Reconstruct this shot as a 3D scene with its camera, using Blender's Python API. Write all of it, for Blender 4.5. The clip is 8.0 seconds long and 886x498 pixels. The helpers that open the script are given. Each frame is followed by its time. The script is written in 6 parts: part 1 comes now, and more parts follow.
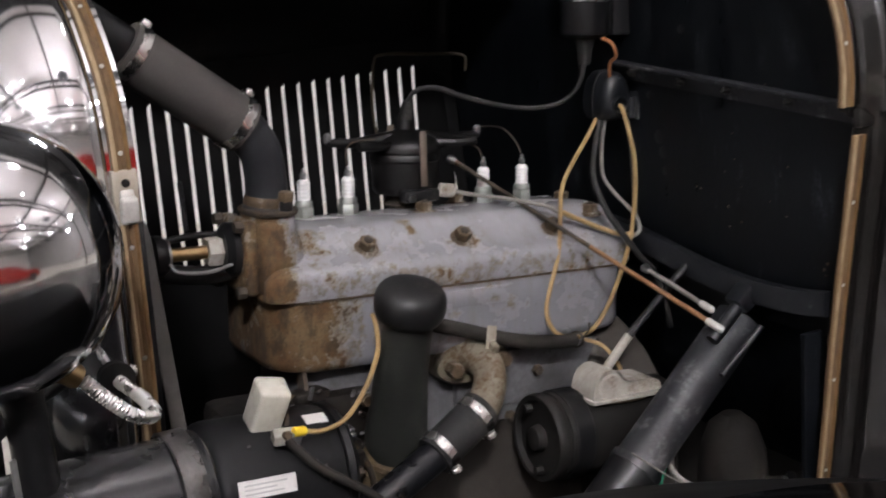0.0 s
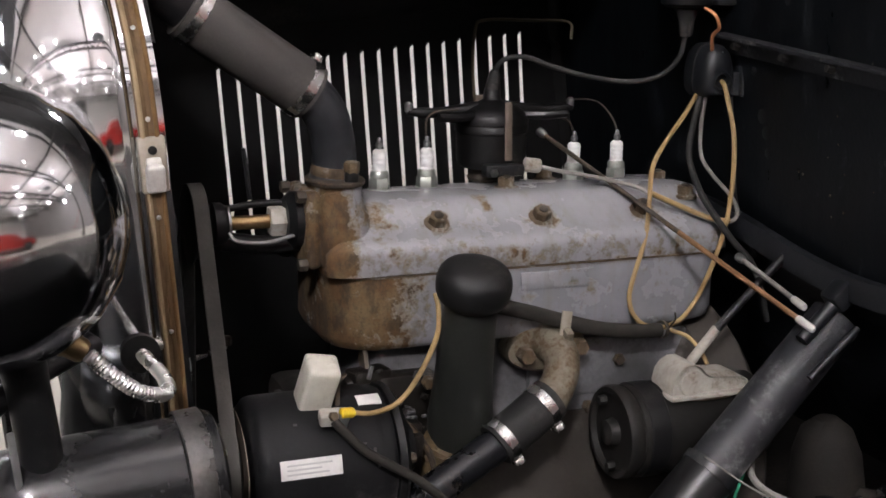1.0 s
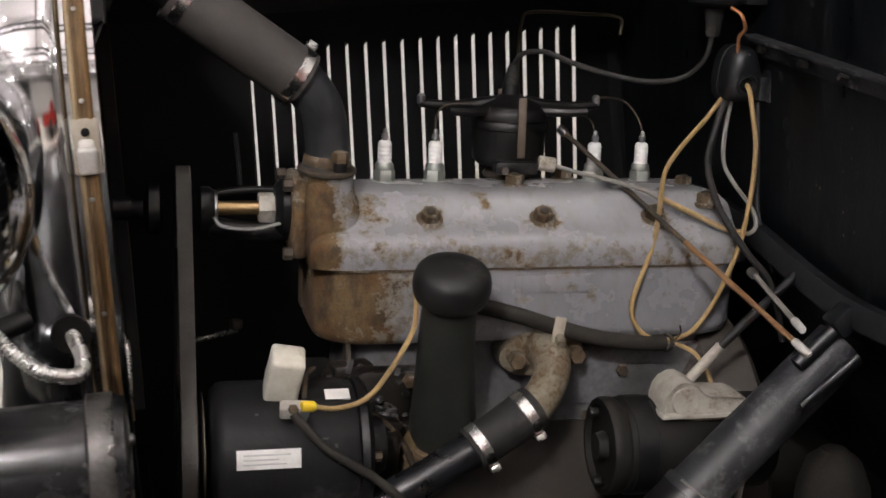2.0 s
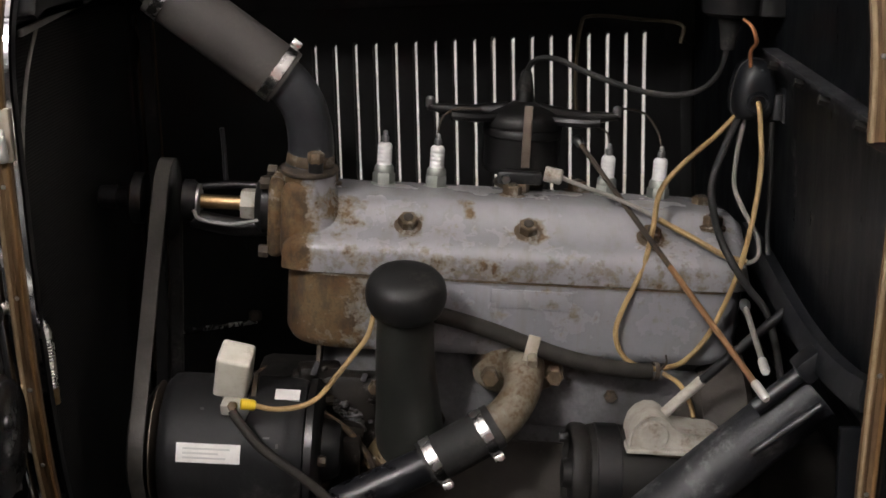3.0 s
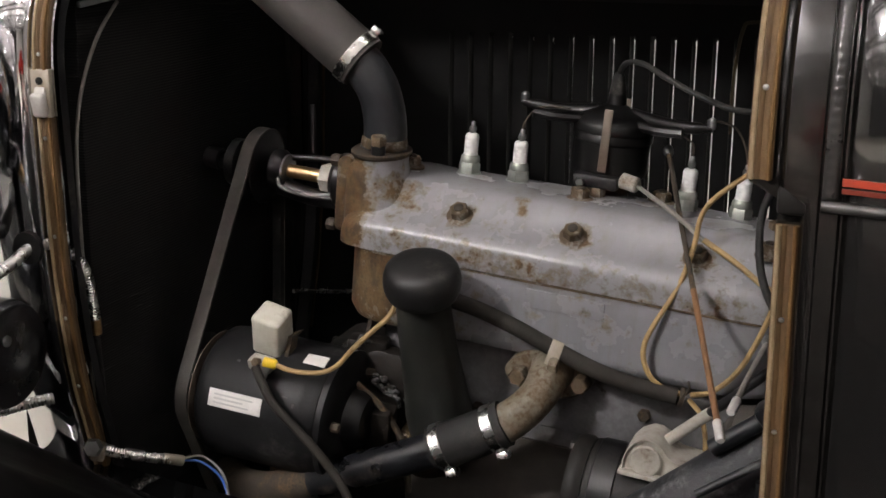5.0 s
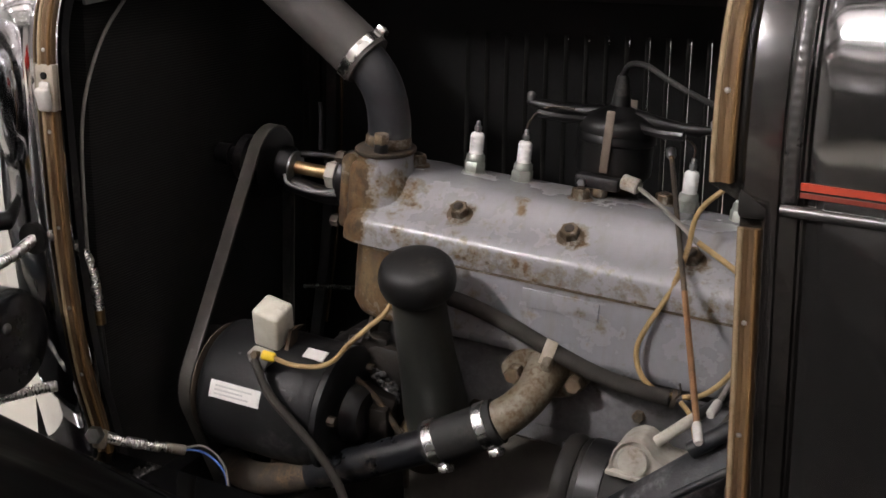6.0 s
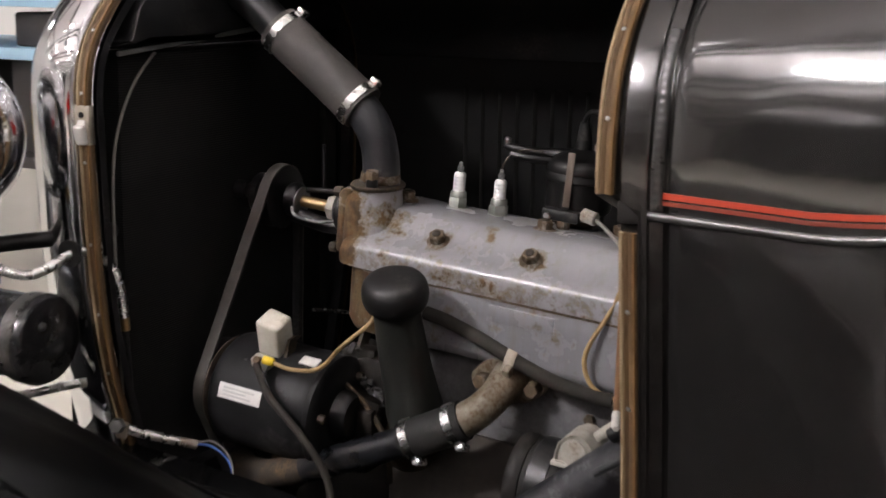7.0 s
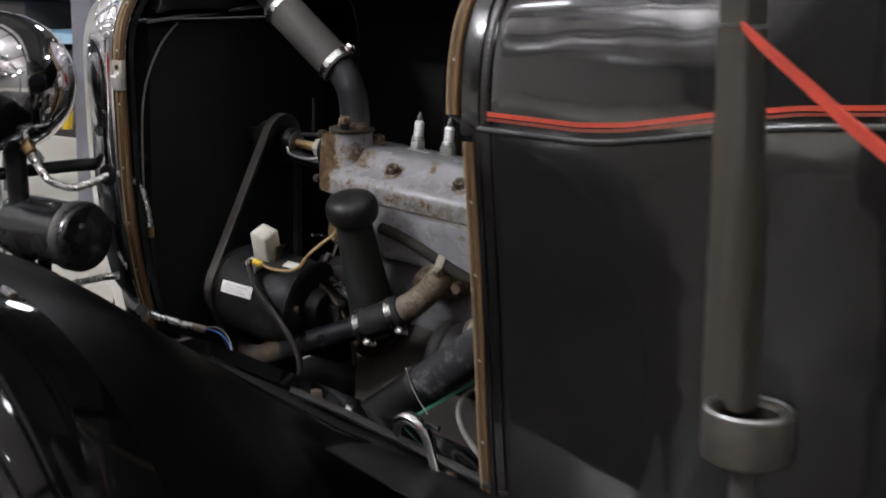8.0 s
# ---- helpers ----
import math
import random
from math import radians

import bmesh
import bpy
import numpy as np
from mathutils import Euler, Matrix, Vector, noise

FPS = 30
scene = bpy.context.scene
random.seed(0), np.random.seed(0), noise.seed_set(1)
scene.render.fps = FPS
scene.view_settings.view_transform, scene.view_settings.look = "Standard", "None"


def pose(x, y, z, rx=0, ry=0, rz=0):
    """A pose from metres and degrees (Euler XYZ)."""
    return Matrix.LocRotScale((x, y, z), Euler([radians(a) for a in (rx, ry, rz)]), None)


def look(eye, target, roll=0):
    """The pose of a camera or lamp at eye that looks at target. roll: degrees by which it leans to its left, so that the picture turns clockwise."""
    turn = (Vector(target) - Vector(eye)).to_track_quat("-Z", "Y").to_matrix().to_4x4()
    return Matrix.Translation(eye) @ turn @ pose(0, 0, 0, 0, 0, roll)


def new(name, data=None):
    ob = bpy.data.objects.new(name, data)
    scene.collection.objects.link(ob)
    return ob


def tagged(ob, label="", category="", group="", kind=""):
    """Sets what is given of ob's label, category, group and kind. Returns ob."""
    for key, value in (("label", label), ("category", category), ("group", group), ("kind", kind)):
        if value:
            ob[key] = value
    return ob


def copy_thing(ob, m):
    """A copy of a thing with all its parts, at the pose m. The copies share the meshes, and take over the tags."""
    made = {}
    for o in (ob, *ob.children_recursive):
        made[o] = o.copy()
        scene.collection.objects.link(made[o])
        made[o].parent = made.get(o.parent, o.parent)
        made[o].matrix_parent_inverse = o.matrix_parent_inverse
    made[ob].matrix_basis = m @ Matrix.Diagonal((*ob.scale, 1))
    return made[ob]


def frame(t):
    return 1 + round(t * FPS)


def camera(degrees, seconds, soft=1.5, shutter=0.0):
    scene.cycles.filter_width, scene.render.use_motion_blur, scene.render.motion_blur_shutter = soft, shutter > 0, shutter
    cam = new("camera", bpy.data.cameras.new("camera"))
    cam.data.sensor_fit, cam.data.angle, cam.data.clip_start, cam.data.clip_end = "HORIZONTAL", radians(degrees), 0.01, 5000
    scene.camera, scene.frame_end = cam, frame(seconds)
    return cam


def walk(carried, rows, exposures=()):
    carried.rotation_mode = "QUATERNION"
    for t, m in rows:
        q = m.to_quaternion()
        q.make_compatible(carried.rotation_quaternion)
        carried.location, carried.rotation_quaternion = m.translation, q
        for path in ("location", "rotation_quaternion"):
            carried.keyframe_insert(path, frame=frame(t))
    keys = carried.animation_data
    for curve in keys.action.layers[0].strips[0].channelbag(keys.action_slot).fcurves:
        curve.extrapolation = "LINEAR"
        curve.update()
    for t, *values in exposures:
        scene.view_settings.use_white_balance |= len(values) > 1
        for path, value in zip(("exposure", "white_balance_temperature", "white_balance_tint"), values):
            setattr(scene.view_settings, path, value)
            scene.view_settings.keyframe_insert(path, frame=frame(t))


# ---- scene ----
cam = camera(37.4, 8.0, soft=1.6, shutter=0.5)
PATH = [
    (0, (-0.523, -1.565, 1.247), (0.401, 0.151, 0.796), -4.23),
    (0.5, (-0.448, -1.539, 1.240), (0.340, 0.232, 0.747), -3.81),
    (1, (-0.380, -1.544, 1.239), (0.300, 0.272, 0.750), -3.52),
    (1.2, (-0.366, -1.547, 1.237), (0.276, 0.232, 0.763), -3.20),
    (2.3, (-0.050, -1.578, 1.231), (0.233, 0.289, 0.745), -2.00),
    (2.5, (0.022, -1.580, 1.232), (0.225, 0.347, 0.735), -1.91),
    (3, (0.180, -1.573, 1.231), (0.190, 0.364, 0.735), -1.34),
    (3.5, (0.334, -1.560, 1.242), (0.114, 0.361, 0.730), -0.63),
    (4, (0.476, -1.544, 1.247), (0.048, 0.340, 0.728), -0.07),
    (4.5, (0.601, -1.521, 1.246), (-0.009, 0.311, 0.726), 0.45),
    (4.7, (0.624, -1.517, 1.246), (-0.001, 0.259, 0.738), 0.52),
    (5.8, (0.720, -1.495, 1.247), (-0.029, 0.232, 0.740), 0.69),
    (6, (0.731, -1.493, 1.249), (-0.045, 0.275, 0.726), 0.79),
    (6.5, (0.804, -1.506, 1.244), (-0.020, 0.245, 0.740), 0.55),
    (7, (0.945, -1.646, 1.239), (0.047, 0.093, 0.827), 0.88),
    (7.5, (1.159, -1.798, 1.224), (0.178, -0.102, 0.822), 1.09),
    (8, (1.425, -1.918, 1.214), (0.356, -0.277, 0.807), 1.11),
]
walk(cam, [(t, look(eye, target, roll)) for t, eye, target, roll in PATH],
     exposures=[(0.0, -0.05, 6450, 10), (1.0, -0.10, 6550, 10), (2.5, -0.24, 6860, 7), (4.5, -0.19, 6860, 7), (5.8, -0.12, 6800, 8), (6.5, 0.0, 6820, 10), (7.1, -0.06, 6700, 10), (7.6, -0.18, 6400, 8), (8.0, -0.30, 6250, 5)])

# ------------------------------------------------------------------ world and light
world = bpy.data.worlds.new("world")
scene.world = world
world.use_nodes = True
world.node_tree.nodes["Background"].inputs["Color"].default_value = (0.9, 0.95, 1.0, 1)
world.node_tree.nodes["Background"].inputs["Strength"].default_value = 0.02

LAMP_GLOW = 40.0
UP_GLOW = 95.0  # lamps added to brighten the ceiling that cowl and chrome mirror
FILL_GLOW = 90.0  # lamps added out of view to brighten the north wall, floor and east end
KEY_GLOW = 500.0  # the nearest lamp is far stronger than the rest

# ------------------------------------------------------------------ materials


class Shader:
    """Short hand for node materials."""

    def __init__(self, name):
        self.mat = bpy.data.materials.new(name)
        self.mat.use_nodes = True
        self.tree = self.mat.node_tree
        self.nodes = self.tree.nodes
        self.bsdf = self.nodes["Principled BSDF"]
        self.coord = self.nodes.new("ShaderNodeTexCoord")

    def link(self, a, b):
        self.tree.links.new(a, b)

    def noise(self, scale, detail=5.0, rough=0.6, stretch=None):
        n = self.nodes.new("ShaderNodeTexNoise")
        n.inputs["Scale"].default_value = scale
        n.inputs["Detail"].default_value = detail
        n.inputs["Roughness"].default_value = rough
        src = self.coord.outputs["Object"]
        if stretch:
            m = self.nodes.new("ShaderNodeMapping")
            m.inputs["Scale"].default_value = stretch
            self.link(src, m.inputs["Vector"])
            src = m.outputs["Vector"]
        self.link(src, n.inputs["Vector"])
        return n.outputs["Fac"]

    def ramp(self, fac, lo, hi, a=0.0, b=1.0):
        r = self.nodes.new("ShaderNodeMapRange")
        r.inputs["From Min"].default_value, r.inputs["From Max"].default_value = lo, hi
        r.inputs["To Min"].default_value, r.inputs["To Max"].default_value = a, b
        self.link(fac, r.inputs["Value"])
        return r.outputs["Result"]

    def math(self, op, a, b):
        m = self.nodes.new("ShaderNodeMath")
        m.operation = op
        m.use_clamp = True
        for i, v in enumerate((a, b)):
            if isinstance(v, (int, float)):
                m.inputs[i].default_value = v
            else:
                self.link(v, m.inputs[i])
        return m.outputs[0]

    def mix(self, fac, a, b):
        m = self.nodes.new("ShaderNodeMix")
        m.data_type = "RGBA"
        for i, v in ((0, fac), (6, a), (7, b)):
            if isinstance(v, (int, float)):
                m.inputs[i].default_value = v
            elif isinstance(v, tuple):
                m.inputs[i].default_value = (*v, 1)
            else:
                self.link(v, m.inputs[i])
        return m.outputs[2]

    def axis(self, n):
        s = self.nodes.new("ShaderNodeSeparateXYZ")
        self.link(self.coord.outputs["Object"], s.inputs[0])
        return s.outputs[n]

    def put(self, key, v):
        if isinstance(v, (int, float)):
            self.bsdf.inputs[key].default_value = v
        elif isinstance(v, tuple):
            self.bsdf.inputs[key].default_value = (*v, 1)
        else:
            self.link(v, self.bsdf.inputs[key])

    def bump(self, height, strength=0.3, distance=0.002):
        b = self.nodes.new("ShaderNodeBump")
        b.inputs["Strength"].default_value = strength
        b.inputs["Distance"].default_value = distance
        self.link(height, b.inputs["Height"])
        self.link(b.outputs["Normal"], self.bsdf.inputs["Normal"])


def surface(name, c1, c2, rough=0.5, metal=0.0, scale=30.0, fine=220.0, bump=0.2, rough2=None, coat=0.0, dust=None, dust_at=(0.5, 0.7), spec=0.5):
    """Two colours mixed at a broad and a fine scale, with a little relief; dust: a third colour in patches."""
    s = Shader(name)
    big, small = s.noise(scale), s.noise(fine, 3)
    f = s.math("MULTIPLY", s.ramp(big, 0.3, 0.7), s.ramp(small, 0.2, 0.7, 0.4, 1.0))
    col = s.mix(f, c1, c2)
    if dust:
        d = s.ramp(s.noise(scale * 0.6, 6, 0.7), *dust_at)
        col = s.mix(s.math("MULTIPLY", d, s.ramp(small, 0.3, 0.65)), col, dust)
    s.put("Base Color", col)
    s.put("Roughness", s.ramp(big, 0.3, 0.7, rough, rough if rough2 is None else rough2))
    s.put("Metallic", metal)
    s.put("Specular IOR Level", spec)
    if coat:
        s.put("Coat Weight", coat)
        s.put("Coat Roughness", 0.09)
    if bump:
        s.bump(small, bump, 0.001)
    return s.mat


def rusty_paint(name, paint, front, speck, spots=()):
    """Grey engine paint that has gone to rust: at the front end (front, metres along x), in specks between two heights and round spots."""
    s = Shader(name)
    big, mid, small = s.noise(15, 5, 0.6), s.noise(74, 7, 0.64), s.noise(320, 4)
    x, z = s.axis(0), s.axis(2)
    col = s.mix(s.ramp(big, 0.35, 0.7), paint, tuple(0.80 * v for v in paint))
    streak = s.noise(60, 4, 0.6, (1, 0.5, 0.12))
    col = s.mix(s.math("MULTIPLY", s.ramp(streak, 0.50, 0.85), 0.45), col, (0.17, 0.14, 0.09))
    worn = s.math("ADD", s.math("MULTIPLY", s.ramp(x, front * 0.55, front * 1.1, 1.0, 0.0), 0.20), s.math("MULTIPLY", s.ramp(z, *speck), 0.08))
    for px, py, pz, r in spots:
        d = s.nodes.new("ShaderNodeVectorMath")
        d.operation = "DISTANCE"
        s.link(s.coord.outputs["Object"], d.inputs[0])
        d.inputs[1].default_value = (px, py, pz)
        worn = s.math("ADD", worn, s.math("MULTIPLY", s.ramp(d.outputs["Value"], r * 0.4, r * 1.3, 1.0, 0.0), 0.17))
    total = s.math("ADD", s.math("MULTIPLY", mid, 0.46), s.math("ADD", s.math("MULTIPLY", big, 0.46), s.math("ADD", s.math("MULTIPLY", small, 0.08), worn)))
    stain = s.ramp(total, 0.555, 0.625)
    mask = s.ramp(total, 0.62, 0.665)
    ochre = s.mix(s.ramp(s.noise(90, 4), 0.35, 0.65), (0.088, 0.066, 0.032), (0.170, 0.132, 0.074))
    col = s.mix(s.math("MULTIPLY", stain, 0.72), col, ochre)
    rust = s.mix(s.ramp(s.noise(30, 6, 0.65), 0.40, 0.60), (0.122, 0.085, 0.040), (0.092, 0.046, 0.015))
    rust = s.mix(s.math("MULTIPLY", s.ramp(s.noise(46, 6, 0.68, (1, 1, 0.5)), 0.47, 0.62), 0.85), rust, (0.034, 0.020, 0.010))
    rust = s.mix(s.math("MULTIPLY", s.ramp(small, 0.50, 0.70), 0.55), rust, (0.030, 0.019, 0.010))
    s.put("Base Color", s.mix(mask, col, rust))
    s.put("Roughness", s.math("ADD", s.ramp(mask, 0, 1, 0.20, 0.80), s.math("MULTIPLY", s.ramp(big, 0.3, 0.7), 0.12)))
    s.bump(s.math("ADD", s.math("MULTIPLY", mask, 0.5), s.math("MULTIPLY", small, 0.35)), 0.35, 0.0015)
    return s.mat


def lacing_mat():
    s = Shader("lacing")
    wave = s.noise(40, 5, 0.7, (1, 1, 0.15))
    fine = s.noise(300, 3)
    col = s.mix(s.ramp(wave, 0.35, 0.65), (0.052, 0.027, 0.010), (0.125, 0.073, 0.028))
    col = s.mix(s.math("MULTIPLY", s.ramp(fine, 0.55, 0.75), 0.5), col, (0.08, 0.04, 0.015))
    s.put("Base Color", col)
    s.put("Roughness", 0.75)
    s.bump(fine, 0.4, 0.001)
    return s.mat


def dented_mat():
    """Glossy dark paint over hammered metal."""
    s = Shader("dented_dark_gloss")
    dents, fine = s.noise(42, 1, 0.4), s.noise(300, 3)
    s.put("Base Color", s.mix(s.ramp(s.noise(14), 0.3, 0.7), (0.006, 0.0055, 0.005), (0.010, 0.009, 0.0085)))
    s.put("Roughness", s.ramp(dents, 0.3, 0.7, 0.16, 0.26))
    s.put("Specular IOR Level", 0.8)
    s.bump(s.math("ADD", dents, s.math("MULTIPLY", fine, 0.01)), 0.35, 0.003)
    return s.mat


def cowl_mat():
    """Old dark gloss paint on slightly wavy hand-beaten sheet."""
    s = Shader("dark_cowl_gloss")
    big, small = s.noise(5), s.noise(60, 3)
    s.put("Base Color", s.mix(s.math("MULTIPLY", s.ramp(big, 0.3, 0.7), s.ramp(small, 0.2, 0.7, 0.4, 1.0)), (0.0108, 0.0105, 0.0103), (0.0143, 0.0138, 0.0135)))
    s.put("Roughness", s.ramp(big, 0.3, 0.7, 0.085, 0.12))
    s.put("Specular IOR Level", 1.0)
    s.bump(s.noise(8.5, 1.5, 0.4), 1.0, 0.0035)
    return s.mat


def core_mat():
    """Radiator core: close fins."""
    s = Shader("radiator_core")
    w = s.nodes.new("ShaderNodeTexWave")
    w.bands_direction = "Z"
    w.inputs["Scale"].default_value = 95
    w.inputs["Distortion"].default_value = 0.6
    s.link(s.coord.outputs["Object"], w.inputs["Vector"])
    col = s.mix(s.math("MULTIPLY", w.outputs["Fac"], s.ramp(s.noise(9), 0.3, 0.7, 0.4, 1.0)), (0.010, 0.010, 0.010), (0.024, 0.0235, 0.0225))
    s.put("Base Color", col)
    s.put("Roughness", 0.7)
    s.put("Specular IOR Level", 0.1)
    s.bump(w.outputs["Fac"], 0.3, 0.002)
    return s.mat


def glow_mat(name, colour, strength):
    s = Shader(name)
    s.put("Base Color", (0.8, 0.8, 0.8))
    s.put("Emission Color", colour)
    s.put("Emission Strength", strength)
    return s.mat


PAINT = rusty_paint("grey_engine_paint", (0.245, 0.247, 0.266), 0.135, (0.085, 0.10))
HEADPAINT = rusty_paint("grey_head_paint", (0.278, 0.277, 0.292), 0.050, (0.040, 0.020), ((0.221, -0.048, 0.0785, 0.014), (0.224, -0.060, 0.066, 0.008), (0.153, -0.072, 0.052, 0.02), (0.292, -0.072, 0.052, 0.02), (0.432, -0.072, 0.052, 0.02), (0.07, -0.06, 0.07, 0.03)))
CASE = surface("greasy_grey_paint", (0.050, 0.049, 0.049), (0.150, 0.150, 0.158), 0.40, 0, 13, 150, 0.6, 0.75, dust=(0.022, 0.016, 0.011), dust_at=(0.52, 0.62), spec=0.35)
# brown grime, darkened to hold the lower case's shade
SHADEGRIME = surface("shaded_brown_grime", (0.022, 0.0185, 0.0155), (0.060, 0.052, 0.045), 0.45, 0, 11, 100, 0.5, 0.75, dust=(0.12, 0.112, 0.105), dust_at=(0.56, 0.66), spec=0.35)
RUST = surface("rusted_iron", (0.045, 0.029, 0.015), (0.125, 0.084, 0.044), 0.8, 0, 60, 300, 0.6, 0.65, dust=(0.21, 0.195, 0.17), dust_at=(0.52, 0.62))
IRON = surface("dark_iron", (0.03, 0.026, 0.022), (0.075, 0.058, 0.042), 0.6, 0.2, 50, 260, 0.4, 0.8, dust=(0.16, 0.10, 0.05), spec=0.3)
GREASE = surface("greasy_black", (0.0055, 0.0053, 0.005), (0.016, 0.0145, 0.0132), 0.42, 0, 18, 120, 0.4, 0.7, dust=(0.036, 0.030, 0.025), dust_at=(0.56, 0.72), spec=0.2)
BLACK = surface("black_enamel", (0.0045, 0.0045, 0.005), (0.009, 0.009, 0.0095), 0.28, 0, 20, 200, 0.05, 0.45, dust=(0.05, 0.047, 0.043), dust_at=(0.55, 0.8), spec=0.32)
SATIN = surface("satin_black", (0.0065, 0.0065, 0.0072), (0.014, 0.0138, 0.0145), 0.38, 0, 22, 240, 0.12, 0.55, dust=(0.085, 0.078, 0.068), dust_at=(0.56, 0.78), spec=0.3)
GLOSS = surface("black_body_gloss", (0.0022, 0.0022, 0.0023), (0.0035, 0.0035, 0.0036), 0.05, 0, 6, 90, 0.0, 0.09)
WINGBLK = surface("deep_black_gloss", (0.0018, 0.0018, 0.0019), (0.0026, 0.0026, 0.0027), 0.05, 0, 6, 90, 0.0, 0.08, spec=0.5)
APRON = surface("black_inner_wing_gloss", (0.0012, 0.0012, 0.0013), (0.0022, 0.0022, 0.0023), 0.38, 0, 10, 120, 0.05, 0.5, spec=0.06)
COWL = cowl_mat()
BEADM = surface("worn_bright_bead", (0.05, 0.05, 0.05), (0.09, 0.088, 0.085), 0.26, 0.55, 20, 200, 0.03, 0.25)
DENTED = dented_mat()
STRIPM = surface("worn_dark_strip", (0.016, 0.0155, 0.015), (0.032, 0.031, 0.030), 0.24, 0, 30, 200, 0.1, 0.36, spec=0.6)
def firewall_mat():
    """Black paint with upright wiped marks, chips of dust and a faint blue cast."""
    s = Shader("black_firewall_paint")
    big, wipe, small = s.noise(11, 5, 0.6), s.noise(34, 5, 0.7, (1, 1, 0.22)), s.noise(190, 4)
    col = s.mix(s.ramp(big, 0.3, 0.7), (0.0012, 0.0017, 0.0024), (0.0036, 0.0045, 0.0058))
    marks = s.math("MULTIPLY", s.ramp(wipe, 0.57, 0.70), s.ramp(big, 0.46, 0.60))
    col = s.mix(s.math("MULTIPLY", marks, s.ramp(small, 0.35, 0.65)), col, (0.045, 0.050, 0.058))
    s.put("Base Color", col)
    s.put("Roughness", s.ramp(wipe, 0.3, 0.7, 0.26, 0.52))
    s.put("Specular IOR Level", 0.22)
    s.bump(small, 0.3, 0.001)
    return s.mat


WALLBLK = firewall_mat()
DUSTY = surface("dusty_black_paint", (0.0048, 0.0056, 0.007), (0.0125, 0.0138, 0.0162), 0.28, 0, 17, 130, 0.35, 0.6, dust=(0.095, 0.092, 0.088), dust_at=(0.55, 0.68), spec=0.45)
SCUFF = surface("scuffed_black_paint", (0.009, 0.0095, 0.0115), (0.024, 0.025, 0.028), 0.42, 0, 38, 170, 0.6, 0.65, dust=(0.15, 0.15, 0.15), dust_at=(0.52, 0.66), spec=0.35)
LOUVRE = surface("black_louvre_paint", (0.0055, 0.0055, 0.0055), (0.009, 0.009, 0.009), 0.6, 0, 20, 200, 0.05, spec=0.1)
FILLER = surface("dusty_green_black", (0.011, 0.012, 0.0105), (0.028, 0.0295, 0.0255), 0.42, 0, 12, 170, 0.2, 0.6, dust=(0.075, 0.068, 0.052), dust_at=(0.58, 0.8), spec=0.45)
CAPRUB = surface("worn_cap_rubber", (0.0055, 0.0055, 0.0058), (0.0115, 0.0113, 0.0112), 0.46, 0, 22, 200, 0.3, 0.6, dust=(0.08, 0.07, 0.058), dust_at=(0.6, 0.8), spec=0.4)
RUBBER = surface("black_rubber", (0.011, 0.011, 0.011), (0.019, 0.0185, 0.018), 0.62, 0, 30, 260, 0.15, 0.75, dust=(0.075, 0.07, 0.063), dust_at=(0.5, 0.8), spec=0.25)
BELT = surface("worn_belt_rubber", (0.055, 0.052, 0.047), (0.085, 0.08, 0.073), 0.75, 0, 40, 300, 0.3, spec=0.3)
OLDHOSE = surface("faded_dusty_rubber", (0.042, 0.038, 0.036), (0.068, 0.063, 0.057), 0.55, 0, 18, 260, 0.2, 0.7, dust=(0.10, 0.092, 0.083), dust_at=(0.5, 0.8), spec=0.35)
HOSE = surface("grey_brown_hose", (0.015, 0.0132, 0.0115), (0.030, 0.0265, 0.0225), 0.8, 0, 30, 200, 0.3, spec=0.25)
ELBOWP = surface("dusty_blue_black_paint", (0.016, 0.0168, 0.019), (0.034, 0.0355, 0.039), 0.34, 0, 22, 150, 0.25, 0.55, dust=(0.10, 0.095, 0.09), dust_at=(0.53, 0.72), spec=0.45)
RUSTROD = surface("rusted_rod", (0.21, 0.105, 0.045), (0.12, 0.065, 0.032), 0.7, 0.1, 60, 300, 0.3)
FLAKED = surface("flaking_black_grime", (0.0048, 0.0042, 0.0038), (0.014, 0.0105, 0.0075), 0.30, 0, 40, 130, 0.8, 0.7, dust=(0.10, 0.094, 0.088), dust_at=(0.575, 0.62), spec=0.3)
BROWNDUST = surface("brown_dusty_iron", (0.008, 0.007, 0.006), (0.018, 0.0155, 0.013), 0.75, 0, 14, 150, 0.4, 0.85, dust=(0.04, 0.034, 0.028), dust_at=(0.5, 0.75), spec=0.2)
CHROME = surface("chrome", (0.72, 0.73, 0.75), (0.62, 0.62, 0.63), 0.05, 1.0, 9, 120, 0.02, 0.13)
NICKEL = surface("dull_nickel", (0.42, 0.43, 0.43), (0.30, 0.30, 0.29), 0.3, 1.0, 30, 200, 0.1, 0.5)
STEEL = surface("clamp_steel", (0.86, 0.86, 0.84), (0.70, 0.69, 0.67), 0.20, 1.0, 60, 300, 0.08, 0.34)
ZINC = surface("zinc_plating", (0.42, 0.44, 0.40), (0.28, 0.30, 0.27), 0.42, 0.85, 60, 300, 0.2, 0.6)
ALLOY = surface("dirty_cast_alloy", (0.42, 0.40, 0.355), (0.25, 0.225, 0.185), 0.6, 0.1, 42, 200, 0.6, 0.75, dust=(0.13, 0.085, 0.05), dust_at=(0.54, 0.68))
SLEEVE = surface("dull_white_sleeve", (0.58, 0.57, 0.54), (0.40, 0.38, 0.35), 0.5, 0.2, 60, 300, 0.2)
BRASS = surface("worn_brass", (0.50, 0.36, 0.19), (0.25, 0.155, 0.07), 0.3, 1.0, 40, 220, 0.1, 0.5)
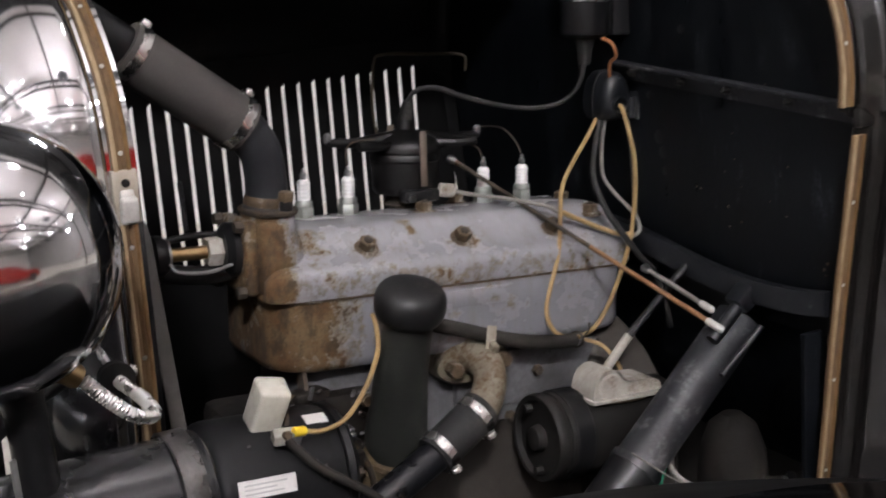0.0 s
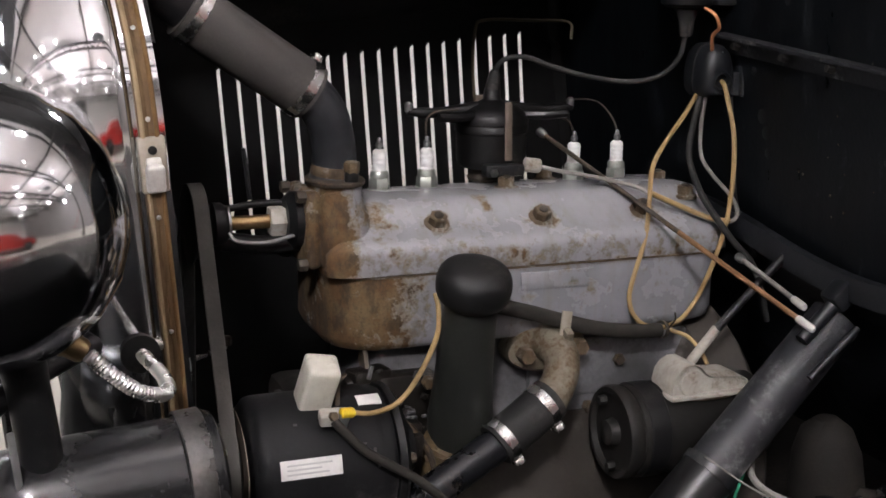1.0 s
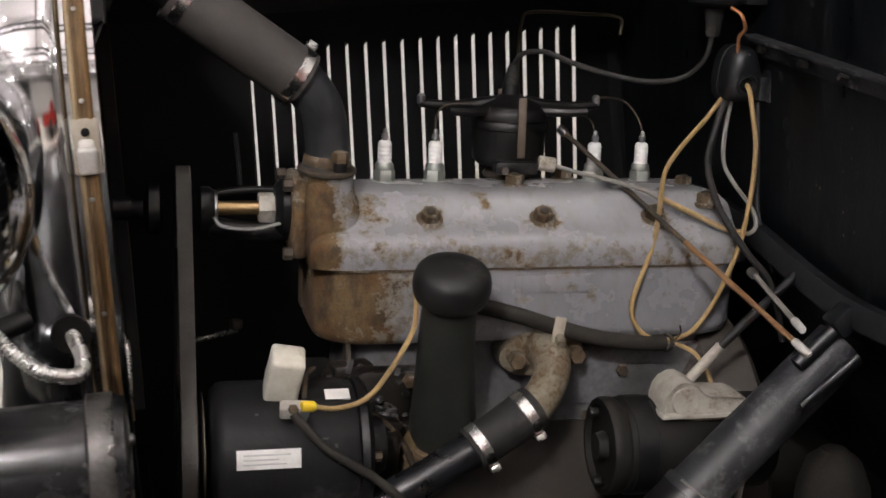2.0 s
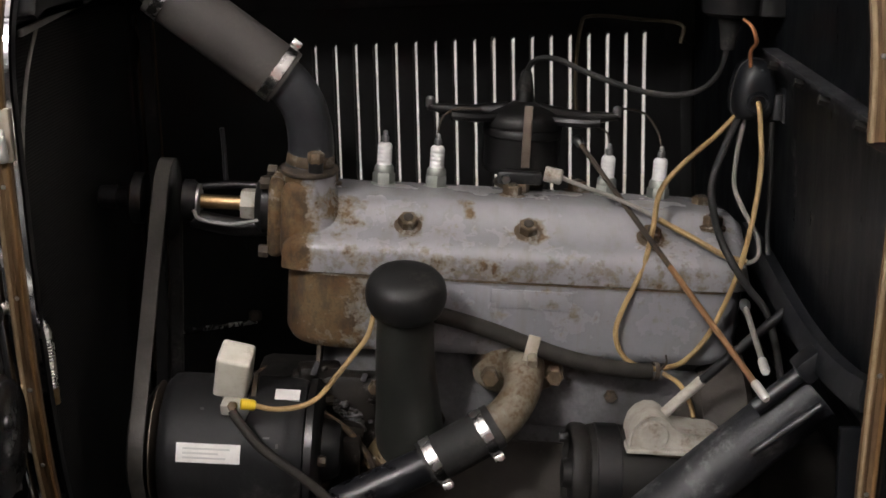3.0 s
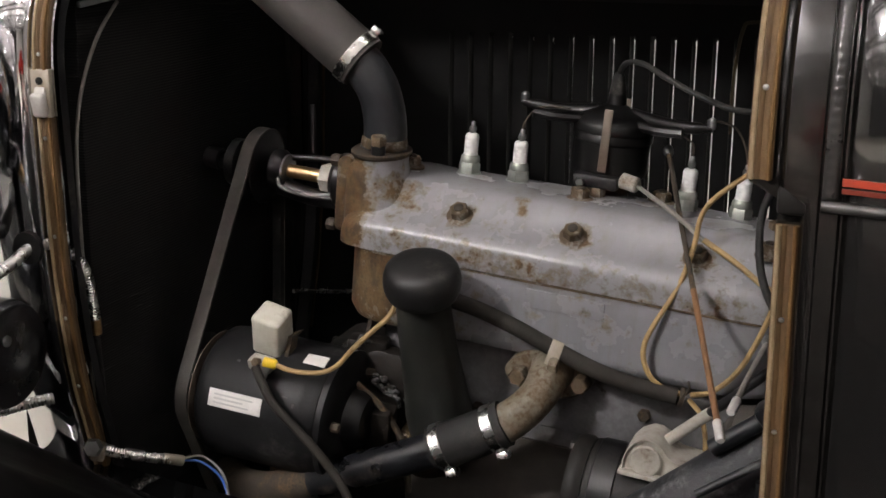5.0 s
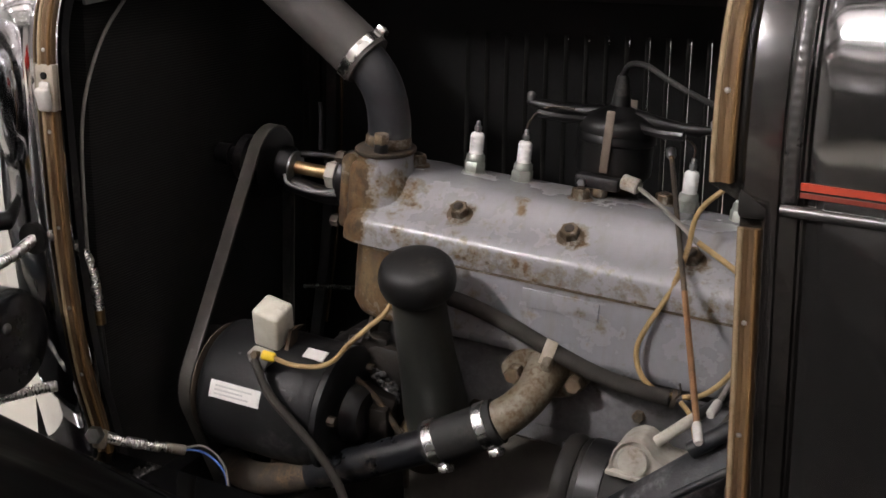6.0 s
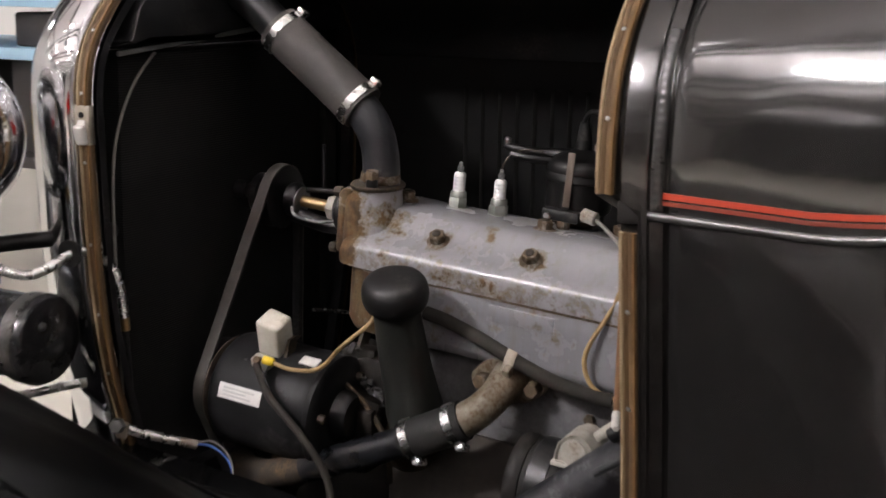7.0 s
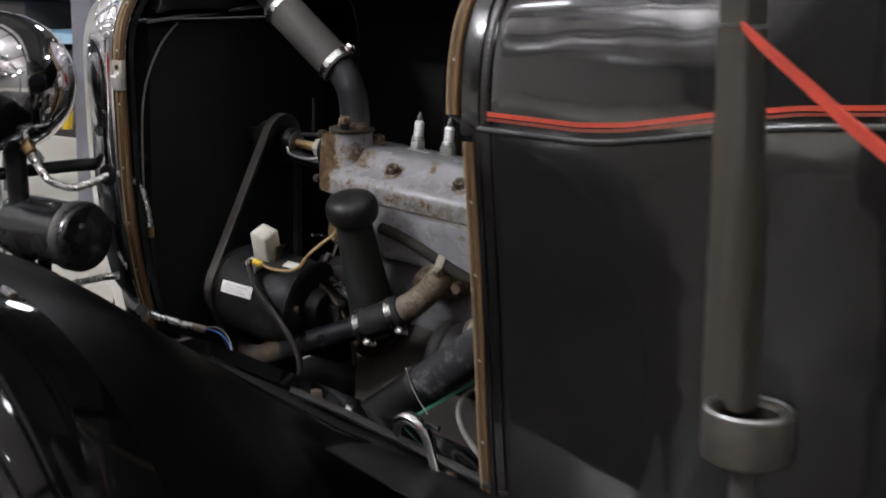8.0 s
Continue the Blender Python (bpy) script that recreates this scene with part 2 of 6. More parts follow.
COPPER = surface("copper_wire", (0.60, 0.27, 0.13), (0.42, 0.18, 0.09), 0.4, 0.8, 60, 300, 0.1)
CERAMIC = surface("white_ceramic", (0.80, 0.80, 0.79), (0.70, 0.69, 0.66), 0.25, 0, 40, 300, 0.0, 0.4)
CREAM = surface("cream_plastic", (0.62, 0.60, 0.52), (0.46, 0.43, 0.35), 0.5, 0, 40, 200, 0.15, 0.7, dust=(0.22, 0.19, 0.12), dust_at=(0.56, 0.72))
LABEL = surface("faded_label", (0.72, 0.71, 0.68), (0.55, 0.54, 0.51), 0.6, 0, 60, 300, 0.1)
INK = surface("faded_ink", (0.42, 0.42, 0.41), (0.50, 0.50, 0.48), 0.7, 0, 60, 300, 0)
YELLOWP = surface("yellow_plastic", (0.78, 0.55, 0.03), (0.66, 0.44, 0.03), 0.4, 0, 50, 200, 0.05)
CLOTH = surface("yellow_cloth_wire", (0.36, 0.245, 0.105), (0.23, 0.150, 0.066), 0.6, 0, 60, 500, 0.4, dust=(0.12, 0.075, 0.03))
GREYWIRE = surface("grey_wire", (0.22, 0.21, 0.19), (0.13, 0.12, 0.105), 0.6, 0, 60, 300, 0.2)
BLUEWIRE = surface("blue_wire", (0.03, 0.11, 0.42), (0.05, 0.14, 0.45), 0.5, 0, 60, 300, 0)
GREENWIRE = surface("green_wire", (0.01, 0.17, 0.09), (0.02, 0.2, 0.1), 0.5, 0, 60, 300, 0)
BARECLIP = surface("brown_spring_steel", (0.15, 0.12, 0.095), (0.09, 0.07, 0.055), 0.5, 0.4, 60, 300, 0.2)
ALTP = surface("dull_black_drum_paint", (0.0065, 0.0065, 0.007), (0.0125, 0.0124, 0.0130), 0.40, 0, 14, 140, 0.3, 0.58, dust=(0.075, 0.071, 0.068), dust_at=(0.55, 0.74), spec=0.15)
PIPEBLK = surface("chipped_black_pipe_enamel", (0.0045, 0.0048, 0.006), (0.010, 0.0105, 0.0125), 0.16, 0, 26, 150, 0.5, 0.5, dust=(0.075, 0.058, 0.042), dust_at=(0.56, 0.70), spec=0.3)
SOOT = surface("sooty_black_resin", (0.0028, 0.0028, 0.003), (0.0065, 0.0062, 0.006), 0.32, 0, 24, 160, 0.3, 0.55, dust=(0.030, 0.026, 0.021), dust_at=(0.58, 0.76), spec=0.35)
CRUST = surface("pale_grey_crust", (0.026, 0.0255, 0.026), (0.105, 0.104, 0.108), 0.6, 0, 70, 300, 0.6, 0.8, dust=(0.03, 0.024, 0.018), dust_at=(0.5, 0.6))
OCHRE = surface("ochre_oil_stain", (0.030, 0.020, 0.009), (0.135, 0.095, 0.042), 0.45, 0, 55, 220, 0.7, 0.75, dust=(0.016, 0.012, 0.008), dust_at=(0.48, 0.58))
OLDPIPE = surface("dull_ochre_pipe", (0.030, 0.021, 0.008), (0.052, 0.038, 0.016), 0.6, 0.2, 50, 260, 0.2)
LACING = lacing_mat()
CORD = surface("pale_cord", (0.29, 0.225, 0.14), (0.18, 0.125, 0.066), 0.8, 0, 60, 400, 0.5, spec=0.2)
CORDDARK = surface("dark_cord", (0.10, 0.055, 0.022), (0.17, 0.10, 0.04), 0.8, 0, 60, 400, 0.5, spec=0.2)
FLAKING = surface("flaking_cast_paint", (0.100, 0.080, 0.048), (0.225, 0.212, 0.178), 0.5, 0, 36, 170, 0.8, 0.75, dust=(0.066, 0.037, 0.013), dust_at=(0.41, 0.49))
RIBBED = surface("bright_ribbed_steel", (0.90, 0.90, 0.88), (0.78, 0.77, 0.74), 0.22, 1.0, 60, 300, 0.05, 0.34)
# floor tones darkened only for what the cowl, wing and chrome mirror
REFLFLOOR = surface("grey_reflected_floor", (0.060, 0.055, 0.049), (0.085, 0.079, 0.070), 0.10, 0, 1.5, 60, 0.02, 0.2, spec=0.5)
REFLFLOORDARK = surface("dark_reflected_floor", (0.028, 0.026, 0.023), (0.043, 0.040, 0.036), 0.10, 0, 1.5, 60, 0.02, 0.2, spec=0.5)
BRACKET = surface("pale_worn_metal", (0.36, 0.325, 0.27), (0.24, 0.205, 0.15), 0.45, 0.4, 50, 240, 0.3, 0.65)
RED = surface("red_pinstripe", (0.42, 0.045, 0.02), (0.36, 0.038, 0.017), 0.35, 0, 20, 200, 0, coat=0.6)
REDCAR = surface("red_car_enamel", (0.42, 0.030, 0.025), (0.36, 0.024, 0.020), 0.12, 0, 3, 60, 0.0, 0.2, coat=0.6)
REDDARK = surface("dull_red_pinstripe", (0.20, 0.03, 0.018), (0.15, 0.025, 0.015), 0.35, 0, 20, 200, 0, coat=0.6)
CORE = core_mat()
GUN = surface("scuffed_dark_metal", (0.055, 0.050, 0.041), (0.10, 0.092, 0.078), 0.32, 0.55, 40, 200, 0.3, 0.5)
HORNP = surface("dusty_gloss_black", (0.008, 0.008, 0.009), (0.022, 0.0215, 0.0215), 0.16, 0, 14, 140, 0.15, 0.36, dust=(0.09, 0.086, 0.082), dust_at=(0.55, 0.78), spec=0.5)
BAND = surface("worn_grey_band", (0.05, 0.048, 0.047), (0.15, 0.145, 0.138), 0.18, 0.7, 40, 200, 0.3, 0.55, dust=(0.03, 0.022, 0.016), dust_at=(0.5, 0.65))
POST = surface("grey_brown_post_paint", (0.033, 0.029, 0.022), (0.044, 0.039, 0.030), 0.5, 0, 6, 120, 0.05, spec=0.3)
STRAP = surface("red_webbing", (0.40, 0.035, 0.015), (0.30, 0.025, 0.012), 0.7, 0, 30, 400, 0.3)
FLOOR = surface("cream_floor_paint", (0.56, 0.53, 0.46), (0.50, 0.475, 0.41), 0.35, 0, 0.8, 14, 0.05, 0.5)
WALLW = surface("white_wall_paint", (0.78, 0.77, 0.75), (0.72, 0.71, 0.69), 0.7, 0, 0.6, 30, 0.05)
CEILW = surface("white_ceiling_sheet", (0.86, 0.81, 0.80), (0.78, 0.74, 0.73), 0.6, 0, 0.5, 20, 0.05)
BEAM = surface("dark_beam_paint", (0.035, 0.03, 0.03), (0.05, 0.045, 0.042), 0.6, 0, 3, 40, 0.1)
RACK = surface("grey_rack_paint", (0.20, 0.20, 0.215), (0.26, 0.26, 0.275), 0.5, 0, 5, 90, 0.1)
LAVENDER = surface("lavender_grey_paint", (0.19, 0.19, 0.225), (0.15, 0.15, 0.18), 0.5, 0, 5, 90, 0.1)
BLUEBOX = surface("pale_blue_paint", (0.34, 0.55, 0.72), (0.40, 0.60, 0.75), 0.4, 0, 6, 90, 0.05)
LAMPGLOW = glow_mat("lamp_diffuser", (0.99, 0.955, 0.995), LAMP_GLOW)
FILLGLOW = glow_mat("fill_lamp_diffuser", (0.99, 0.955, 0.995), FILL_GLOW)
KEYGLOW = glow_mat("bright_lamp_diffuser", (0.99, 0.955, 0.995), KEY_GLOW)
UPGLOW = glow_mat("uplight_diffuser", (0.99, 0.955, 0.995), UP_GLOW)
SPOTGLOW = glow_mat("spotlight_diffuser", (1.0, 0.98, 1.0), 60.0)
# dark tone for unseen hall surfaces, so glossy parts mirror them dark
REFLDARK = surface("dark_reflected_wall_paint", (0.030, 0.029, 0.029), (0.045, 0.043, 0.042), 0.7, 0, 0.6, 30, 0.05)
WALLG = surface("grey_wall_paint", (0.30, 0.285, 0.28), (0.36, 0.345, 0.34), 0.7, 0, 0.6, 30, 0.05)

# ------------------------------------------------------------------ mesh helpers
IDENT = Matrix.Identity(4)
# the engine sits nose-up in the car: things under the bonnet are laid out along its own axis
TILT = Matrix.Translation((0.12, 0, 0.95)) @ Matrix.Rotation(radians(4.5), 4, "Y") @ Matrix.Translation((-0.12, 0, -0.95))
ORIGIN = {}


def finish(bm, angle=0.7):
    bmesh.ops.remove_doubles(bm, verts=bm.verts, dist=1e-5)
    bmesh.ops.recalc_face_normals(bm, faces=bm.faces)
    for fc in bm.faces:
        fc.smooth = True
    for e in bm.edges:
        if len(e.link_faces) == 2 and e.calc_face_angle(0) > angle:
            e.smooth = False


def thing(name, at, label, category, group="", kind="", base=TILT):
    """A top-level Empty at the base of a thing; at: its place along the base's own axes."""
    ob = new(name)
    ob.empty_display_size = 0.02
    ob.matrix_world = base @ Matrix.Translation(at)
    ORIGIN[ob.name] = Vector(at)
    return tagged(ob, label, category, group, kind)


def part(name, bm, material, parent, label="", angle=0.7):
    """One mesh under a thing or a part."""
    finish(bm, angle)
    at = ORIGIN[parent.name]
    bm.transform(Matrix.Translation(-at))
    me = bpy.data.meshes.new(name)
    bm.to_mesh(me)
    bm.free()
    me.materials.append(material)
    ob = new(name, me)
    ob.parent = parent
    ORIGIN[ob.name] = at
    return tagged(ob, label)


def solo(name, bm, material, at, label, category, group="", kind="", base=TILT, angle=0.7):
    """A thing that is one mesh."""
    finish(bm, angle)
    bm.transform(Matrix.Translation(-Vector(at)))
    me = bpy.data.meshes.new(name)
    bm.to_mesh(me)
    bm.free()
    me.materials.append(material)
    ob = new(name, me)
    ob.matrix_world = base @ Matrix.Translation(at)
    ORIGIN[ob.name] = Vector(at)
    return tagged(ob, label, category, group, kind)


def box(c, s, bevel=0.0, seg=2, turn=(0, 0, 0), bm=None):
    bm2 = bmesh.new()
    bmesh.ops.create_cube(bm2, size=1)
    bm2.transform(Matrix.Diagonal((*s, 1)))
    if bevel:
        bmesh.ops.bevel(bm2, geom=bm2.edges[:], offset=bevel, segments=seg, profile=0.5, affect="EDGES")
    bm2.transform(pose(*c, *turn))
    return merge(bm, bm2)


def merge(a, b):
    if a is None:
        return b
    me = bpy.data.meshes.new("tmp")
    b.to_mesh(me)
    b.free()
    a.from_mesh(me)
    bpy.data.meshes.remove(me)
    return a


def along(p, q):
    """A pose at p whose z axis points to q."""
    p, q = Vector(p), Vector(q)
    return Matrix.Translation(p) @ (q - p).to_track_quat("Z", "Y").to_matrix().to_4x4()


def rings(rows, closed=True, cap=True, bm=None):
    """Skin rows of points of equal count."""
    bm = bm or bmesh.new()
    vs = [[bm.verts.new(p) for p in row] for row in rows]
    n = len(rows[0])
    for a, b in zip(vs, vs[1:]):
        for i in range(n if closed else n - 1):
            j = (i + 1) % n
            bm.faces.new((a[i], a[j], b[j], b[i]))
    if cap and closed:
        bm.faces.new(vs[0][::-1])
        bm.faces.new(vs[-1])
    return bm


def lathe(profile, m, seg=28, cap=True, bm=None):
    """Turn (radius, height) pairs about the z axis of m."""
    rows = [[m @ Vector((r * math.cos(2 * math.pi * i / seg), r * math.sin(2 * math.pi * i / seg), h)) for i in range(seg)] for r, h in profile]
    return rings(rows, True, cap, bm)


def smooth_path(pts, n=6):
    """A curve through the points (Catmull-Rom)."""
    p = [Vector(v) for v in pts]
    if len(p) < 3:
        return [p[0].lerp(p[-1], i / n) for i in range(n + 1)]
    p = [2 * p[0] - p[1], *p, 2 * p[-1] - p[-2]]
    out = []
    for a, b, c, d in zip(p, p[1:], p[2:], p[3:]):
        for i in range(n):
            t = i / n
            out.append(0.5 * (2 * b + (c - a) * t + (2 * a - 5 * b + 4 * c - d) * t * t + (3 * b - a - 3 * c + d) * t**3))
    return [*out, p[-2]]


def tube(pts, r, seg=10, n=6, cap=True, bm=None, radii=None, shape=None):
    """A round (or given) section carried along a smooth path."""
    path = smooth_path(pts, n)
    rows, up = [], Vector((0, 0, 1))
    side = None
    for i, p in enumerate(path):
        d = (path[min(i + 1, len(path) - 1)] - path[max(i - 1, 0)]).normalized()
        if side is None:
            side = d.cross(up if abs(d.z) < 0.9 else Vector((1, 0, 0))).normalized()
        side = (side - d * side.dot(d)).normalized()
        other = d.cross(side)
        k = i / (len(path) - 1)
        rr = r if radii is None else float(np.interp(k, [q[0] for q in radii], [q[1] for q in radii]))
        if shape:
            rows.append([p + side * u + other * v for u, v in shape])
        else:
            rows.append([p + side * rr * math.cos(2 * math.pi * j / seg) + other * rr * math.sin(2 * math.pi * j / seg) for j in range(seg)])
    return rings(rows, True, cap, bm)


def hexagon(p, q, r, bevel=0.001, bm=None):
    d = (Vector(q) - Vector(p)).length
    return lathe([(r * 0.94, 0), (r, bevel), (r, d - bevel * 1.5), (r * 0.86, d)], along(p, q), 6, True, bm)


def band(p, q, r, w, t=0.0012, seg=32):
    """A hose-clamp band: a ring of width w about the way from p to q."""
    m = along(p, q)
    return rings([[m @ Vector((a * math.cos(2 * math.pi * i / seg), a * math.sin(2 * math.pi * i / seg), h)) for i in range(seg)]
                  for a, h in ((r, -w / 2), (r + t, -w / 2 + 0.0005), (r + t, w / 2 - 0.0005), (r, w / 2), (r, -w / 2))], True, False)


def clamp(at, way, r, screw, label):
    """Worm-drive hose clamp: band, housing and screw; screw: direction of the housing from the axis."""
    at, way, screw = Vector(at), Vector(way).normalized(), Vector(screw).normalized()
    th = thing("hose_clamp", at, label, "hose clamp", "hose clamps")
    part("band", band(at - way * 0.001, at + way * 0.001, r, 0.0125), STEEL, th)
    s = (screw - way * screw.dot(way)).normalized()
    side = way.cross(s)
    c = at + s * (r + 0.005)
    hb = box((0, 0, 0), (0.012, 0.016, 0.008), 0.0015)
    fm = Matrix((way, side, s)).transposed().to_4x4()
    hb.transform(Matrix.Translation(c) @ fm)
    part("housing", hb, STEEL, th)
    part("screw", hexagon(c + side * 0.006, c + side * 0.019, 0.005), STEEL, th)
    return th


# ------------------------------------------------------------------ hall
def setting(name, bm, material, label, category):
    return solo(name, bm, material, (0, 0, 0), label, category, kind="structure", base=IDENT)


X0, X1, Y0, Y1, TOP = -11.0, 11.0, -17.0, 4.6, 5.2
setting("floor", box((0, -6.2, -0.05), (22.4, 22, 0.1)), FLOOR, "cream painted concrete floor of a large hall", "floor")
# sheets added out of view, so the bodywork reflects a darker floor
setting("floor_darkening_1", box((2.2, -0.26, 0.002), (6.2, 2.32, 0.008)), REFLFLOORDARK, "unseen dark sheet added round the car to darken reflections", "floor")
setting("floor_darkening_2", box((-1.35, -3.01, 0.002), (13.3, 3.18, 0.008)), REFLFLOOR, "unseen grey sheet added beside the car to darken reflections", "floor")
setting("floor_darkening_3", box((-4.45, -1.06, 0.002), (7.1, 0.72, 0.008)), REFLFLOORDARK, "unseen dark sheet added in front of the car to darken reflections", "floor")
setting("wall_north", box((0, Y1 + 0.1, 1.3), (22.4, 0.2, 2.6)), WALLW, "plain white painted hall wall", "wall")
# unseen wall band, kept dark so the wing reflects black
setting("wall_north_upper", box((0, Y1 + 0.1, 3.9), (22.4, 0.2, 2.6)), REFLDARK, "unseen upper hall wall, darkened for what the wing mirrors", "wall")
# unseen south wall, split dark and white to shape cowl and chrome reflections
setting("wall_south", box((-6.85, Y0 - 0.1, 2.6), (8.7, 0.2, 5.2)), REFLDARK, "unseen south wall stretch, darkened for what the cowl mirrors", "wall")
setting("wall_south_east", box((4.35, Y0 - 0.1, 2.6), (13.7, 0.2, 5.2)), WALLW, "unseen south wall stretch, whitened for what the chrome mirrors", "wall")
setting("wall_west", box((X0 - 0.1, -6.2, 2.6), (0.2, 21.6, 5.2)), WALLW, "white painted hall wall", "wall")
setting("wall_east", box((X1 + 0.1, -6.2, 2.6), (0.2, 21.6, 5.2)), WALLG, "grey painted hall wall", "wall")


def corrugated(y0, y1):
    bm = bmesh.new()
    xs = np.arange(X0, X1 + 0.01, 0.25)
    lo = []
    for i, x in enumerate(xs):
        z = TOP + (0.04 if i % 2 else 0.0)
        lo.append([(x, y0, z), (x, y1, z), (x, y1, z + 0.08), (x, y0, z + 0.08)])
    return rings(lo, True, True, bm)


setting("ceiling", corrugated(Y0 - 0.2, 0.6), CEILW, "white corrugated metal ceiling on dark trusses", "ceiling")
# unseen strip, kept dark to darken the wing's reflection
setting("ceiling_north", corrugated(0.6, Y1 + 0.2), REFLDARK, "unseen north ceiling strip, darkened for what the wing mirrors", "ceiling")


def truss(y):
    bm = box((0, y, TOP - 0.09), (22, 0.14, 0.14))
    box((0, y, TOP - 0.75), (22, 0.12, 0.12), bm=bm)
    for i in range(22):
        x = -10.5 + i
        tube([(x - 0.5, y, TOP - 0.14), (x, y, TOP - 0.72)], 0.035, 6, 1, bm=bm)
        tube([(x, y, TOP - 0.72), (x + 0.5, y, TOP - 0.14)], 0.035, 6, 1, bm=bm)
    return bm


for i, y in enumerate((-15, -12, -9, -6, -3, 0, 3)):
    setting("ceiling_truss_%d" % (i + 1), truss(y), BEAM, "dark painted steel roof truss under the ceiling", "truss")
for i, x in enumerate((-8, -4, 0, 4, 8)):
    setting("ceiling_purlin_%d" % (i + 1), box((x, -6.2, TOP - 0.03), (0.1, 21.4, 0.12)), BEAM, "dark painted steel roof purlin", "purlin")


def hall_lamp(glow, label, drop=0.85):
    th = thing("hanging_hall_lamp", (0, 0, 0), label, "lamp", "hall lamps", base=IDENT)
    part("shade", lathe([(0.03, 0.34), (0.06, 0.32), (0.07, 0.20), (0.11, 0.165), (0.10, 0.155), (0.05, 0.19)], IDENT, 20), RACK, th)
    part("diffuser", lathe([(0.06, 0.165), (0.14, 0.145), (0.20, 0.10), (0.225, 0.05), (0.21, 0.01), (0.15, -0.025), (0.07, -0.04), (0.01, -0.042)], IDENT, 20), glow, th, "glowing white bowl")
    part("rod", tube([(0, 0, 0.3), (0, 0, drop)], 0.012, 8, 1), BEAM, th)
    return th


hall_lamp(KEYGLOW, "very bright round hanging hall lamp near the car").matrix_world = pose(-1.85, -4.6, TOP - 0.85) @ Matrix.Scale(1.28, 4)
lamp0 = hall_lamp(LAMPGLOW, "round hanging hall lamp with a glowing white bowl", 1.36)
# rows of lamps run aslant to the car
# the last three, to the south-east, are added to brighten the headlamp's reflection
spots = [(-7.9, -7.2), (-9.0, -10.8), (-3.0, -1.9), (-6.2, -4.4), (-9.6, -4.6), (-2.6, -9.2), (-5.6, -12.4), (-1.1, -7.1), (2.2, -10.0), (1.1, -4.7), (3.6, -5.4), (-9.0, -1.6), (1.7, -0.25), (5.6, -8.2), (8.2, -6.6), (7.2, -11.5)]
lamp0.matrix_world = pose(*spots[0], TOP - 0.8) @ Matrix.Scale(0.62, 4)
for x, y in spots[1:]:
    copy_thing(lamp0, pose(x, y, TOP - 0.8))

# fill lamps added beyond the car and to the east, none of them seen
fill0 = hall_lamp(FILLGLOW, "added hanging lamp, out of view, brightening the north wall and east end", 1.70)
fill0.matrix_world = pose(-2.3, 3.4, 3.55)
for x, y in ((2.4, 3.0), (-4.4, 1.6), (-7.5, 1.6), (6.5, -2.0), (9.0, -4.3), (8.0, 0.5)):
    copy_thing(fill0, pose(x, y, 3.55))


# lamps made up to brighten the ceiling alone; none is known there
def uplight():
    th = thing("added_uplight", (0, 0, 0), "added round lamp, out of view, that brightens the ceiling", "lamp", "ceiling uplights", base=IDENT)
    part("bowl", lathe([(0.31, 0.06), (0.32, 0.06), (0.30, 0.0), (0.22, -0.06), (0.10, -0.09), (0.005, -0.095)], IDENT, 24, False), RACK, th)
    part("diffuser", lathe([(0.30, 0.045), (0.20, 0.055), (0.10, 0.06), (0.015, 0.061)], IDENT, 24), UPGLOW, th, "glowing upper disc")
    part("rod", tube([(0, 0, 0.05), (0, 0, 1.04)], 0.012, 8, 1), BEAM, th)
    return th


up0 = uplight()
up0.matrix_world = pose(-7.5, -3.6, TOP - 1.0)
for x, y in ((-3.4, -3.4), (0.6, -2.2), (5.0, -3.8), (-8.0, -8.2), (-3.6, -8.4), (1.0, -8.0), (6.0, -9.6), (-7.0, -13.0), (-1.0, -13.0)):
    copy_thing(up0, pose(x, y, TOP - 1.0))


def spotlight():
    th = thing("ceiling_spotlight", (0, 0, 0), "small round ceiling spotlight, lit", "lamp", "ceiling spotlights", base=IDENT)
    part("can", lathe([(0.03, 0.14), (0.06, 0.13), (0.065, 0.02), (0.055, 0.012)], IDENT, 14), RACK, th)
    part("diffuser", lathe([(0.055, 0.014), (0.05, 0.002), (0.02, -0.006), (0.004, -0.007)], IDENT, 14), SPOTGLOW, th)
    part("rod", tube([(0, 0, 0.13), (0, 0, 0.45)], 0.008, 6, 1), BEAM, th)
    return th


spot0 = spotlight()
spot0.matrix_world = pose(-4.4, -2.2, TOP - 0.42)
for k in range(1, 30):
    copy_thing(spot0, pose(-4.4 + 2.35 * (k % 6) + 0.5 * (k // 6 % 2), -2.2 - 2.6 * (k // 6), TOP - 0.42))


def rack():
    th = thing("storage_rack", (-3.5, 2.4, 0), "grey steel storage rack with pale blue shelves", "rack", base=IDENT)
    for x in (-4.5, -3.01, -2.2):
        for y in (2.03, 2.8):
            part("upright", box((x, y, 0.9), (0.12, 0.06, 1.8), 0.006), LAVENDER, th)
    for z in (0.50, 0.915, 1.115, 1.5):
        part("shelf", box((-3.35, 2.42, z), (2.3, 0.72, 0.045), 0.004), BLUEBOX if z > 0.8 else BEAM, th, "pale blue shelf" if z > 0.8 else "dark bottom shelf")
    return th


rack()
for x, z, w, h in ((-4.0, 0.523, 0.85, 0.35), (-2.62, 0.523, 0.62, 0.36), (-3.9, 0.938, 0.7, 0.13), (-2.6, 0.938, 0.6, 0.13), (-3.35, 0.523, 0.42, 0.34)):
    solo("storage_box", box((x, 2.40, z + h / 2), (w, 0.5, h), 0.012), BEAM, (x, 2.4, z), "dark storage box on the rack", "box", "stored boxes", base=IDENT)
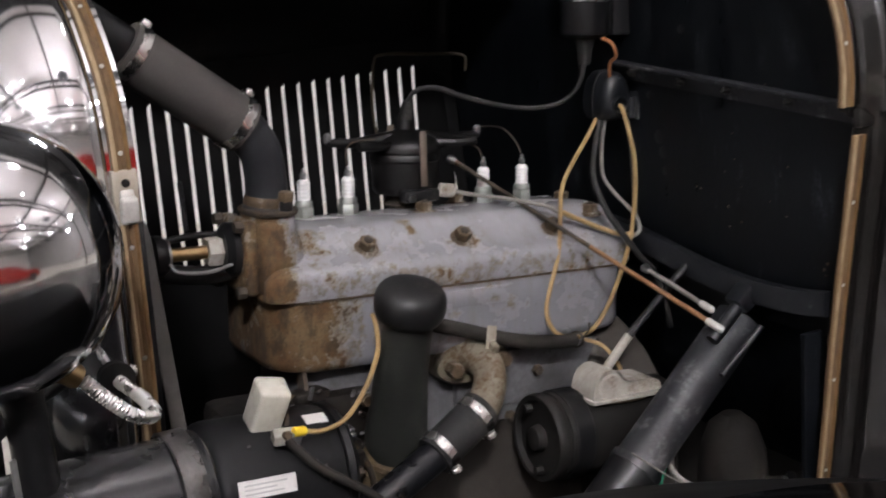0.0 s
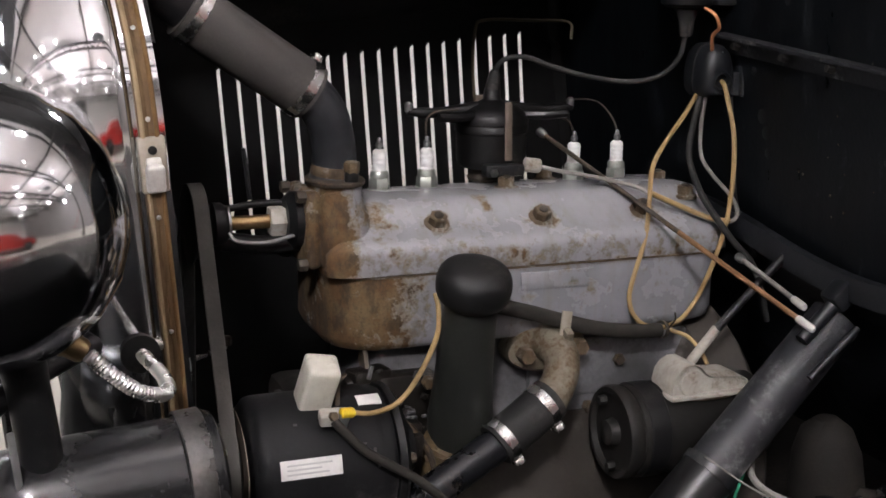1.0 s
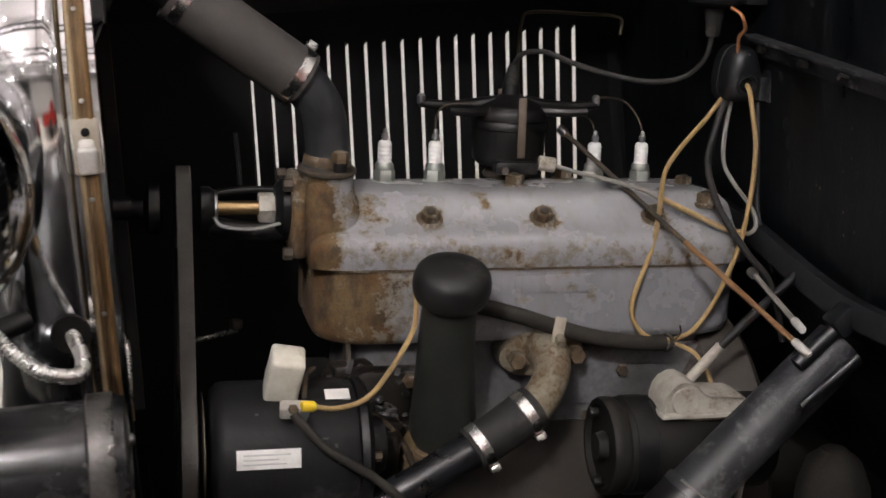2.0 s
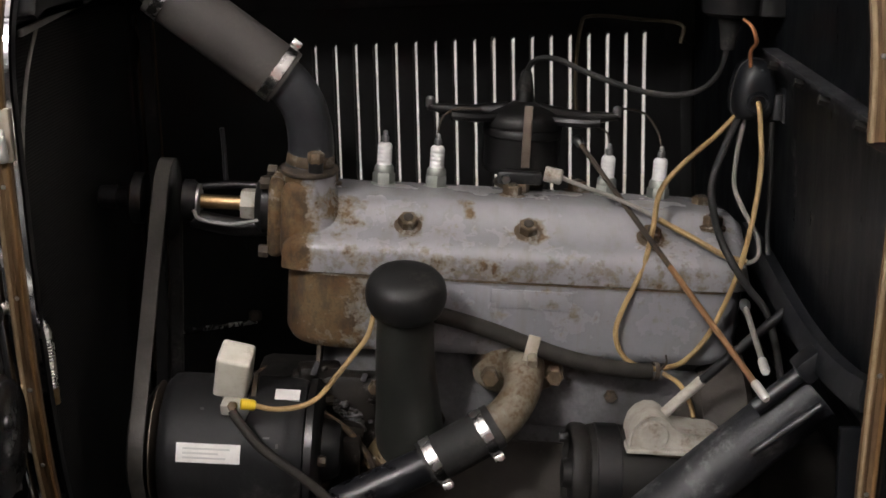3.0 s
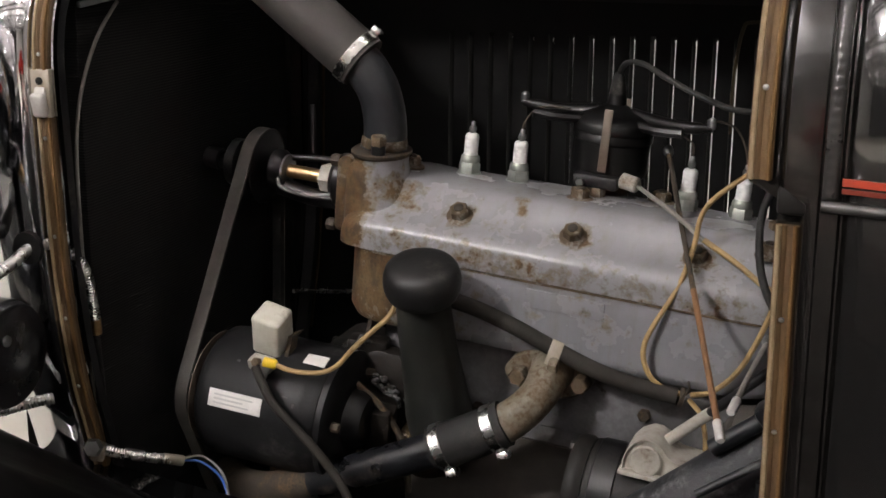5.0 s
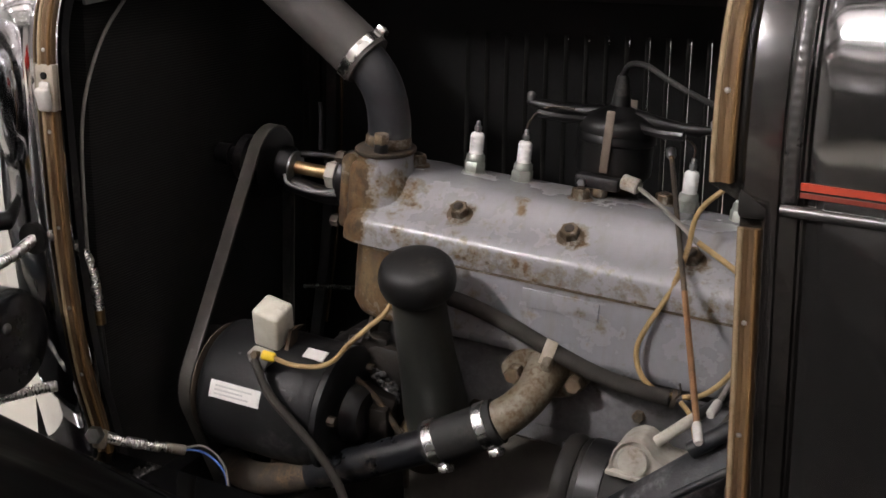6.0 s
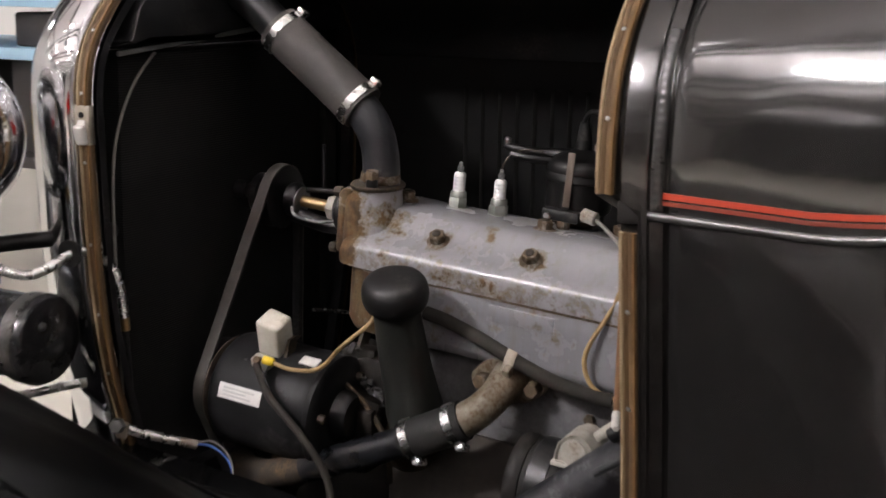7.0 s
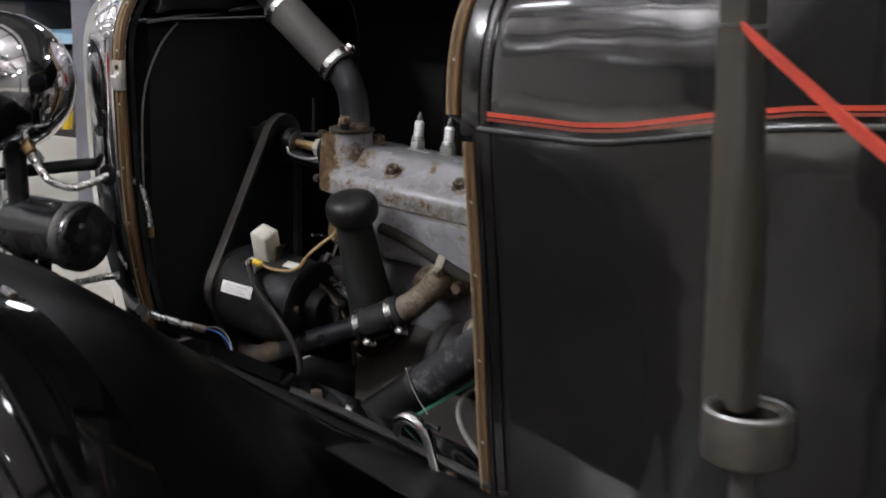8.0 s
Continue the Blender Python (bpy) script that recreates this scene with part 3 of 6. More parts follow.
tool = thing("hand_tool", (-3.10, 1.97, 0.52), "yellow-handled tool with a red head hung on the rack", "tool", base=IDENT)
part("handle", tube([(-3.09, 1.975, 0.53), (-3.088, 1.975, 0.60), (-3.085, 1.975, 0.70)], 0.022, 12, 3, radii=((0, 0.022), (0.5, 0.026), (1, 0.02))), YELLOWP, tool, "yellow handle")
part("head", tube([(-3.085, 1.975, 0.69), (-3.08, 1.975, 0.77)], 0.018, 12, 2), STRAP, tool, "red head")

# red car parked across the aisle, seen in the chrome
CARX, CARY = 1.75, -6.0
redcar = thing("parked_car", (CARX, CARY, 0), "red saloon car parked across the hall aisle", "car", base=IDENT)


def car_rows(profile, half, tuck):
    """A body from a side profile of (x, z): straight sides, rounded over at the edges."""
    return rings([[(CARX + x * k, CARY + y, zc + (z - zc) * k) for x, z in profile] for zc in (0.75,) for y, k in ((-half, tuck), (-half + 0.06, 0.99), (-half + 0.16, 1.0), (half - 0.16, 1.0), (half - 0.06, 0.99), (half, tuck))])


part("body", car_rows([(-1.85, 0.30), (-1.90, 0.55), (-1.82, 0.82), (-1.2, 0.90), (0.75, 0.93), (1.6, 0.86), (1.85, 0.70), (1.88, 0.40), (1.80, 0.28)], 0.78, 0.95), REDCAR, redcar, "red painted body")
cabin = part("cabin", car_rows([(-1.25, 0.89), (-0.85, 1.30), (-0.55, 1.38), (0.25, 1.38), (0.55, 1.30), (0.95, 0.92)], 0.68, 0.93), REDCAR, redcar)
for x, w in ((-0.45, 0.58), (0.22, 0.60)):
    part("side_window", box((CARX + x, CARY + 0.662, 1.12), (w, 0.03, 0.28), 0.012), GLOSS, cabin, "dark side window")
for x in (-1.15, 1.18):
    for y in (-0.72, 0.72):
        wheel = part("wheel", lathe([(0.20, -0.09), (0.30, -0.09), (0.315, -0.06), (0.315, 0.06), (0.30, 0.09), (0.20, 0.09)], along((CARX + x, CARY + y, 0.315), (CARX + x, CARY + y + 1, 0.315)), 32), RUBBER, redcar, "black tyre")
        part("hub", lathe([(0.20, -0.07), (0.20, 0.075), (0.15, 0.085), (0.03, 0.095)], along((CARX + x, CARY + y, 0.315), (CARX + x, CARY + y + 1, 0.315)), 24), CHROME, wheel, "bright hub cap")
for sx in (-1, 1):
    part("bumper", box((CARX + sx * 1.93, CARY, 0.46), (0.07, 1.5, 0.10), 0.025), CHROME, redcar, "chrome bumper")

# ------------------------------------------------------------------ car body outlines, in the world's own axes
MID = -0.072  # the car's centre line


def mirror(pts):
    """An outline from the near foot over the top to the far foot."""
    return pts + [(2 * MID - y, z) for y, z in pts[-2::-1]]


def refine(pts, n=5):
    return [(v.x, v.y) for v in smooth_path([(y, z, 0) for y, z in pts], n)]


def push(pts, d):
    """An outline moved outwards by d."""
    out = []
    for i, (y, z) in enumerate(pts):
        a, b = pts[max(i - 1, 0)], pts[min(i + 1, len(pts) - 1)]
        t = Vector((b[0] - a[0], b[1] - a[1])).normalized()
        out.append((y - t.y * d, z + t.x * d))
    return out


SHELL = refine(mirror([(-0.327, 0.585), (-0.344, 0.65), (-0.359, 0.70), (-0.371, 0.76), (-0.379, 0.82), (-0.385, 0.89), (-0.390, 1.02), (-0.391, 1.085), (-0.380, 1.135), (-0.352, 1.178), (-0.305, 1.222), (-0.23, 1.258), (-0.15, 1.275), (MID, 1.280)]), 5)
COWLO = refine(mirror([(-0.455, 0.40), (-0.470, 0.50), (-0.486, 0.60), (-0.510, 0.80), (-0.534, 0.96), (-0.543, 1.03), (-0.545, 1.09), (-0.534, 1.15), (-0.508, 1.195), (-0.455, 1.245), (-0.36, 1.292), (-0.22, 1.322), (MID, 1.330)]), 5)


def skin(rows, thick=None, cap=False):
    """A sheet from outlines at (x, outline) rows, thickened inwards if asked."""
    pts = [[(x(z) if callable(x) else x, y, z) for y, z in o] for x, o in rows]
    bm = rings(pts, False, False)
    if thick:
        finish(bm)
        bmesh.ops.solidify(bm, geom=bm.faces[:], thickness=thick)
    return bm


def ribbon(path, w, x0, x1):
    """A strip of thickness w on an outline piece, from x0 to x1, its edges rounded."""
    top = push(path, w)
    e = (x1 - x0) * 0.18
    rows = []
    for (y0, z0), (y1, z1) in zip(path, top):
        ym, zm = y0 * 0.35 + y1 * 0.65, z0 * 0.35 + z1 * 0.65
        xm, g = (x0 + x1) / 2, (x1 - x0) * 0.12
        rows.append([(x0, y0, z0), (x0, ym, zm), (x0 + e, y1, z1), (xm - g, y1, z1), (xm, ym, zm), (xm + g, y1, z1), (x1 - e, y1, z1), (x1, ym, zm), (x1, y0, z0)])
    return rings(rows, True, True)


def cut(outline, zlo, zhi, near=True):
    """The near half of an outline between two heights."""
    half = outline[: len(outline) // 2 + 1] if near else outline[len(outline) // 2:]
    out = []
    for p, q in zip(half, half[1:]):
        for z in sorted((zlo, zhi), reverse=p[1] > q[1]):
            if min(p[1], q[1]) < z < max(p[1], q[1]):
                k = (z - p[1]) / (q[1] - p[1])
                out.append((p[0] + (q[0] - p[0]) * k, z))
        if zlo <= q[1] <= zhi:
            out.append(q)
    return out


# ------------------------------------------------------------------ radiator shell and radiator
shell = thing("radiator_shell", (-0.26, MID, 0.585), "chrome radiator shell with tan lacing along its rear edge", "radiator shell", base=IDENT)
part("shell_surround", skin([(-0.201, push(SHELL, -0.002)), (-0.2285, push(SHELL, -0.002)), (-0.230, push(SHELL, 0.002)), (-0.234, push(SHELL, 0.006)), (-0.242, push(SHELL, 0.0085)), (-0.277, push(SHELL, 0.006)),
                             (-0.307, push(SHELL, -0.006)), (-0.332, push(SHELL, -0.028)), (-0.345, push(SHELL, -0.055)), (-0.342, push(SHELL, -0.075)), (-0.322, push(SHELL, -0.085))]), CHROME, shell)


def lacing(outline, zlo, zhi, x0, x1, parent, step=0.085, start=0.03):
    piece = cut(outline, zlo, zhi)
    lc = part("lacing", ribbon(piece, 0.0045, x0, x1), LACING, parent, "frayed tan lacing strip")
    bead = push(piece, 0.0045)
    ends = bead[::3] + ([bead[-1]] if (len(bead) - 1) % 3 else [])
    part("lacing_cord", tube([(x0 + 0.003, y, z) for y, z in ends], 0.0022, 8, 3), CORD, lc, "pale frayed edge cord")
    part("lacing_cord", tube([(x1 - 0.0028, y, z) for y, z in ends], 0.0020, 8, 3), CORDDARK, lc, "dark edge cord")
    top = push(piece, 0.005)
    run = start
    for a, b in zip(top, top[1:]):
        d = Vector((b[0] - a[0], b[1] - a[1]))
        run -= d.length
        if run < 0:
            n = Vector((-d.y, d.x)).normalized()
            p = Vector(((x0 + x1) / 2, a[0], a[1]))
            q = p + Vector((0, n.x, n.y)) * 0.0015
            part("rivet", lathe([(0.0024, 0), (0.002, 0.0008), (0.0008, 0.0013)], along(p, q), 8), NICKEL, lc)
            run = step
    return lc


RIM = push(SHELL, -0.002)
lacing(RIM, 0.60, 1.020, -0.2245, -0.2065, shell, 0.085)
lacing(RIM, 1.069, 1.40, -0.2245, -0.2065, shell, 0.075, 0.02)
FARRIM = [(2 * MID - y, z) for y, z in RIM if y < MID and 0.6 < z < 1.19][::-1]
part("lacing", ribbon(FARRIM, 0.005, -0.226, -0.2), LACING, shell, "tan lacing strip, far side")
part("inner_lip", skin([(-0.2005, push(SHELL, -0.008)), (-0.2005, push(SHELL, -0.020)), (-0.217, push(SHELL, -0.021))]), SATIN, shell)
bk = box((-0.215, -0.3925, 1.045), (0.024, 0.007, 0.050), 0.002)
part("catch_bracket", bk, BRACKET, shell, "tan worn bonnet catch plate")
hk = box((-0.215, -0.3985, 1.033), (0.017, 0.010, 0.026), 0.004, 3, turn=(14, 0, 0))
box((-0.215, -0.396, 1.046), (0.014, 0.006, 0.012), 0.003, turn=(-10, 0, 0), bm=hk)
part("catch_hook", hk, SLEEVE, shell, "pale worn catch hook")
# black disc stands in for the shade in the hole
part("catch_hole", lathe([(0.004, 0), (0.004, 0.002), (0.002, 0.0025)], along((-0.215, -0.3955, 1.058), (-0.215, -0.41, 1.058)), 12), GREASE, shell)

rad = thing("radiator", (-0.24, MID, 0.52), "black radiator with finned core and a deep top tank", "radiator", base=IDENT)
part("core", box((-0.279, MID, 0.82), (0.109, 0.485, 0.62), 0.004), CORE, rad)
tk = rings([[(-0.30, MID - w, z), (-0.19 if z > 1.14 else -0.22, MID - w, z), (-0.19 if z > 1.14 else -0.22, MID + w, z), (-0.30, MID + w, z)] for w, z in ((0.265, 1.136), (0.265, 1.146), (0.25, 1.15), (0.235, 1.19), (0.18, 1.24), (0.10, 1.262))])
bmesh.ops.bevel(tk, geom=tk.edges[:], offset=0.006, segments=2, profile=0.5, affect="EDGES")
# forward block added to keep the opening dark
part("core_front", box((-0.350, MID, 0.82), (0.034, 0.40, 0.62), 0.003), CORE, rad)
part("top_tank", tk, BLACK, rad)
part("tank_lip", box((-0.195, -0.19, 1.145), (0.006, 0.30, 0.007), 0.002, turn=(5, 0, -3)), NICKEL, rad, "bright worn lower lip of the tank")
part("bottom_tank", box((-0.25, MID, 0.49), (0.10, 0.46, 0.08), 0.01), BLACK, rad)
part("overflow_pipe", tube([(-0.212, -0.255, 1.13), (-0.212, -0.295, 1.095), (-0.212, -0.325, 1.05), (-0.212, -0.342, 1.0), (-0.212, -0.347, 0.93), (-0.212, -0.345, 0.80), (-0.212, -0.340, 0.62)], 0.0021, 8), GREYWIRE, rad, "thin grey overflow pipe")
part("side_channel", rings([[(x, y + dy, z) for x, dy in ((-0.270, -0.006), (-0.234, -0.006), (-0.234, 0.006), (-0.270, 0.006))] for y, z in ((-0.312, 0.56), (-0.322, 0.65), (-0.338, 0.74), (-0.347, 0.84), (-0.348, 1.12))]), GREASE, rad)
# far block added to stop bright floor showing past the core
part("side_channel", box((-0.262, 0.216, 0.78), (0.060, 0.036, 0.74), 0.003), GREASE, rad)

# ------------------------------------------------------------------ cowl, firewall
body = thing("car_body", (1.0, MID, 0.36), "dark glossy cowl of a vintage car body with red pinstripes", "car body", base=IDENT)


def widen(x):
    """How far the side bulges outwards at x."""
    if x < 1.05:
        return 0.009 + 0.052 * math.sin(math.pi / 2 * max(0.0, x - 0.603) / 0.447)
    return 0.061 - 0.16 * (x - 1.05) ** 1.4


STEP = lambda d: (lambda z: (0.552 if z > 1.036 else 0.5685) + d)
rows = [(lambda z: 0.5285 if z > 1.036 else 0.5515, push(COWLO, -0.009)), (STEP(-0.002), push(COWLO, -0.009)), (STEP(-0.0005), push(COWLO, -0.008)), (STEP(0.001), push(COWLO, -0.001)), (STEP(0.004), push(COWLO, 0.003)), (0.577, push(COWLO, 0.0045)),
        (0.5805, push(COWLO, 0.0040)), (0.582, push(COWLO, 0.0015)), (0.595, push(COWLO, 0.0015)), (0.597, push(COWLO, -0.001)), (0.5985, push(COWLO, -0.001)), (0.600, push(COWLO, 0.006)), (0.603, push(COWLO, 0.009))]


def tucked(outline, x):
    """The lower side leans in further back."""
    k = float(np.interp(x, [0.72, 0.84, 0.95, 1.1, 2.0], [0.0, 0.015, 0.07, 0.10, 0.10]))
    return [(y + math.copysign(k * max(0.0, 1.02 - z), MID - y), z) for y, z in outline]


def raised(outline, x):
    """Aft of the scuttle the sides stand up towards the windscreen pillars."""
    k = float(np.interp(x, [0.92, 1.02, 1.2], [0.0, 1.5, 3.0]))
    return [(y, z + k * max(0.0, z - 1.10)) for y, z in outline]


cutat = int(len(COWLO) * 0.66)
part("front_band", skin([(x, o[: cutat + 1]) for x, o in rows]), DENTED, body, "hammered glossy band behind the lacing")
# same band on the far side, its shade put into a blacker material
part("front_band", skin([(x, o[cutat:]) for x, o in rows]), LOUVRE, body, "far half of the band, in a darker black that holds its shade")
rows = rows[-2:] + [(x, raised(tucked(push(COWLO, widen(x)), x), x)) for x in (0.615, 0.63, 0.65, 0.675, 0.70, 0.73, 0.76, 0.79, 0.83, 0.87, 0.90, 0.93, 0.96, 1.0, 1.03, 1.06, 1.09, 1.12, 1.18, 1.25, 1.4, 1.7, 2.1)]
part("cowl_panel", skin(rows), COWL, body)


def on_cowl(x, z, d=0.0):
    o = raised(push(COWLO, widen(x) + d), x)
    o = [p for p in o[: len(o) // 2] if p[1] < 1.2]
    return Vector((x, float(np.interp(z, [p[1] for p in o], [p[0] for p in o])), z))


def belt(x):
    return float(np.interp(x, [0.58, 0.74, 0.80, 0.90, 1.0, 1.1, 1.3, 2.0], [1.032, 1.031, 1.037, 1.056, 1.071, 1.078, 1.083, 1.09]))


def stripe(x0, x1, up, w, d=0.0012):
    rws = []
    for x in np.linspace(x0, x1, 40):
        z = belt(x) + up
        a, b = on_cowl(x, z - w / 2, d), on_cowl(x, z + w / 2, d)
        c, e = on_cowl(x, z + w / 2, -0.001), on_cowl(x, z - w / 2, -0.001)
        rws.append([a, b, c, e])
    return rings(rws)


part("belt_bead", tube([on_cowl(x, belt(x), -0.001) for x in np.linspace(0.584, 2.0, 18)], 0.0048, 10, 3), BEADM, body, "glossy grey-black belt bead")
part("pinstripe", stripe(0.597, 1.9, 0.0195, 0.0055), RED, body, "bright red pinstripe")
part("pinstripe", stripe(0.597, 1.9, 0.0130, 0.0036), REDDARK, body, "dull red pinstripe")


def scalloped(outline, zlo, x0, x1, pitch):
    """A raised strip along an outline whose face is pressed into a row of scallops."""
    piece = cut(outline, zlo, 2.0)
    path = [Vector((0, y, z)) for y, z in piece]
    acc = [0.0]
    for p, q in zip(path, path[1:]):
        acc.append(acc[-1] + (q - p).length)
    rws = []
    for k in range(int(acc[-1] / pitch * 4)):
        d = k * pitch / 4
        y, z = (float(np.interp(d, acc, [p[i] for p in path])) for i in (1, 2))
        y2, z2 = (float(np.interp(d + 0.002, acc, [p[i] for p in path])) for i in (1, 2))
        t = Vector((y2 - y, z2 - z)).normalized()
        up = (0.0020, 0.0025, 0.0028, 0.0024)[k % 4]
        sec = [(x0, -0.001), (x0 + 0.001, 0.0016), (x0 + 0.004, up), (x1 - 0.004, up), (x1 - 0.001, 0.0016), (x1, -0.001)]
        rws.append([(x, y - t.y * h, z + t.x * h) for x, h in sec])
    return rings(rws)


part("scalloped_strip", scalloped(push(COWLO, 0.0015)[: cutat + 1], 1.036, 0.5825, 0.5945, 0.0076), STRIPM, body, "glossy dark strip pressed into scallops", angle=1.4)
LEDGE = push(COWLO, -0.009)
lacing(LEDGE, 0.46, 1.012, 0.5505, 0.5685, body, 0.085, 0.05)
lacing(LEDGE, 1.046, 1.36, 0.5275, 0.546, body, 0.085, 0.08)
part("belt_joint", box((0.566, -0.539, 1.032), (0.03, 0.012, 0.022), 0.004), GREASE, body)

fire = thing("wall_firewall", (0.60, MID, 0.60), "black painted steel firewall with chips and stains", "firewall", kind="structure", base=IDENT)
inner = [p for p in push(COWLO, -0.013) if p[1] > 0.76]
fb = rings([[(x, y, z) for y, z in inner] for x in (0.572, 0.584)])
part("upper_panel", fb, WALLBLK, fire)
part("toe_board", rings([[(0.578, y, 0.765), (0.578, y, 0.752), (0.72, y, 0.50), (0.735, y, 0.50)] for y in (-0.48, 0.34)]), WALLBLK, fire)
part("toe_flange", tube([(0.560, -0.02, 0.842), (0.558, -0.12, 0.834), (0.556, -0.20, 0.822), (0.556, -0.25, 0.813), (0.556, -0.31, 0.805), (0.556, -0.38, 0.801), (0.557, -0.445, 0.803), (0.560, -0.49, 0.808)], 0.01, 8, 5, shape=((-0.006, -0.016), (0.006, -0.016), (0.010, -0.003), (0.010, 0.012), (0.004, 0.013), (0.001, 0.0), (-0.004, -0.010))), DUSTY, fire, "dusty curved toe-board flange")
for y, z in ((-0.205, 0.829), (-0.236, 0.823), (-0.36, 0.809), (-0.43, 0.809)):
    part("flange_screw", lathe([(0.0045, 0), (0.004, 0.002), (0.0015, 0.003)], along((0.553, y, z), (0.53, y, z + 0.01)), 10), NICKEL, fire)
part("stay_bar", tube([TILT @ Vector((0.552, -0.085, 1.098)), TILT @ Vector((0.5555, -0.3, 1.083)), TILT @ Vector((0.559, -0.515, 1.068))], 0.01, 8, 6, shape=((-0.009, -0.012), (0.009, -0.012), (0.009, -0.008), (-0.004, -0.006), (-0.005, 0.012), (-0.009, 0.012))), SCUFF, fire, "chipped dark angle-iron stay bar, scuffed grey")
for k, u in enumerate((0.12, 0.35, 0.55, 0.8)):
    q = TILT @ Vector((0.552, -0.085, 1.098)).lerp(Vector((0.559, -0.515, 1.068)), u)
    part("stay_bolt", hexagon(q + Vector((-0.004, 0, 0.0)), q + Vector((-0.014, 0, 0.003)), 0.005), GREASE, fire)
part("kick_panel", box((0.648, -0.462, 0.60), (0.21, 0.008, 0.34), 0.002), WALLBLK, fire, "dusty side panel below the firewall")
chip = random.Random(3)
for cy, cz, sy, sz, n in ((-0.318, 0.940, 0.010, 0.016, 4), (-0.312, 0.884, 0.010, 0.012, 3), (-0.251, 0.914, 0.005, 0.004, 2), (-0.47, 0.851, 0.003, 0.006, 3), (-0.39, 0.93, 0.03, 0.05, 4)):
    for k in range(n):
        y, z, r = chip.gauss(cy, sy), chip.gauss(cz, sz), chip.uniform(0.0008, 0.0024)
        part("paint_chip", lathe([(r, 0), (r * 0.7, 0.0003), (0.0004, 0.0005)], along((0.572, y, z), (0.50, y, z)), 6), RUST, fire)
for y, z, r in ((-0.168, 0.975, 0.010), (-0.176, 0.955, 0.009), (-0.180, 0.93, 0.007), (-0.22, 1.12, 0.006), (-0.40, 0.95, 0.004), (-0.15, 1.03, 0.006)):
    part("paint_scuff", lathe([(r, 0), (r * 0.8, 0.0004), (0.001, 0.0005)], along((0.572, y, z), (0.50, y, z)), 9), SATIN, fire)

# ------------------------------------------------------------------ bonnet, far side
LOUV = 0.0285


def far_y(x):
    return 0.29 + 0.2 * x


hood = thing("bonnet", (0.17, 0.32, 0.50), "black louvred bonnet half, light showing through the slots", "bonnet", base=IDENT)
zt, zb = 1.057, 0.80
def strip(xa, xb, za, zb2, bm=None):
    ps = [[(xa, far_y(xa), z), (xb, far_y(xb), z), (xb, far_y(xb) + 0.0015, z), (xa, far_y(xa) + 0.0015, z)] for z in (za, zb2)]
    return rings(ps, True, True, bm)


SW = 0.0033  # half a slot's width
slots = [0.12 + (LOUV * (n + 0.28) - 0.12) * 0.997 + 0.0055 for n in range(-1, 18)]
part("lower_skin", strip(-0.235, 0.572, 0.28, zb), LOUVRE, hood)
part("upper_skin", strip(-0.235, 0.572, zt, 1.115), LOUVRE, hood)
edge = -0.235
for sx in slots:
    part("panel_strip", strip(edge, sx - SW, zb, zt), LOUVRE, hood)
    edge = sx + SW
part("panel_strip", strip(edge, 0.572, zb, zt), LOUVRE, hood)
lv = []
for k in range(9):
    u = k / 8
    x, y = -SW + 0.0036 * u**1.6, 0.0015 + 0.0098 * math.sin(u * 1.5)
    row = [(x, y * f, z) for f, z in ((0.1, zb), (0.75, zb + 0.004), (1.0, zb + 0.012), (1.0, zt - 0.016), (0.8, zt - 0.007))]
    row.append((x + (SW * 1.6) * u, 0.0008, zt))
    lv.append(row)
for sx in slots:
    bm = rings([[(sx + x, far_y(sx) + 0.2 * x + y, z) for x, y, z in row] for row in lv], False, False)
    part("louvre", bm, LOUVRE, hood)


def half_far(outline):
    h = outline[len(outline) // 2:]
    s = [p for p in h if p[1] > 1.10]
    d = np.linspace(0, len(s) - 1, 16)
    return [(float(np.interp(k, range(len(s)), [p[0] for p in s])), float(np.interp(k, range(len(s)), [p[1] for p in s]))) for k in d]


HS, HC = half_far(SHELL), half_far(COWLO)
tr = []
for u in np.linspace(-0.05, 1.0, 10):
    x = -0.20 + 0.77 * u
    tr.append((x, [(a[0] * (1 - u) + b[0] * u, a[1] * (1 - u) + b[1] * u) for a, b in zip(HS, HC)]))
part("top_skin", skin(tr), BLACK, hood)
part("hinge", tube([(-0.2, far_y(-0.2), 1.115), (0.18, far_y(0.18) - 0.003, 1.115), (0.57, far_y(0.57), 1.115)], 0.004, 8, 4), SATIN, hood)

# ------------------------------------------------------------------ chassis, wing
# sheet added to shut out the bright floor, standing in for the dark below
pan = setting("wall_added_pan", box((0.30, MID, 0.40), (1.2, 0.92, 0.01)), BROWNDUST, "dark pan added below the engine to keep the bay dark", "pan")
railt = thing("chassis_rail", (0.2, -0.415, 0.5), "black painted chassis side rail", "chassis rail", base=IDENT)
part("web", rings([[(x, y, z - 0.10), (x, y + 0.006, z - 0.10), (x, y + 0.006, z), (x, y, z)] for x, y, z in ((-0.3, -0.372, 0.60), (0.0, -0.385, 0.585), (0.25, -0.41, 0.565), (0.62, -0.455, 0.525))]), BLACK, railt)
part("flange", rings([[(x, y, z), (x, y + 0.05, z), (x, y + 0.05, z + 0.006), (x, y, z + 0.006)] for x, y, z in ((-0.3, -0.372, 0.60), (0.0, -0.385, 0.585), (0.25, -0.41, 0.565), (0.62, -0.455, 0.525))]), GLOSS, railt)
part("rail_bead", tube([(0.18, -0.425, 0.585), (0.3, -0.435, 0.572), (0.62, -0.475, 0.53)], 0.007, 8, 4), BEADM, railt)

wing = thing("front_wing", (-0.1, -0.62, 0.4), "glossy black front wing sweeping down to the running board", "wing", base=IDENT)


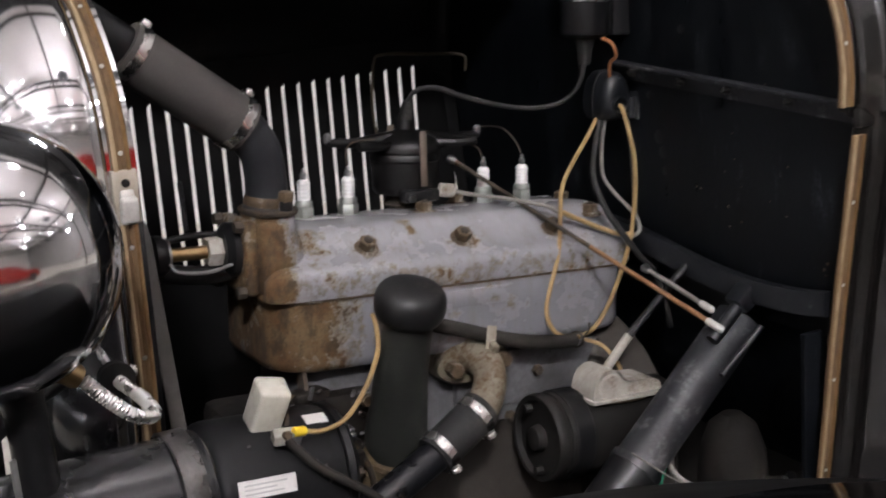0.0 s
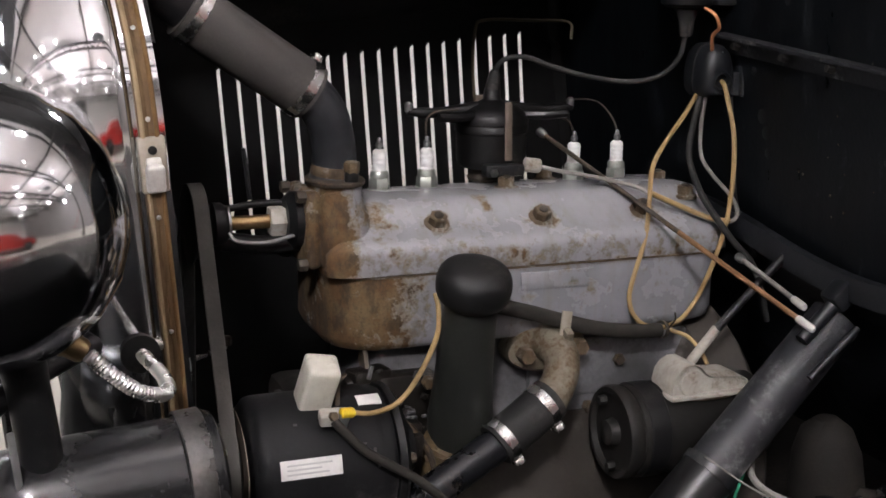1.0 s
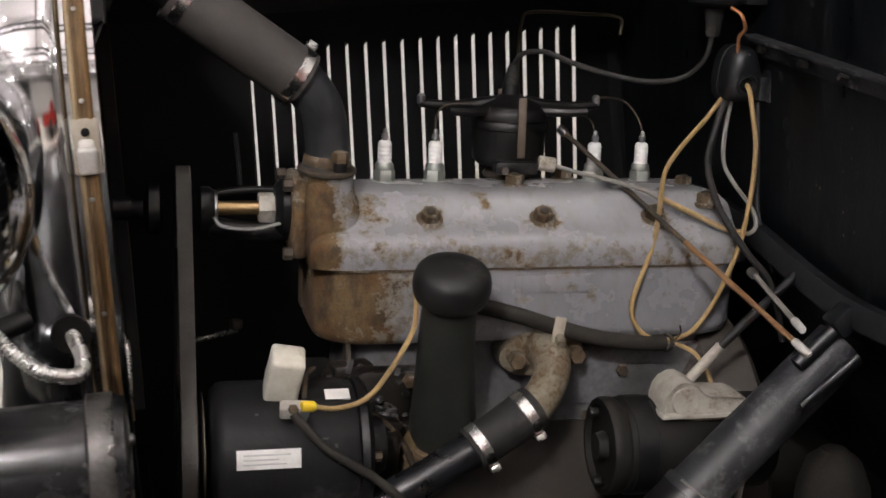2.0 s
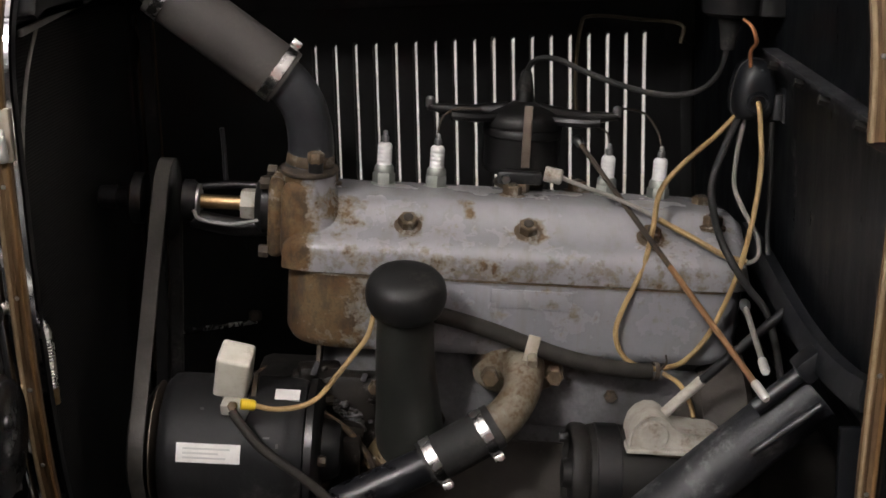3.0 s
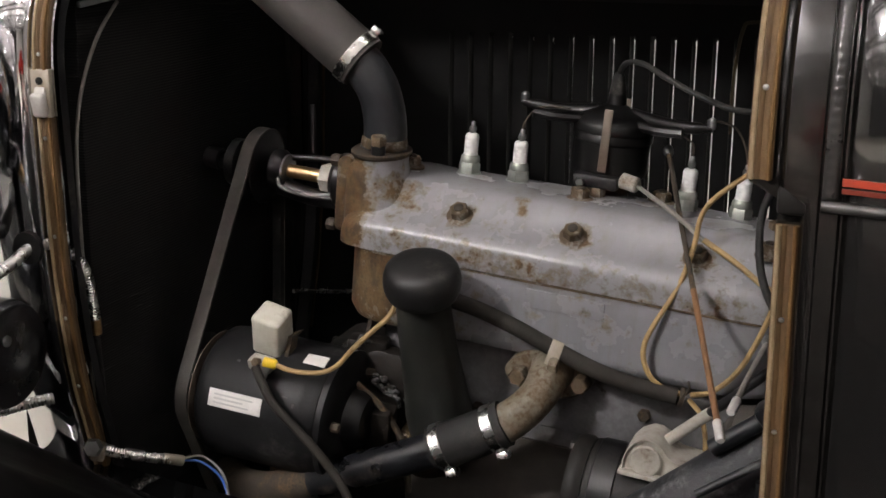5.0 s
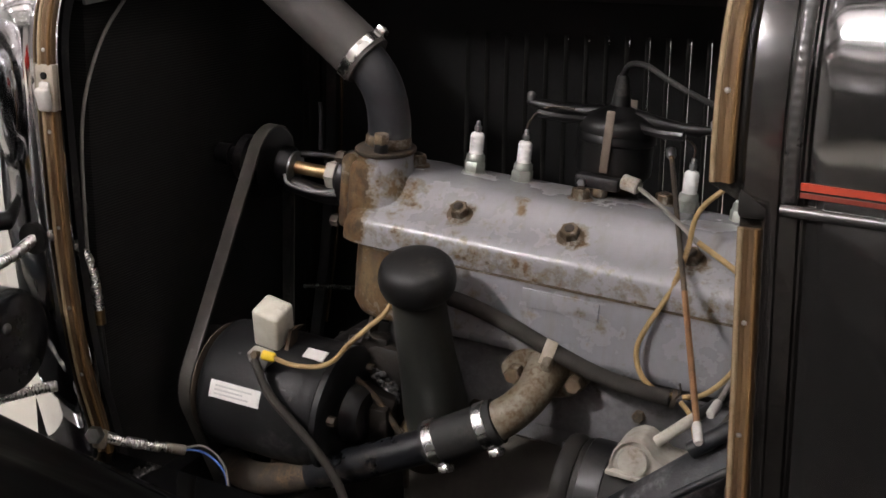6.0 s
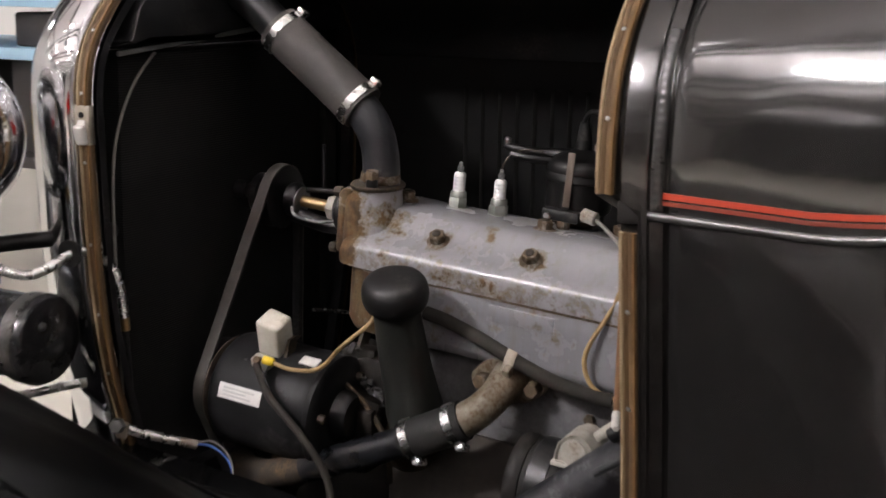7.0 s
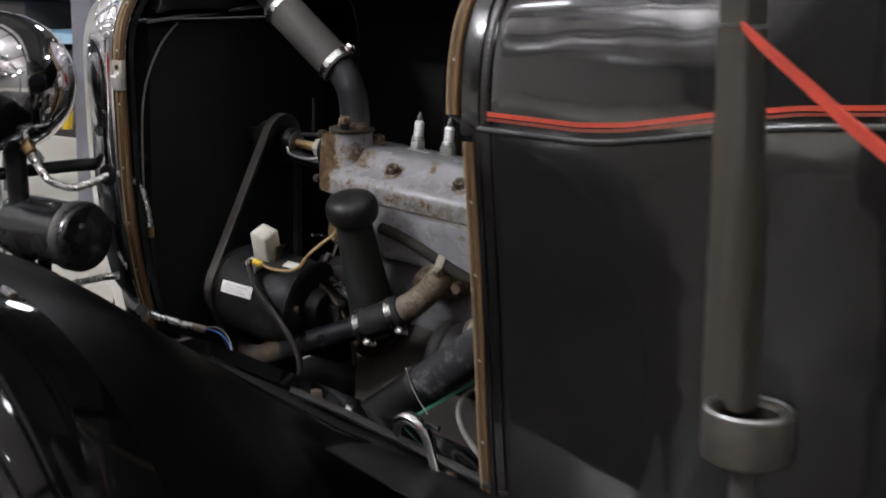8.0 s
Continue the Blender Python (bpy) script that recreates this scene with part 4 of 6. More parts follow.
def wing_row(x):
    c = 0.896 - (0.50 if x > -0.1 else 0.28) * (x + 0.1) ** 2 - 1.6 * max(0.0, x - 0.18) ** 2
    zi = float(np.interp(x, [-0.95, -0.3, -0.1, 0.2, 0.6, 1.0], [0.58, 0.63, 0.60, 0.55, 0.49, 0.39]))
    yi = float(np.interp(x, [-0.95, -0.2, 0.3, 0.62, 1.0], [-0.36, -0.385, -0.432, -0.475, -0.50]))
    zi = min(zi, c - 0.20)
    k = float(np.interp(x, [-0.3, -0.2, -0.07, 0.02, 0.143], [0.58, 0.71, 0.88, 0.94, 1.0]))
    pts = [(yi, zi, 0), (-0.50, max(zi + 0.015, c - 0.24 * k - 0.014), 0), (-0.56, c - 0.200 * k - 0.014, 0), (-0.61, c - 0.168 * k - 0.013, 0), (-0.66, c - 0.136 * k - 0.011, 0), (-0.71, c - 0.106 * k - 0.006, 0), (-0.76, c - 0.077 * k, 0), (-0.83, c - 0.048 * k, 0), (-0.90, c - 0.024 * k, 0), (-0.97, c - 0.006, 0), (-1.03, c, 0), (-1.085, c - 0.014, 0), (-1.122, c - 0.05, 0), (-1.138, c - 0.11, 0), (-1.142, c - 0.30, 0)]
    return x, [(v.x, v.y) for v in smooth_path(pts, 4)]


WROWS = [wing_row(x) for x in np.linspace(-0.95, 0.60, 60)]
part("wing_panel", skin([(x, o[34:]) for x, o in WROWS]), WINGBLK, wing)
part("inner_panel", skin([(x, o[:35]) for x, o in WROWS]), APRON, wing, "dull black inner panel")
part("wing_edge", tube([(x, wing_row(x)[1][0][0], wing_row(x)[1][0][1] + 0.002) for x in np.linspace(-0.4, 0.58, 14)], 0.005, 8, 3), GLOSS, wing)

apron = thing("splash_apron", (0.6, -0.56, 0.45), "dull black splash apron between sill and running board", "apron", base=IDENT)
part("sheet", rings([[(x, y0, z0), (x, (y0 + y1) / 2, (z0 + z1) / 2 + 0.006), (x, y1, z1), (x, y1, z1 - 0.003), (x, y0, z0 - 0.003)] for x, y0, z0, y1, z1 in ((0.36, -0.452, 0.545, -0.57, 0.575), (0.5, -0.468, 0.535, -0.60, 0.558), (0.8, -0.50, 0.50, -0.64, 0.50), (1.1, -0.51, 0.48, -0.66, 0.46))]), BLACK, apron)

# ------------------------------------------------------------------ engine
eng = thing("engine_block", (0.0, -0.045, 0.75), "grey painted engine block, rusted at the front corner", "engine block")


def plan(x0, x1, y0, y1, r, n=7):
    """A rectangle with rounded corners, in x and y."""
    out = []
    for cx, cy, a0 in ((x1 - r, y1 - r, 0), (x0 + r, y1 - r, 90), (x0 + r, y0 + r, 180), (x1 - r, y0 + r, 270)):
        for i in range(n):
            a = radians(a0 + 90 * i / (n - 1))
            out.append((cx + r * math.cos(a), cy + r * math.sin(a)))
    return out


def slab(rows):
    return rings([[(x, y, z) for x, y in p] for p, z in rows])


jk = slab([(plan(0.035, 0.535, -0.128, 0.05, 0.05), 0.742), (plan(0.022, 0.545, -0.143, 0.058, 0.055), 0.748), (plan(0.016, 0.548, -0.148, 0.06, 0.058), 0.760), (plan(0.016, 0.548, -0.149, 0.06, 0.058), 0.8352)])
part("water_jacket", jk, PAINT, eng, angle=0.9)
part("gasket", slab([(plan(0.0135, 0.549, -0.1512, 0.063, 0.056), 0.8352), (plan(0.0135, 0.549, -0.1512, 0.063, 0.056), 0.8368)]), RUST, eng, "rust-brown head gasket edge")
part("number_pad", box((0.297, -0.149, 0.8175), (0.092, 0.003, 0.022), 0.001), PAINT, eng)
part("crankcase", slab([(plan(0.056, 0.545, -0.126, 0.045, 0.03), 0.635), (plan(0.058, 0.542, -0.122, 0.045, 0.035), 0.68), (plan(0.06, 0.54, -0.118, 0.045, 0.04), 0.745)]), CASE, eng)
# lower case split off in a darker colour that stands in for shade
part("oil_pan", slab([(plan(0.13, 0.55, -0.16, 0.05, 0.02), 0.42), (plan(0.12, 0.55, -0.155, 0.05, 0.02), 0.55), (plan(0.08, 0.548, -0.138, 0.048, 0.025), 0.60), (plan(0.054, 0.547, -0.131, 0.047, 0.03), 0.622), (plan(0.054, 0.547, -0.131, 0.047, 0.03), 0.637)]), SHADEGRIME, eng, "grimy brown-black lower case, its shade put into the colour")
part("bell_housing", lathe([(0.12, 0), (0.19, 0.04), (0.20, 0.09), (0.19, 0.10)], along((0.46, -0.05, 0.56), (0.6, -0.05, 0.56)), 40), SHADEGRIME, eng)
tc = box((0.02, -0.045, 0.60), (0.09, 0.13, 0.17), 0.015)
for i, (y, z) in enumerate(((-0.095, 0.665), (-0.098, 0.62), (-0.085, 0.57), (-0.045, 0.67))):
    hexagon((-0.03, y, z), (-0.012, y, z), 0.008, bm=tc)
part("timing_cover", tc, GREASE, eng)
ms = box((0.07, -0.155, 0.655), (0.07, 0.075, 0.035), 0.006, turn=(0, 14, 20))
box((0.095, -0.165, 0.62), (0.03, 0.05, 0.08), 0.006, turn=(10, 0, 8), bm=ms)
box((0.06, -0.14, 0.715), (0.05, 0.03, 0.022), 0.005, turn=(0, 0, 12), bm=ms)
part("breather_pad", ms, FLAKED, eng)
for x, z in ((0.40, 0.70), (0.47, 0.66), (0.36, 0.64), (0.20, 0.66)):
    part("case_bolt", hexagon((x, -0.118, z), (x, -0.137, z), 0.008), IRON, eng)
part("side_cover", box((0.085, -0.140, 0.655), (0.115, 0.03, 0.125), 0.008), FLAKED, eng, "flaking grimy black side cover")
rnd = random.Random(7)
lump = bmesh.new()
for k in range(16):
    u, v = rnd.random(), rnd.random()
    sz = 0.005 + 0.009 * rnd.random()
    box((0.035 + 0.11 * u, -0.158 - 0.006 * rnd.random(), 0.60 + 0.13 * v), (sz * 1.4, sz * 0.7, sz), sz * 0.25, 1, (rnd.uniform(-40, 40), rnd.uniform(-40, 40), rnd.uniform(-40, 40)), bm=lump)
crust = bmesh.new()
for k in range(48):
    u = rnd.random()
    sz = 0.0025 + 0.005 * rnd.random()
    box((0.084 + 0.034 * u + rnd.uniform(-0.006, 0.006), -0.161 - 0.004 * rnd.random(), 0.686 - 0.026 * u + rnd.uniform(-0.009, 0.007)), (sz * 1.5, sz * 0.7, sz), sz * 0.3, 1, (rnd.uniform(-50, 50), rnd.uniform(-30, 30), rnd.uniform(-50, 50)), bm=crust)
for x, z, h in ((0.056, 0.727, 0.017), (0.060, 0.710, 0.010), (0.112, 0.719, 0.010)):
    box((x, -0.160, z), (0.007, 0.003, h), 0.001, 1, (0, 18, 25), bm=crust)
tagged(part("dried_crust", crust, CRUST, eng, "pale grey crust of dried grime and chipped paint"), kind="stuff")
tagged(part("grime_lumps", lump, FLAKED, eng, "lumps of grime and flaking paint"), kind="stuff")
part("oil_line", tube([(0.03, -0.175, 0.70), (0.06, -0.19, 0.69), (0.10, -0.185, 0.66), (0.13, -0.175, 0.61), (0.135, -0.165, 0.55)], 0.004, 8, 5), IRON, eng, "dull brown oil line")
for z in (0.62, 0.71):
    part("case_bolt", hexagon((0.125, -0.163, z), (0.125, -0.175, z), 0.008), RUST, eng)
part("valve_cover", box((0.40, -0.124, 0.695), (0.25, 0.012, 0.075), 0.004), CASE, eng)

headt = thing("cylinder_head", (0.0, -0.045, 0.8375), "grey painted cylinder head with rust specks and a rusted front end", "cylinder head")
PROF = [(-0.150, 0.8378), (-0.1525, 0.850), (-0.1525, 0.863), (-0.1495, 0.870), (-0.143, 0.8755), (-0.134, 0.880), (-0.121, 0.887), (-0.110, 0.896), (-0.100, 0.9065), (-0.091, 0.9125), (-0.080, 0.9155),
        (-0.05, 0.916), (-0.01, 0.9135), (0.025, 0.911), (0.048, 0.904), (0.058, 0.890), (0.062, 0.86), (0.062, 0.8378)]
PROF = [(v.x, v.y) for v in smooth_path([(a, b, 0) for a, b in PROF], 2)]
hr = []
for x, s, dz in ((0.012, 0.86, -0.012), (0.016, 0.90, -0.006), (0.026, 0.955, -0.001), (0.042, 0.99, 0), (0.065, 1.0, 0), (0.12, 1, 0), (0.18, 1, 0), (0.24, 1, 0), (0.30, 1, 0), (0.36, 1, 0), (0.42, 1, 0), (0.48, 1, 0), (0.515, 0.99, -0.001), (0.532, 0.955, -0.005), (0.543, 0.90, -0.014), (0.549, 0.84, -0.03)):
    hr.append([(x, -0.045 + (y + 0.045) * s, max(z + (dz if z > 0.85 else 0), 0.8378)) for y, z in PROF])
part("casting", rings(hr), HEADPAINT, headt, angle=1.0)


def oval(cx, cy, rx, ry, z, n=36):
    return [(cx + rx * math.cos(2 * math.pi * i / n), cy + ry * math.sin(2 * math.pi * i / n), z) for i in range(n)]


part("outlet_boss", rings([oval(0.036, -0.084, rx, ry, z) for rx, ry, z in ((0.046, 0.052, 0.880), (0.040, 0.050, 0.902), (0.0335, 0.046, 0.916), (0.0312, 0.045, 0.928), (0.0312, 0.045, 0.9395))]), HEADPAINT, headt)
part("outlet_gasket", rings([oval(0.036, -0.085, 0.0335 * k, 0.0485 * k, z) for k, z in ((0.98, 0.9395), (1.02, 0.9415), (1.02, 0.9445), (0.97, 0.946))]), IRON, headt)
fp = box((0.002, -0.074, 0.8895), (0.019, 0.094, 0.092), 0.008, 3)
part("pump_flange", fp, HEADPAINT, headt, "rust-streaked pump flange")
for y, z in ((-0.114, 0.850), (-0.036, 0.850), (-0.110, 0.929), (-0.038, 0.929)):
    part("flange_bolt", hexagon((-0.006, y, z), (-0.017, y, z), 0.0078), IRON, headt)
part("corner_stud", lathe([(0.0085, 0), (0.0085, 0.022)], along((0.046, -0.120, 0.943), (0.046, -0.121, 0.965)), 14), SATIN, headt)
part("corner_nut", hexagon((0.046, -0.1205, 0.957), (0.046, -0.1215, 0.969), 0.0098), RUST, headt)
part("corner_block", box((0.030, -0.106, 0.888), (0.044, 0.056, 0.094), 0.014, 3), HEADPAINT, headt)
nut = thing("head_nut", (0.153, -0.119, 0.886), "rusted square head nut on a washer", "nut", "head nuts")
nrm = Vector((0, -0.55, 0.83))
p0 = Vector((0.153, -0.117, 0.8895))
part("washer", lathe([(0.0155, -0.003), (0.016, 0.001), (0.0125, 0.0025)], along(p0, p0 + nrm), 20), RUST, nut)
part("nut_body", hexagon(p0, p0 + nrm * 0.0135, 0.0115), RUST, nut)
part("stud", lathe([(0.0058, 0), (0.0058, 0.0148), (0.0035, 0.016)], along(p0, p0 + nrm), 12), IRON, nut)
copy_thing(nut, TILT @ Matrix.Translation((0.292, -0.119, 0.886)) @ Matrix.Rotation(0.5, 4, nrm))
copy_thing(nut, TILT @ Matrix.Translation((0.432, -0.119, 0.886)) @ Matrix.Rotation(0.2, 4, nrm))
for x, y, z in ((0.055, -0.03, 0.9165), (0.275, -0.045, 0.915), (0.505, -0.03, 0.910), (0.505, -0.10, 0.902), (0.36, 0.02, 0.911)):
    copy_thing(nut, TILT @ Matrix.Translation((x, y, z)) @ Matrix.Rotation(-radians(33), 4, "X") @ Matrix.Translation((0, -0.002, -0.0035)))

# spark plugs
plug = thing("spark_plug", (0.12, 0, 0.911), "white ceramic spark plug with a zinc hexagon, no cap fitted", "spark plug", "spark plugs")
part("gasket_ring", lathe([(0.0145, 0), (0.0155, 0.002), (0.0145, 0.004)], Matrix.Translation((0.12, 0, 0.9105)), 20), ZINC, plug)
part("hexagon", hexagon((0.12, 0, 0.914), (0.12, 0, 0.928), 0.0138, 0.0015), ZINC, plug, "zinc-plated hexagon")
part("collar", lathe([(0.0115, 0), (0.012, 0.002), (0.0115, 0.007), (0.0095, 0.0095)], Matrix.Translation((0.12, 0, 0.9275)), 20), ZINC, plug)
ins = [(0.0089, 0.0)]
for k in range(4):
    h = 0.003 + k * 0.0052
    ins += [(0.0089, h), (0.0084, h + 0.0012), (0.0084, h + 0.0026), (0.0089, h + 0.0038)]
ins += [(0.0087, 0.0245), (0.0075, 0.0275), (0.005, 0.029)]
part("insulator", lathe(ins, Matrix.Translation((0.12, 0, 0.935)), 22), CERAMIC, plug, "ribbed white insulator")
part("terminal", lathe([(0.0034, 0), (0.0034, 0.003), (0.0046, 0.004), (0.0046, 0.009), (0.0028, 0.0105), (0.0028, 0.0145), (0.0016, 0.016)], Matrix.Translation((0.12, 0, 0.9625)), 14), NICKEL, plug)
for x in (0.184, 0.393, 0.457):
    copy_thing(plug, TILT @ Matrix.Translation((x, 0, 0.9105 if x < 0.3 else 0.9095)) @ Matrix.Rotation(x * 9, 4, "Z"))

# distributor
dist = thing("distributor", (0.288, 0.035, 0.913), "black distributor with a wide two-armed cap and brown spring clips", "distributor")
part("base", lathe([(0.03, 0), (0.032, 0.004), (0.026, 0.012), (0.026, 0.02)], Matrix.Translation((0.288, 0.035, 0.912)), 28), IRON, dist)
bd = lathe([(0.040, 0), (0.0455, 0.006), (0.0465, 0.012), (0.0465, 0.045), (0.0485, 0.047), (0.0485, 0.055), (0.046, 0.058)], Matrix.Translation((0.288, 0.035, 0.930)), 36)
part("housing", bd, SOOT, dist)
part("timing_lug", box((0.285, -0.012, 0.932), (0.055, 0.02, 0.016), 0.004), SATIN, dist)
cp = lathe([(0.049, 0), (0.0495, 0.008), (0.045, 0.015), (0.034, 0.021), (0.019, 0.027), (0.012, 0.031), (0.0105, 0.044), (0.009, 0.050)], Matrix.Translation((0.288, 0.035, 0.988)), 36)
for sgn in (-1, 1):
    pts = [(0.288 + sgn * 0.02, 0.035, 1.006), (0.288 + sgn * 0.06, 0.036, 1.003), (0.288 + sgn * 0.095, 0.037, 1.003), (0.288 + sgn * 0.118, 0.037, 1.006)]
    tube(pts, 0.01, 10, 4, bm=cp, radii=((0, 0.011), (0.3, 0.0085), (0.5, 0.0065), (0.7, 0.0075), (0.85, 0.0052), (1, 0.0055)))
    tube([(0.288 + sgn * 0.02, 0.02, 1.000), (0.288 + sgn * 0.06, 0.0, 1.0), (0.288 + sgn * 0.09, -0.004, 1.002)], 0.006, 8, 3, bm=cp)
part("cap", cp, SOOT, dist)
for sgn in (-1, 1):
    part("arm_terminal", lathe([(0.005, -0.004), (0.0055, 0.006), (0.003, 0.009)], Matrix.Translation((0.288 + sgn * 0.116, 0.037, 1.009)), 10), NICKEL, dist)
part("clip", box((0.2905, -0.0145, 0.982), (0.0105, 0.0022, 0.075), 0.001, turn=(-3, 0, 0)), BARECLIP, dist, "brown spring clip")
part("clip", box((0.2905, 0.0855, 0.982), (0.0105, 0.0022, 0.075), 0.001, turn=(3, 0, 0)), BARECLIP, dist, "brown spring clip")
part("base_screw", hexagon((0.268, -0.02, 0.930), (0.268, -0.027, 0.930), 0.0055), NICKEL, dist)
part("hold_bolt", hexagon((0.288, -0.012, 0.914), (0.288, -0.013, 0.926), 0.010), RUST, dist)

ht = thing("ignition_cable", (0.288, 0.033, 1.04), "black high-tension cable from coil to distributor", "cable")
part("sheath", tube([(0.288, 0.033, 1.036), (0.288, 0.028, 1.055), (0.298, 0.018, 1.072), (0.322, 0.004, 1.075), (0.352, -0.006, 1.064), (0.395, -0.025, 1.052), (0.44, -0.05, 1.046), (0.478, -0.066, 1.054), (0.499, -0.078, 1.078), (0.504, -0.083, 1.110)], 0.0034, 10, 6), RUBBER, ht)
part("boot", lathe([(0.0105, 0), (0.009, 0.008), (0.007, 0.02), (0.005, 0.024)], along((0.288, 0.0335, 1.034), (0.288, 0.027, 1.06)), 14), RUBBER, ht)
for nm, pts in (("plug_lead", [(0.184, 0.0, 0.974), (0.184, 0.004, 0.985), (0.19, 0.016, 0.998), (0.205, 0.022, 1.006), (0.235, 0.02, 1.008)]),
                ("plug_lead", [(0.457, 0.0, 0.973), (0.452, 0.006, 0.992), (0.437, 0.018, 1.012), (0.418, 0.03, 1.016), (0.404, 0.037, 1.014)]),
                ("plug_lead", [(0.393, 0.0, 0.973), (0.39, 0.01, 0.988), (0.378, 0.015, 0.995), (0.365, 0.01, 1.0)])):
    solo(nm, tube(pts, 0.0014, 6, 5), IRON, pts[0], "thin dark plug lead wire", "wire", "plug leads")

arm = thing("ignition_conduit", (0.315, -0.01, 0.937), "grey ignition wire with a metal ferrule leading to the junction box", "wire")
part("ferrule", lathe([(0.008, 0), (0.0095, 0.001), (0.0095, 0.020), (0.0075, 0.022)], along((0.315, -0.012, 0.938), (0.345, -0.018, 0.934)), 18), ALLOY, arm)
part("wire", tube([(0.335, -0.016, 0.935), (0.36, -0.04, 0.930), (0.385, -0.075, 0.928), (0.42, -0.115, 0.921), (0.437, -0.125, 0.912), (0.477, -0.132, 0.894), (0.51, -0.150, 0.880), (0.533, -0.162, 0.877), (0.546, -0.160, 0.886), (0.545, -0.148, 0.905), (0.532, -0.118, 0.932), (0.524, -0.103, 0.955), (0.525, -0.098, 0.995), (0.530, -0.098, 1.035)], 0.0028, 8, 6), GREYWIRE, arm)
part("brown_end", tube([(0.437, -0.1275, 0.914), (0.477, -0.1345, 0.896), (0.51, -0.1525, 0.882), (0.533, -0.1645, 0.879)], 0.0033, 8, 6), CLOTH, arm)

for pts, nm, lab, endc in (([(0.358, 0.03, 0.973), (0.4355, -0.171, 0.8835), (0.508, -0.360, 0.7995)], "control_rod", "thin rusted spark control rod with a white end sleeve", CLOTH),
                           ([(0.527, -0.200, 0.839), (0.521, -0.270, 0.828), (0.5165, -0.335, 0.8165)], "control_rod", "short grey throttle rod with a white end sleeve", GREYWIRE)):
    rd = thing("control_rod", pts[0], lab, "rod", "control rods")
    part("rod", tube(pts, 0.0032, 8, 4), IRON if endc is CLOTH else GREYWIRE, rd)
    if endc is CLOTH:
        m1 = Vector(pts[1]).lerp(Vector(pts[2]), 0.1)
        part("rusted_length", tube([m1, Vector(pts[2])], 0.0034, 8, 2), RUSTROD, rd, "rust-orange length")
    e, d = Vector(pts[-1]), (Vector(pts[-1]) - Vector(pts[-2])).normalized()
    part("end_sleeve", lathe([(0.004, -0.010), (0.0048, -0.008), (0.0048, 0.012), (0.0035, 0.015)], along(e, e + d), 12), SLEEVE, rd)
    s0, d0 = Vector(pts[0]), (Vector(pts[1]) - Vector(pts[0])).normalized()
    part("ball_end", lathe([(0.003, -0.006), (0.006, -0.004), (0.006, 0.004), (0.004, 0.010)], along(s0, s0 + d0), 12), NICKEL, rd)

# water outlet elbow and top hose
elb = thing("water_outlet_elbow", (0.04, -0.08, 0.946), "black cast water outlet elbow with rust at the foot", "elbow")
part("elbow_pipe", tube([(0.036, -0.080, 0.944), (0.037, -0.081, 0.965), (0.034, -0.084, 0.992), (0.026, -0.088, 1.018), (0.010, -0.0905, 1.040), (-0.006, -0.092, 1.053)], 0.0255, 26, 5, radii=((0, 0.0290), (0.10, 0.0265), (0.5, 0.0255), (1, 0.0262))), ELBOWP, elb)
part("rust_patch", lathe([(0.0270, 0), (0.0283, 0.002), (0.0276, 0.010), (0.0262, 0.013)], along((0.0365, -0.0805, 0.948), (0.0372, -0.082, 0.965)), 26), RUST, elb)
HD = Vector((-0.828, -0.036, 0.559)).normalized()
H0 = Vector((0.006, -0.0905, 1.046))
tophose = thing("top_hose", H0, "thick black rubber radiator top hose", "hose")
part("hose", tube([H0, H0 + HD * 0.05, H0 + HD * 0.11, H0 + HD * 0.172], 0.0335, 30, 3), OLDHOSE, tophose)
part("steel_pipe", tube([H0 + HD * 0.16, H0 + HD * 0.20, H0 + HD * 0.26, H0 + HD * 0.30], 0.0255, 24, 3), BLACK, tophose, "black steel pipe to the radiator tank")
clamp(H0 + HD * 0.012, HD, 0.034, (0.75, 0.35, 0.9), "bright worm-drive clamp on the rubber top hose")
clamp(H0 + HD * 0.160, HD, 0.034, (0.75, 0.35, 0.9), "bright worm-drive clamp on the rubber top hose")

# water pump, fan, belt
PA = Vector((0, -0.080, 0.897))
pump = thing("water_pump", (-0.06, -0.08, 0.86), "black water pump with a bare brass shaft", "water pump")
part("shaft", lathe([(0.0085, 0), (0.0085, 0.085)], along((-0.105, PA.y, PA.z), (0, PA.y, PA.z)), 16), BRASS, pump, "bare brass shaft")
part("packing_nut", hexagon((-0.042, PA.y, PA.z), (-0.022, PA.y, PA.z), 0.0185, 0.002), ALLOY, pump)
pb2 = tube([(-0.008, PA.y - 0.002, PA.z - 0.026), (-0.05, PA.y - 0.004, PA.z - 0.027), (-0.098, PA.y - 0.003, PA.z - 0.020)], 0.0115, 12, 5)
tube([(-0.008, PA.y + 0.012, PA.z + 0.017), (-0.05, PA.y + 0.013, PA.z + 0.019), (-0.098, PA.y + 0.010, PA.z + 0.014)], 0.0042, 10, 5, bm=pb2)
lathe([(0.034, 0), (0.034, 0.010), (0.026, 0.018)], along((-0.006, PA.y, PA.z), (-0.05, PA.y, PA.z)), 28, bm=pb2)
lathe([(0.020, 0), (0.025, 0.006), (0.025, 0.016), (0.018, 0.018)], along((-0.092, PA.y, PA.z), (-0.12, PA.y, PA.z)), 26, bm=pb2)
part("housing", pb2, BLACK, pump)
part("hub_ring", lathe([(0.0185, 0), (0.0205, 0.001), (0.0205, 0.004), (0.018, 0.005)], along((-0.089, PA.y, PA.z), (-0.11, PA.y, PA.z)), 26), NICKEL, pump)
